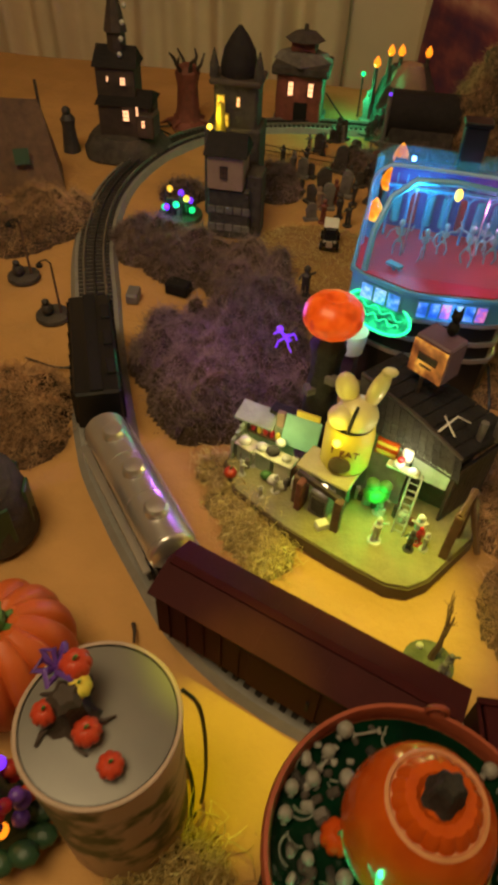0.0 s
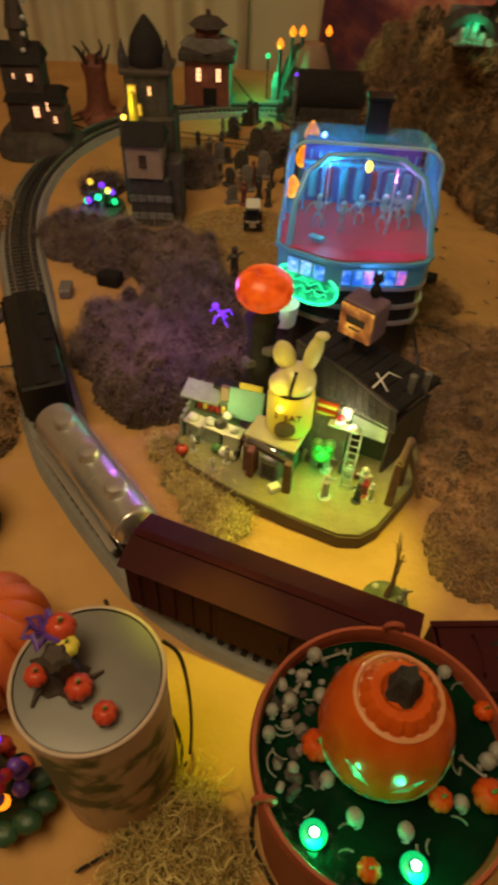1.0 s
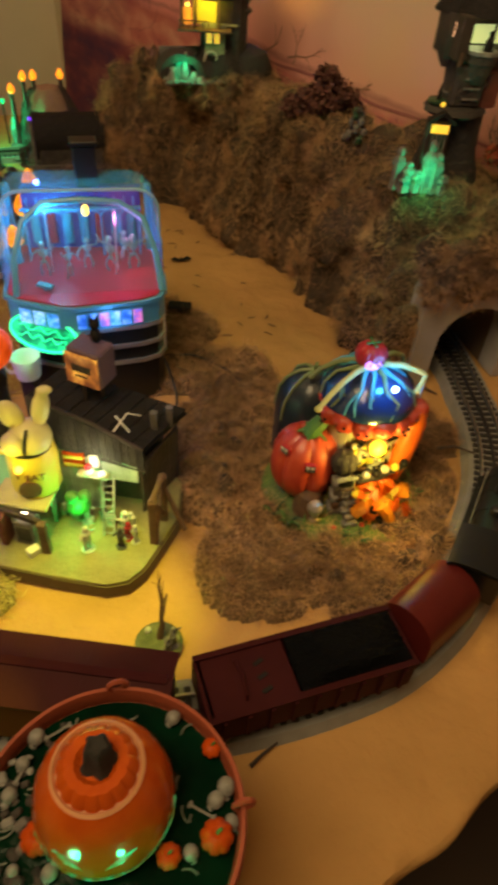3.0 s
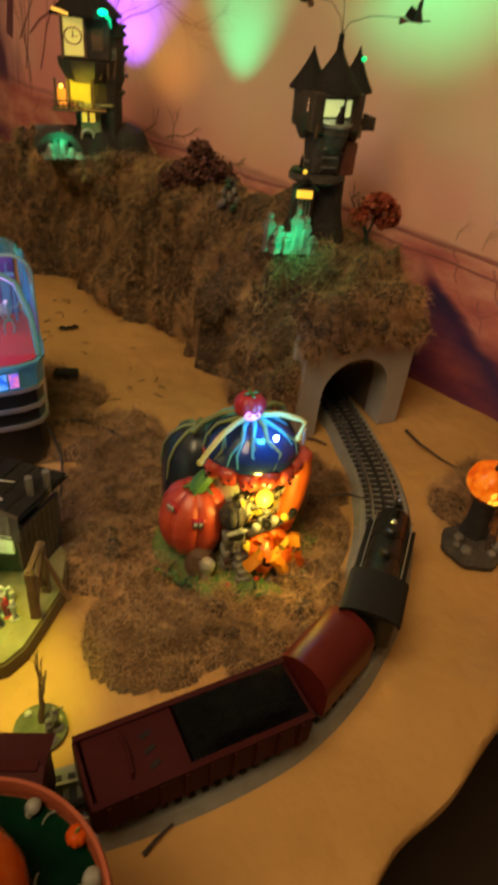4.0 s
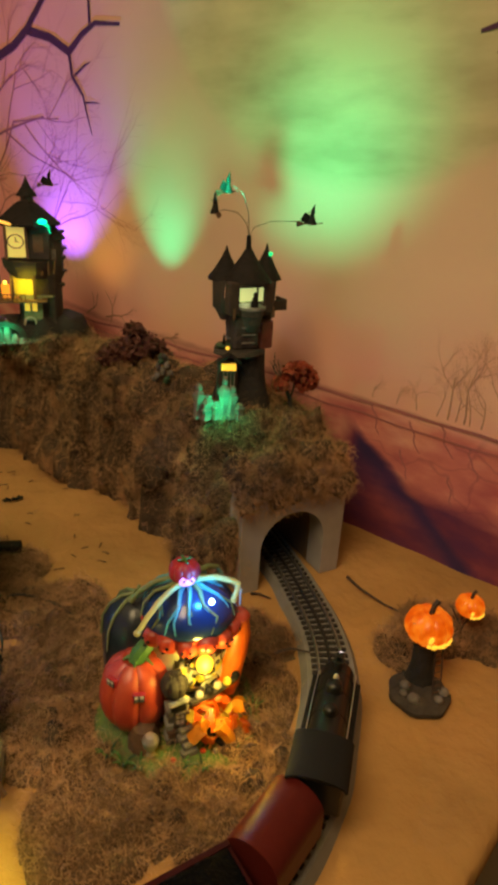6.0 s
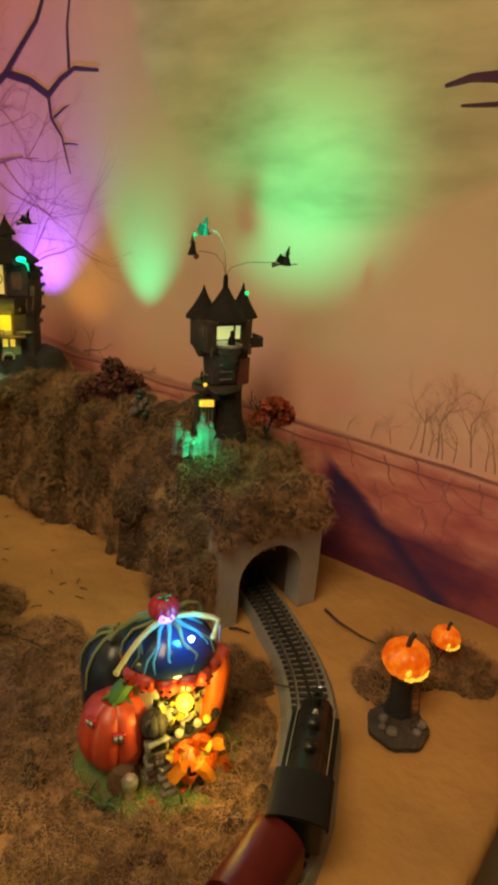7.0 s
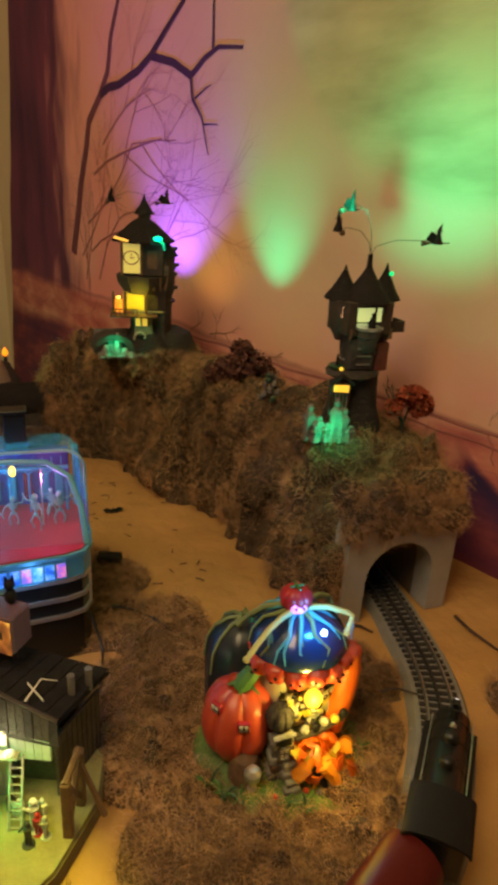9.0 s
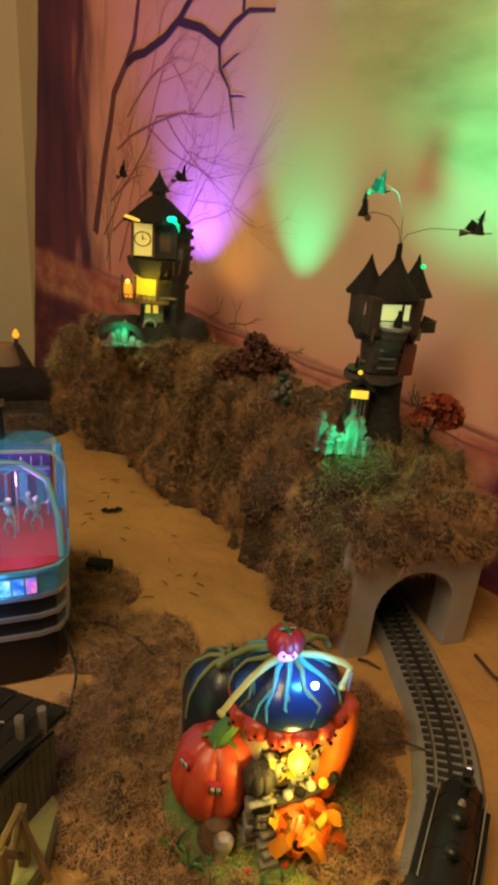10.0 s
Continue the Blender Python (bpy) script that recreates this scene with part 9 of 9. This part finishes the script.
    return w


mans = thing("haunted_mansion", (-0.215, 1.745, 0), "dark haunted mansion with lit windows and a tall spire", "house")
part("rock", lathe(B(), [(0.10, 0), (0.095, 0.02), (0.075, 0.045), (0.0, 0.05)], 22, wave=wob), DARKST, mans, "dark rocky base")
gabled(mans, (0.01, 0, 0.045), (0.115, 0.09, 0.065), 0.022, DARKW, ROOFD, 5)
gabled(mans, (-0.01, 0.01, 0.118), (0.085, 0.07, 0.060), 0.035, DARKW, ROOFD, 5)
part("spire_tower", lathe(B(), [(0.022, 0.15), (0.021, 0.235), (0.026, 0.238), (0.016, 0.28), (0.004, 0.335), (0.001, 0.37)], 8, (-0.01, 0.015, 0)), DARKW, mans, "tall pointed spire")
for k in range(4):
    part("skull_knob", ball(B(), (0.004 + 0.006 * k, -0.012, 0.20 + 0.03 * k), 0.0055, u=8, v=6), BONE, mans, "pale knob")
part("porch", box(B(), (0.065, -0.035, 0.075), (0.04, 0.05, 0.05), bev=0.003), DARKW, mans)
for (x, z, w, h) in ((0.012, 0.154, 0.012, 0.016), (-0.022, 0.156, 0.006, 0.012), (0.020, 0.092, 0.014, 0.024), (0.050, 0.108, 0.006, 0.020)):
    window_on(mans, (x, -0.0495 + 0.02 * (z > 0.12) - 0.0125 * (x > 0.04) , z), w, h, G_WARM, DARKW, 5, 2)
window_on(mans, (0.062, -0.0615, 0.082), 0.008, 0.016, G_WARM, DARKW, 5, 2)
lamp("POINT", "mansion_lamp", (-0.16, 1.66, 0.08), (1.0, 0.5, 0.25), 0.01, 0.01)
reaper = single("hooded_statue", ball(lathe(B(), [(0.020, 0), (0.016, 0.03), (0.014, 0.055), (0.017, 0.07), (0.009, 0.082), (0.003, 0.086)], 12, wave=wob), (0, -0.003, 0.088), 0.010), DARKTOY, (-0.335, 1.70, 0), "dark hooded statue beside the mansion", "statue")
dead = thing("dead_tree", (-0.118, 1.94, 0), "thick reddish-brown dead tree stump with short broken branches", "tree")
part("trunk", lathe(B(), [(0.050, 0), (0.034, 0.012), (0.026, 0.04), (0.024, 0.09), (0.028, 0.12), (0.020, 0.135), (0.006, 0.14)], 18, wave=lambda a, z: 1 + 0.12 * math.sin(6 * a + 50 * z)), REDW, dead, "gnarled reddish trunk")
for k in range(6):
    a = k * 1.05
    part("branch", tube(B(), [(0.015 * math.cos(a), 0.015 * math.sin(a), 0.115), (0.034 * math.cos(a), 0.034 * math.sin(a), 0.138 + 0.01 * (k % 2)), (0.042 * math.cos(a + 0.3), 0.042 * math.sin(a + 0.3), 0.160)], 0.006, 6, 0.002), DARKW, dead)
    part("root", tube(B(), [(0.03 * math.cos(a), 0.03 * math.sin(a), 0.012), (0.055 * math.cos(a), 0.055 * math.sin(a), 0.005), (0.07 * math.cos(a + 0.3), 0.07 * math.sin(a + 0.3), 0.002)], 0.007, 6, 0.002), REDW, dead)

chap = thing("dark_chapel", (0.085, 1.515, 0), "tall dark chapel with a dome and glowing yellow windows", "chapel")
part("body", box(B(), (0, 0, 0.085), (0.105, 0.08, 0.17), bev=0.004), DARKST, chap)
part("upper", box(B(), (0.004, 0.0, 0.205), (0.080, 0.065, 0.08), bev=0.004), DARKST, chap)
part("cornice", box(B(), (0.004, 0, 0.245), (0.094, 0.08, 0.010), bev=0.003), DARKW, chap)
part("dome", lathe(B(), [(0.032, 0.25), (0.034, 0.265), (0.028, 0.29), (0.016, 0.31), (0.003, 0.326)], 16, (0.004, 0, 0)), ROOFD, chap, "dark rounded dome")
for x in (-0.036, 0.044):
    part("pinnacle", lathe(B(), [(0.009, 0.25), (0.008, 0.27), (0.001, 0.295)], 8, (x, -0.025, 0)), DARKST, chap)
for (x, z, w, h, g2) in ((-0.022, 0.210, 0.014, 0.028, G_YEL), (-0.018, 0.182, 0.022, 0.022, G_YEL), (0.010, 0.215, 0.006, 0.016, G_WARM)):
    window_on(chap, (x, -0.034 - 0.0085 * (z < 0.15), z), w, h, g2, YELLOW, 0, 1)
part("saint_statue", lathe(B(), [(0.010, 0.165), (0.008, 0.185), (0.007, 0.205), (0.004, 0.215)], 10, (-0.02, -0.043, 0)), YELLOW, chap, "yellow-lit figure niche")
part("door_bulb", ball(B(), (-0.040, -0.046, 0.172), 0.005, u=10, v=8), G_YEL2, chap, "bright yellow bulb")
lamp("POINT", "chapel_lamp", (0.055, 1.455, 0.195), (1.0, 0.80, 0.08), 0.05, 0.005)

gh = thing("grey_house", (0.098, 1.418, 0), "narrow grey stone house with a tan upper front", "house")
part("stone_base", box(B(), (0, 0, 0.0475), (0.078, 0.058, 0.095), bev=0.003), DARKST, gh)
part("tan_front", box(B(), (-0.006, -0.003, 0.125), (0.066, 0.062, 0.060), bev=0.002), TANW, gh, "tan plastered upper storey")
gabled(gh, (-0.006, -0.003, 0.1545), (0.066, 0.062, 0.002), 0.030, TANW, ROOFD, 0)
window_on(gh, (-0.008, -0.0345, 0.128), 0.012, 0.020, BROWNW, DARKW, 0, 1)
part("side_tower", box(B(), (0.044, 0.01, 0.06), (0.030, 0.05, 0.12), bev=0.003), DARKST, gh)
for k in range(10):
    part("stone_block", box(B(), (-0.032 + 0.0165 * (k % 5), -0.0295, 0.022 + 0.034 * (k // 5)), (0.0145, 0.003, 0.014), bev=0.001), GREYST, gh)

mau = thing("mausoleum", (0.150, 2.058, 0), "square stone mausoleum with glowing orange windows and a stepped roof", "mausoleum")
part("body", box(B(), (0, 0, 0.058), (0.116, 0.10, 0.116), bev=0.003), REDW, mau, "dull red-brown walls")
part("eave", box(B(), (0, 0, 0.127), (0.142, 0.125, 0.022), bev=0.004), DARKST, mau, "heavy dark eave")
part("upper_roof", lathe(B(), [(0.075, 0.138), (0.058, 0.158), (0.050, 0.160)], 4), GREYST, mau, "pale sloped roof")
part("lantern_top", box(B(), (0, 0, 0.172), (0.062, 0.055, 0.024), bev=0.003), REDW, mau)
part("cap", lathe(B(), [(0.050, 0.184), (0.030, 0.198), (0.006, 0.202), (0.005, 0.215)], 8), DARKST, mau)
for (x, w) in ((-0.022, 0.013), (0.028, 0.013)):
    window_on(mau, (x, -0.0505, 0.086), w, 0.032, G_WARM, DARKST, 0, 2)
window_on(mau, (-0.0585, -0.02, 0.055), 0.016, 0.040, G_WARM, DARKST, -90, 2)
part("door", box(B(), (0.006, -0.0505, 0.034), (0.034, 0.004, 0.044), bev=0.001), BLACKM, mau, "black door")
part("plinth", box(B(), (0, 0, 0.006), (0.13, 0.115, 0.012), bev=0.002), GREYST, mau)
lamp("POINT", "mausoleum_lamp", (0.14, 1.985, 0.085), (1.0, 0.5, 0.25), 0.012, 0.01)

rk = thing("graveyard_mound", (0.415, 2.105, 0), "rocky graveyard mound with burning orange candles", "mound")
part("rock", lathe(B(), [(0.095, 0), (0.085, 0.05), (0.065, 0.10), (0.045, 0.135), (0.0, 0.148)], 20, wave=wob), DARKST, rk)
part("pale_slab", lathe(B(), [(0.046, 0.10), (0.040, 0.125), (0.026, 0.148), (0.004, 0.152)], 14, (0.0, -0.030, 0), wave=wob), TANW, rk, "pale bony slab")
for (x, y, z) in ((-0.085, -0.060, 0.150), (-0.055, -0.030, 0.170), (-0.030, -0.030, 0.172), (0.035, -0.020, 0.172)):
    c = thing("candle", (0.415 + x, 2.105 + y, 0.06), "lit candle with an orange flame on the mound", "candle", "candles on the mound")
    part("stick", cyl(B(), (0, 0, 0), (0, 0, z - 0.068), 0.006, 0.005, 10), DARKST, c)
    part("flame", lathe(B(), [(0.005, 0), (0.009, 0.007), (0.007, 0.015), (0.001, 0.024)], 12, (0, 0, z - 0.068)), G_ORG, c, "orange flame")
for k in range(5):
    figurine((0.345 + 0.03 * k, 2.00 + 0.012 * (k % 2), 0.0), 0.05, DARKTOY, "dark tombstone figure by the mound", 20 * k)
for k in range(14):
    figurine((0.335 + 0.013 * k, 1.965 + 0.016 * ((k * 5) % 4), 0.0), 0.045 + 0.012 * (k % 3), (DARKTOY, DARKST, DARKTOY, REDW)[k % 4], "small dark figure among the graves by the mound", 37 * k, pose_kind=k % 2)
crypt = thing("crypt", (0.455, 1.900, 0), "dark round-roofed stone crypt with a small violet light", "crypt")
part("body", box(B(), (0, 0, 0.045), (0.15, 0.10, 0.09), bev=0.005), DARKST, crypt)
bm = cyl(B(), (-0.08, 0, 0.088), (0.08, 0, 0.088), 0.052, n=24)
part("barrel_roof", bm, ROOFD, crypt, "dark barrel roof")
part("railing", box(box(B(), (-0.03, -0.075, 0.028), (0.17, 0.003, 0.003)), (-0.03, -0.075, 0.048), (0.17, 0.003, 0.003)), GREYST, crypt, "thin grey railing")
for k in range(9):
    part("rail_post", box(B(), (-0.11 + 0.02 * k, -0.075, 0.025), (0.003, 0.003, 0.05)), GREYST, crypt)
part("violet_light", ball(B(), (-0.085, -0.045, 0.142), 0.0042, u=8, v=6), G_PUR, crypt, "small violet light")
part("pillar", cyl(B(), (-0.085, -0.04, 0), (-0.085, -0.04, 0.138), 0.005, n=8), GREYST, crypt)
gs = single("stone_angel", ball(lathe(B(), [(0.022, 0), (0.020, 0.012), (0.012, 0.016), (0.014, 0.04), (0.016, 0.055), (0.008, 0.066)], 14, wave=wob), (0, 0, 0.072), 0.009), GREYST, (0.325, 2.075, 0), "grey statue washed in green light", "statue")
lamp("POINT", "green_pool_lamp", (0.285, 2.035, 0.085), (0.0, 1.0, 0.35), 0.9, 0.006)
bul = thing("green_bulb", (0.300, 2.120, 0), "small green lamp on a pole", "lamp")
part("pole", cyl(B(), (0, 0, 0), (0, 0, 0.10), 0.002, n=8), BLACKM, bul)
part("bulb", ball(B(), (0, 0, 0.104), 0.006, u=10, v=8), G_GRN, bul, "green bulb")

rave = thing("light_cluster", (-0.012, 1.452, 0), "little fairground stand with green, purple and yellow lights", "stand")
part("base", lathe(B(), [(0.045, 0), (0.044, 0.008), (0.0, 0.010)], 18), DKGRN, rave)
rg = random.Random(17)
for k in range(5):
    a = k * 1.26
    part("post", cyl(B(), (0.030 * math.cos(a), 0.030 * math.sin(a), 0.008), (0.030 * math.cos(a), 0.030 * math.sin(a), 0.060), 0.0018, n=6), DARKW, rave)
for k, m2 in enumerate((G_GRN, G_PUR, G_PUR, G_YEL, G_GRN, G_PUR, G_GRN, G_YEL)):
    a = k * 0.8
    part("light", ball(B(), (0.028 * math.cos(a), 0.026 * math.sin(a) - 0.012, 0.022 + 0.010 * (k % 4)), 0.0065, u=9, v=7), m2, rave, "coloured light")
for k in range(9):
    a = 0.7 * k
    part("booth", box(B(), (0.020 * math.cos(a), 0.018 * math.sin(a), 0.018 + 0.004 * (k % 3)), (0.012, 0.010, 0.020 + 0.006 * (k % 2)), rz=40 * k, bev=0.001), (DARKTOY, GREYST, DKGRN)[k % 3], rave)
lamp("POINT", "rave_green_lamp", (0.005, 1.405, 0.05), (0.05, 1.0, 0.5), 0.06, 0.006)
lamp("POINT", "rave_purple_lamp", (-0.025, 1.395, 0.045), (0.4, 0.1, 1.0), 0.06, 0.006)


def old_car(place, rz):
    c = thing("vintage_car", place, "black vintage car with a white roof", "car", "", rz)
    part("body", box(box(B(), (0, 0, 0.016), (0.066, 0.028, 0.014), bev=0.003), (-0.010, 0, 0.028), (0.036, 0.026, 0.016), bev=0.003), BLACKP, c)
    part("roof", box(B(), (-0.010, 0, 0.038), (0.038, 0.028, 0.004), bev=0.0015), WHITE, c, "white roof")
    part("grille", box(B(), (0.034, 0, 0.017), (0.002, 0.012, 0.012)), SILVER, c, "chrome grille")
    for x in (-0.020, 0.022):
        for sd in (-1, 1):
            w = part("wheel", cyl(B(), (x, sd * 0.013, 0.008), (x, sd * 0.018, 0.008), 0.008, n=14), BLACKM, c)
            part("hub", cyl(B(), (x, sd * 0.018, 0.008), (x, sd * 0.019, 0.008), 0.0035, n=10), SILVER, w)
    for sd in (-1, 1):
        part("headlamp", ball(B(), (0.033, sd * 0.010, 0.022), 0.0028, u=8, v=6), SILVER, c)
    return c


old_car((0.292, 1.405, 0.006), -88)
figurine((0.268, 1.212, 0.006), 0.062, DARKTOY, "dark green painted figurine holding a red lamp", 10, pose_kind=1)
rg = random.Random(23)
for (x, y, h, m2) in ((0.27, 1.50, 0.05, REDW), (0.30, 1.53, 0.052, DARKTOY), (0.32, 1.50, 0.05, DARKTOY), (0.255, 1.56, 0.048, TANW), (0.285, 1.60, 0.05, REDW), (0.325, 1.60, 0.05, DARKTOY), (0.26, 1.66, 0.045, BONE), (0.31, 1.68, 0.05, DARKTOY), (0.345, 1.70, 0.055, DARKTOY), (0.36, 1.78, 0.05, REDW), (0.262, 1.93, 0.06, DARKTOY), (0.375, 1.86, 0.05, DARKTOY), (0.18, 1.72, 0.05, GREYST), (0.15, 1.76, 0.045, DARKTOY), (0.205, 1.75, 0.05, DARKTOY), (0.20, 1.86, 0.04, GREYST), (0.235, 1.84, 0.045, DARKTOY)):
    figurine((x, y, 0), h, m2, "small painted village figurine standing on the cloth", rg.uniform(0, 360), pose_kind=rg.randint(0, 1))
for k in range(26):
    x, y = rg.uniform(0.20, 0.40), rg.uniform(1.50, 1.95)
    h = rg.uniform(0.022, 0.05)
    w = h * rg.uniform(0.5, 0.9)
    bm = box(B(), (0, 0, h / 2), (w, h * 0.22, h), bev=0.002, ry=rg.uniform(-9, 9))
    cyl(bm, (0, -h * 0.10, h * 0.92), (0, h * 0.10, h * 0.92), w * 0.45, n=12)
    box(bm, (0, 0, 0.002), (w * 1.3, h * 0.5, 0.006))
    single("tombstone", bm, rg.choice((DARKST, GREYST, DARKTOY)), (x, y, 0), "small leaning dark tombstone on the far cloth", "tombstone", "far tombstones", rg.uniform(-50, 50))
mound("moss_clump", [(0.33, 1.79, 0.06, 0.03), (0.39, 1.76, 0.07, 0.04), (0.45, 1.80, 0.07, 0.04), (0.50, 1.86, 0.07, 0.04), (0.42, 1.98, 0.07, 0.03)], MOSSB, MOSSP, "dark moss clump round the crypt", "moss", 9000, seed=12)
mound("moss_clump", [(0.16, 1.62, 0.06, 0.025), (0.14, 1.70, 0.05, 0.02), (-0.03, 1.55, 0.05, 0.02)], MOSSB, MOSSP, "dark moss clump behind the chapel", "moss", 5000, seed=13)
for k in range(10):
    f = thing("fence_panel", (0.10 + 0.022 * k, 1.80 - 0.004 * k, 0), "short dark iron fence panel", "fence", "graveyard fence", -6)
    part("rail", box(box(B(), (0, 0, 0.012), (0.022, 0.0015, 0.0015)), (0, 0, 0.024), (0.022, 0.0015, 0.0015)), BLACKM, f)
    for x in (-0.008, -0.003, 0.003, 0.008):
        part("spike", cyl(B(), (x, 0, 0), (x, 0, 0.030), 0.0008, 0.0003, 5), BLACKM, f)


def crate(place, s, rz, label, material):
    c = thing("speaker_box", place, label, "box", "small boxes on the cloth", rz)
    part("case", box(B(), (0, 0, s[2] / 2), s, bev=0.0015), material, c)
    part("lid", box(B(), (0, 0, s[2] + 0.0012), (s[0] * 0.96, s[1] * 0.96, 0.002), bev=0.0005), material, c)
    return c


crate((0.055, 1.185, 0), (0.040, 0.026, 0.018), -12, "small black battery box lying on the cloth", BLACKM)
crate((0.074, 1.075, 0), (0.018, 0.036, 0.018), -8, "small black battery box lying on the cloth", BLACKM)
crate((0.603, 1.231, 0), (0.042, 0.022, 0.018), -18, "small black battery box at the mat's edge", BLACKM)
crate((-0.012, 1.145, 0), (0.020, 0.030, 0.016), 5, "grey-blue plastic box beside the track", GREYTOP)


def lamp_post(place, h, label):
    p = thing("lamp_post", place, label, "lamp post", "lamp posts by the track")
    part("base", lathe(B(), [(0.028, 0), (0.027, 0.006), (0.0, 0.008)], 18), DARKST, p, "round dark base")
    part("pole", cyl(B(), (0.012, 0.005, 0.006), (0.010, 0.005, h), 0.0022, 0.0016, 8), BROWNW, p)
    part("arm", tube(B(), [(0.010, 0.005, h), (0.004, 0.003, h + 0.006), (-0.006, 0.0, h + 0.002)], 0.0012, 6), BLACKM, p)
    part("lamp_head", lathe(B(), [(0.005, 0), (0.0055, 0.004), (0.001, 0.008)], 10, (-0.006, 0, h - 0.006)), BLACKM, p)
    part("seated_shape", ball(ball(B(), (-0.006, -0.004, 0.016), 0.010, (1, 1, 1.2)), (-0.006, -0.006, 0.030), 0.006), DARKTOY, p)
    return p


lamp_post((-0.215, 1.165, 0), 0.10, "round base with a seated dark shape under a thin lamp post")
lamp_post((-0.122, 1.068, 0), 0.095, "round base with a dark shape under a thin lamp post")


def tent(place, rz, label, material, h=0.17):
    t = thing("tent", place, label, "tent", "brown tents", rz)
    bm = B()
    r = 0.085
    a = [bm.verts.new((r * x, r * y, 0)) for x, y in ((-1, -0.8), (1, -0.8), (1, 0.8), (-1, 0.8))]
    q = [bm.verts.new((-r * 0.7, 0, h)), bm.verts.new((r * 0.7, 0, h * 0.94))]
    for f in ((a[0], a[1], q[1], q[0]), (a[2], a[3], q[0], q[1]), (a[1], a[2], q[1]), (a[3], a[0], q[0]), a[::-1]):
        bm.faces.new(f)
    part("canvas", bm, material, t, "worn brown canvas", 0)
    for x in (-0.06, 0.06):
        part("pole", cyl(B(), (x * 1.02, 0, 0), (x * 0.99, 0, h + 0.025), 0.003, n=6), DARKW, t)
    part("patch", box(B(), (0.01, -0.052, h * 0.42), (0.03, 0.004, 0.03), rx=-22), DKGRN, t, "dull green patch")
    return t


tent((-0.375, 1.52, 0), 25, "worn brown canvas tent on wooden poles", BROWNW)
tent((-0.50, 1.36, 0), 40, "worn brown canvas tent on wooden poles", BROWNW, 0.15)

# ---- cables, twigs and leaves on the cloth ----
cable("cable", [(0.246, 0.455, 0.02), (0.258, 0.446, 0.016), (0.268, 0.425, 0.004), (0.268, 0.39, 0.003), (0.255, 0.355, 0.003), (0.235, 0.335, 0.003)], 0.0018, "thin black cable curling beside the pedestal")
cable("cable", [(-0.12, 0.955, 0.003), (-0.07, 0.945, 0.003), (-0.045, 0.95, 0.003), (-0.03, 0.96, 0.003)], 0.0018, "thin black cable beside the track")
cable("cable", [(0.06, 0.955, 0.003), (0.09, 0.95, 0.006), (0.12, 0.97, 0.02)], 0.0018, "thin black cable leading into the moss")
cable("cable", [(0.56, 1.09, 0.012), (0.60, 1.08, 0.016), (0.64, 1.04, 0.016), (0.66, 1.00, 0.016)], 0.002, "thin black cable leaving the diner")
cable("cable", [(0.545, 1.02, 0.06), (0.556, 0.99, 0.02), (0.55, 0.95, 0.014), (0.54, 0.90, 0.014)], 0.002, "thin black cable below the diner")
cable("cable", [(-0.17, 1.93, 0.004), (-0.155, 1.90, 0.006), (-0.18, 1.88, 0.004), (-0.13, 1.84, 0.004)], 0.0022, "bent dark cable on the far cloth")
cable("cable", [(0.21, 2.12, 0.05), (0.25, 2.08, 0.02), (0.30, 2.0, 0.004), (0.34, 1.98, 0.004)], 0.002, "dark cable running from the mausoleum")
cable("cable", [(0.365, 0.31, 0.002), (0.34, 0.345, 0.002), (0.335, 0.37, 0.002), (0.345, 0.41, 0.002)], 0.002, "black cable beside the bowl")
cable("cable", [(0.262, 0.437, 0.190), (0.274, 0.436, 0.165), (0.279, 0.430, 0.09), (0.276, 0.424, 0.003), (0.270, 0.405, 0.003), (0.256, 0.372, 0.003), (0.230, 0.348, 0.003), (0.193, 0.325, 0.003)], 0.0016, "black cable hanging down beside the pedestal")
for pts, lab in (([(0.168, 0.572, 0.001), (0.173, 0.562, 0.006), (0.177, 0.548, 0.010)], "short dark twig standing on the cloth"), ([(0.905, 0.805, 0.012), (0.93, 0.80, 0.016), (0.955, 0.785, 0.012)], "short dark twig beside the track"), ([(1.125, 0.93, 0.002), (1.12, 0.885, 0.008), (1.135, 0.84, 0.004), (1.155, 0.80, 0.002)], "bent brown twig beside the track"), ([(0.946, 0.955, 0.002), (0.955, 0.945, 0.006), (0.97, 0.93, 0.002)], "dark twig at the tunnel mouth"), ([(0.535, 0.445, 0.001), (0.548, 0.452, 0.004), (0.566, 0.460, 0.003)], "short dark twig at the roadbed")):
    single("twig", tube(B(), pts, 0.0026, 6, 0.0012), DARKW, (0, 0, 0), lab, "twig", "twigs on the cloth")
bm = B()
for sd in (-1, 1):
    v = [bm.verts.new(p) for p in ((0, 0, 0.003), (sd * 0.012, 0.008, 0.006), (sd * 0.022, 0.002, 0.004), (sd * 0.016, -0.004, 0.003), (sd * 0.010, -0.003, 0.003), (sd * 0.006, -0.008, 0.002))]
    bm.faces.new(v if sd > 0 else v[::-1])
ball(bm, (0, 0, 0.004), 0.005, (0.7, 1.2, 0.7), 8, 6)
single("paper_bat", bm, BLACKM, (0.640, 1.425, 0), "small black paper bat on the cloth", "ornament")
rg = random.Random(40)
for k in range(26):
    x, y = rg.uniform(0.58, 0.76), rg.uniform(1.10, 1.60)
    bm = tube(B(), [(0, 0, 0), (0.006, 0.002, 0.001), (rg.uniform(0.010, 0.018), 0.004, 0)], 0.0008, 5)
    single("moss_shred", bm, DARKW, (x, y, 0.001), "tiny dark shred of moss on the cloth", "moss shred", "moss shreds", rg.uniform(0, 360))
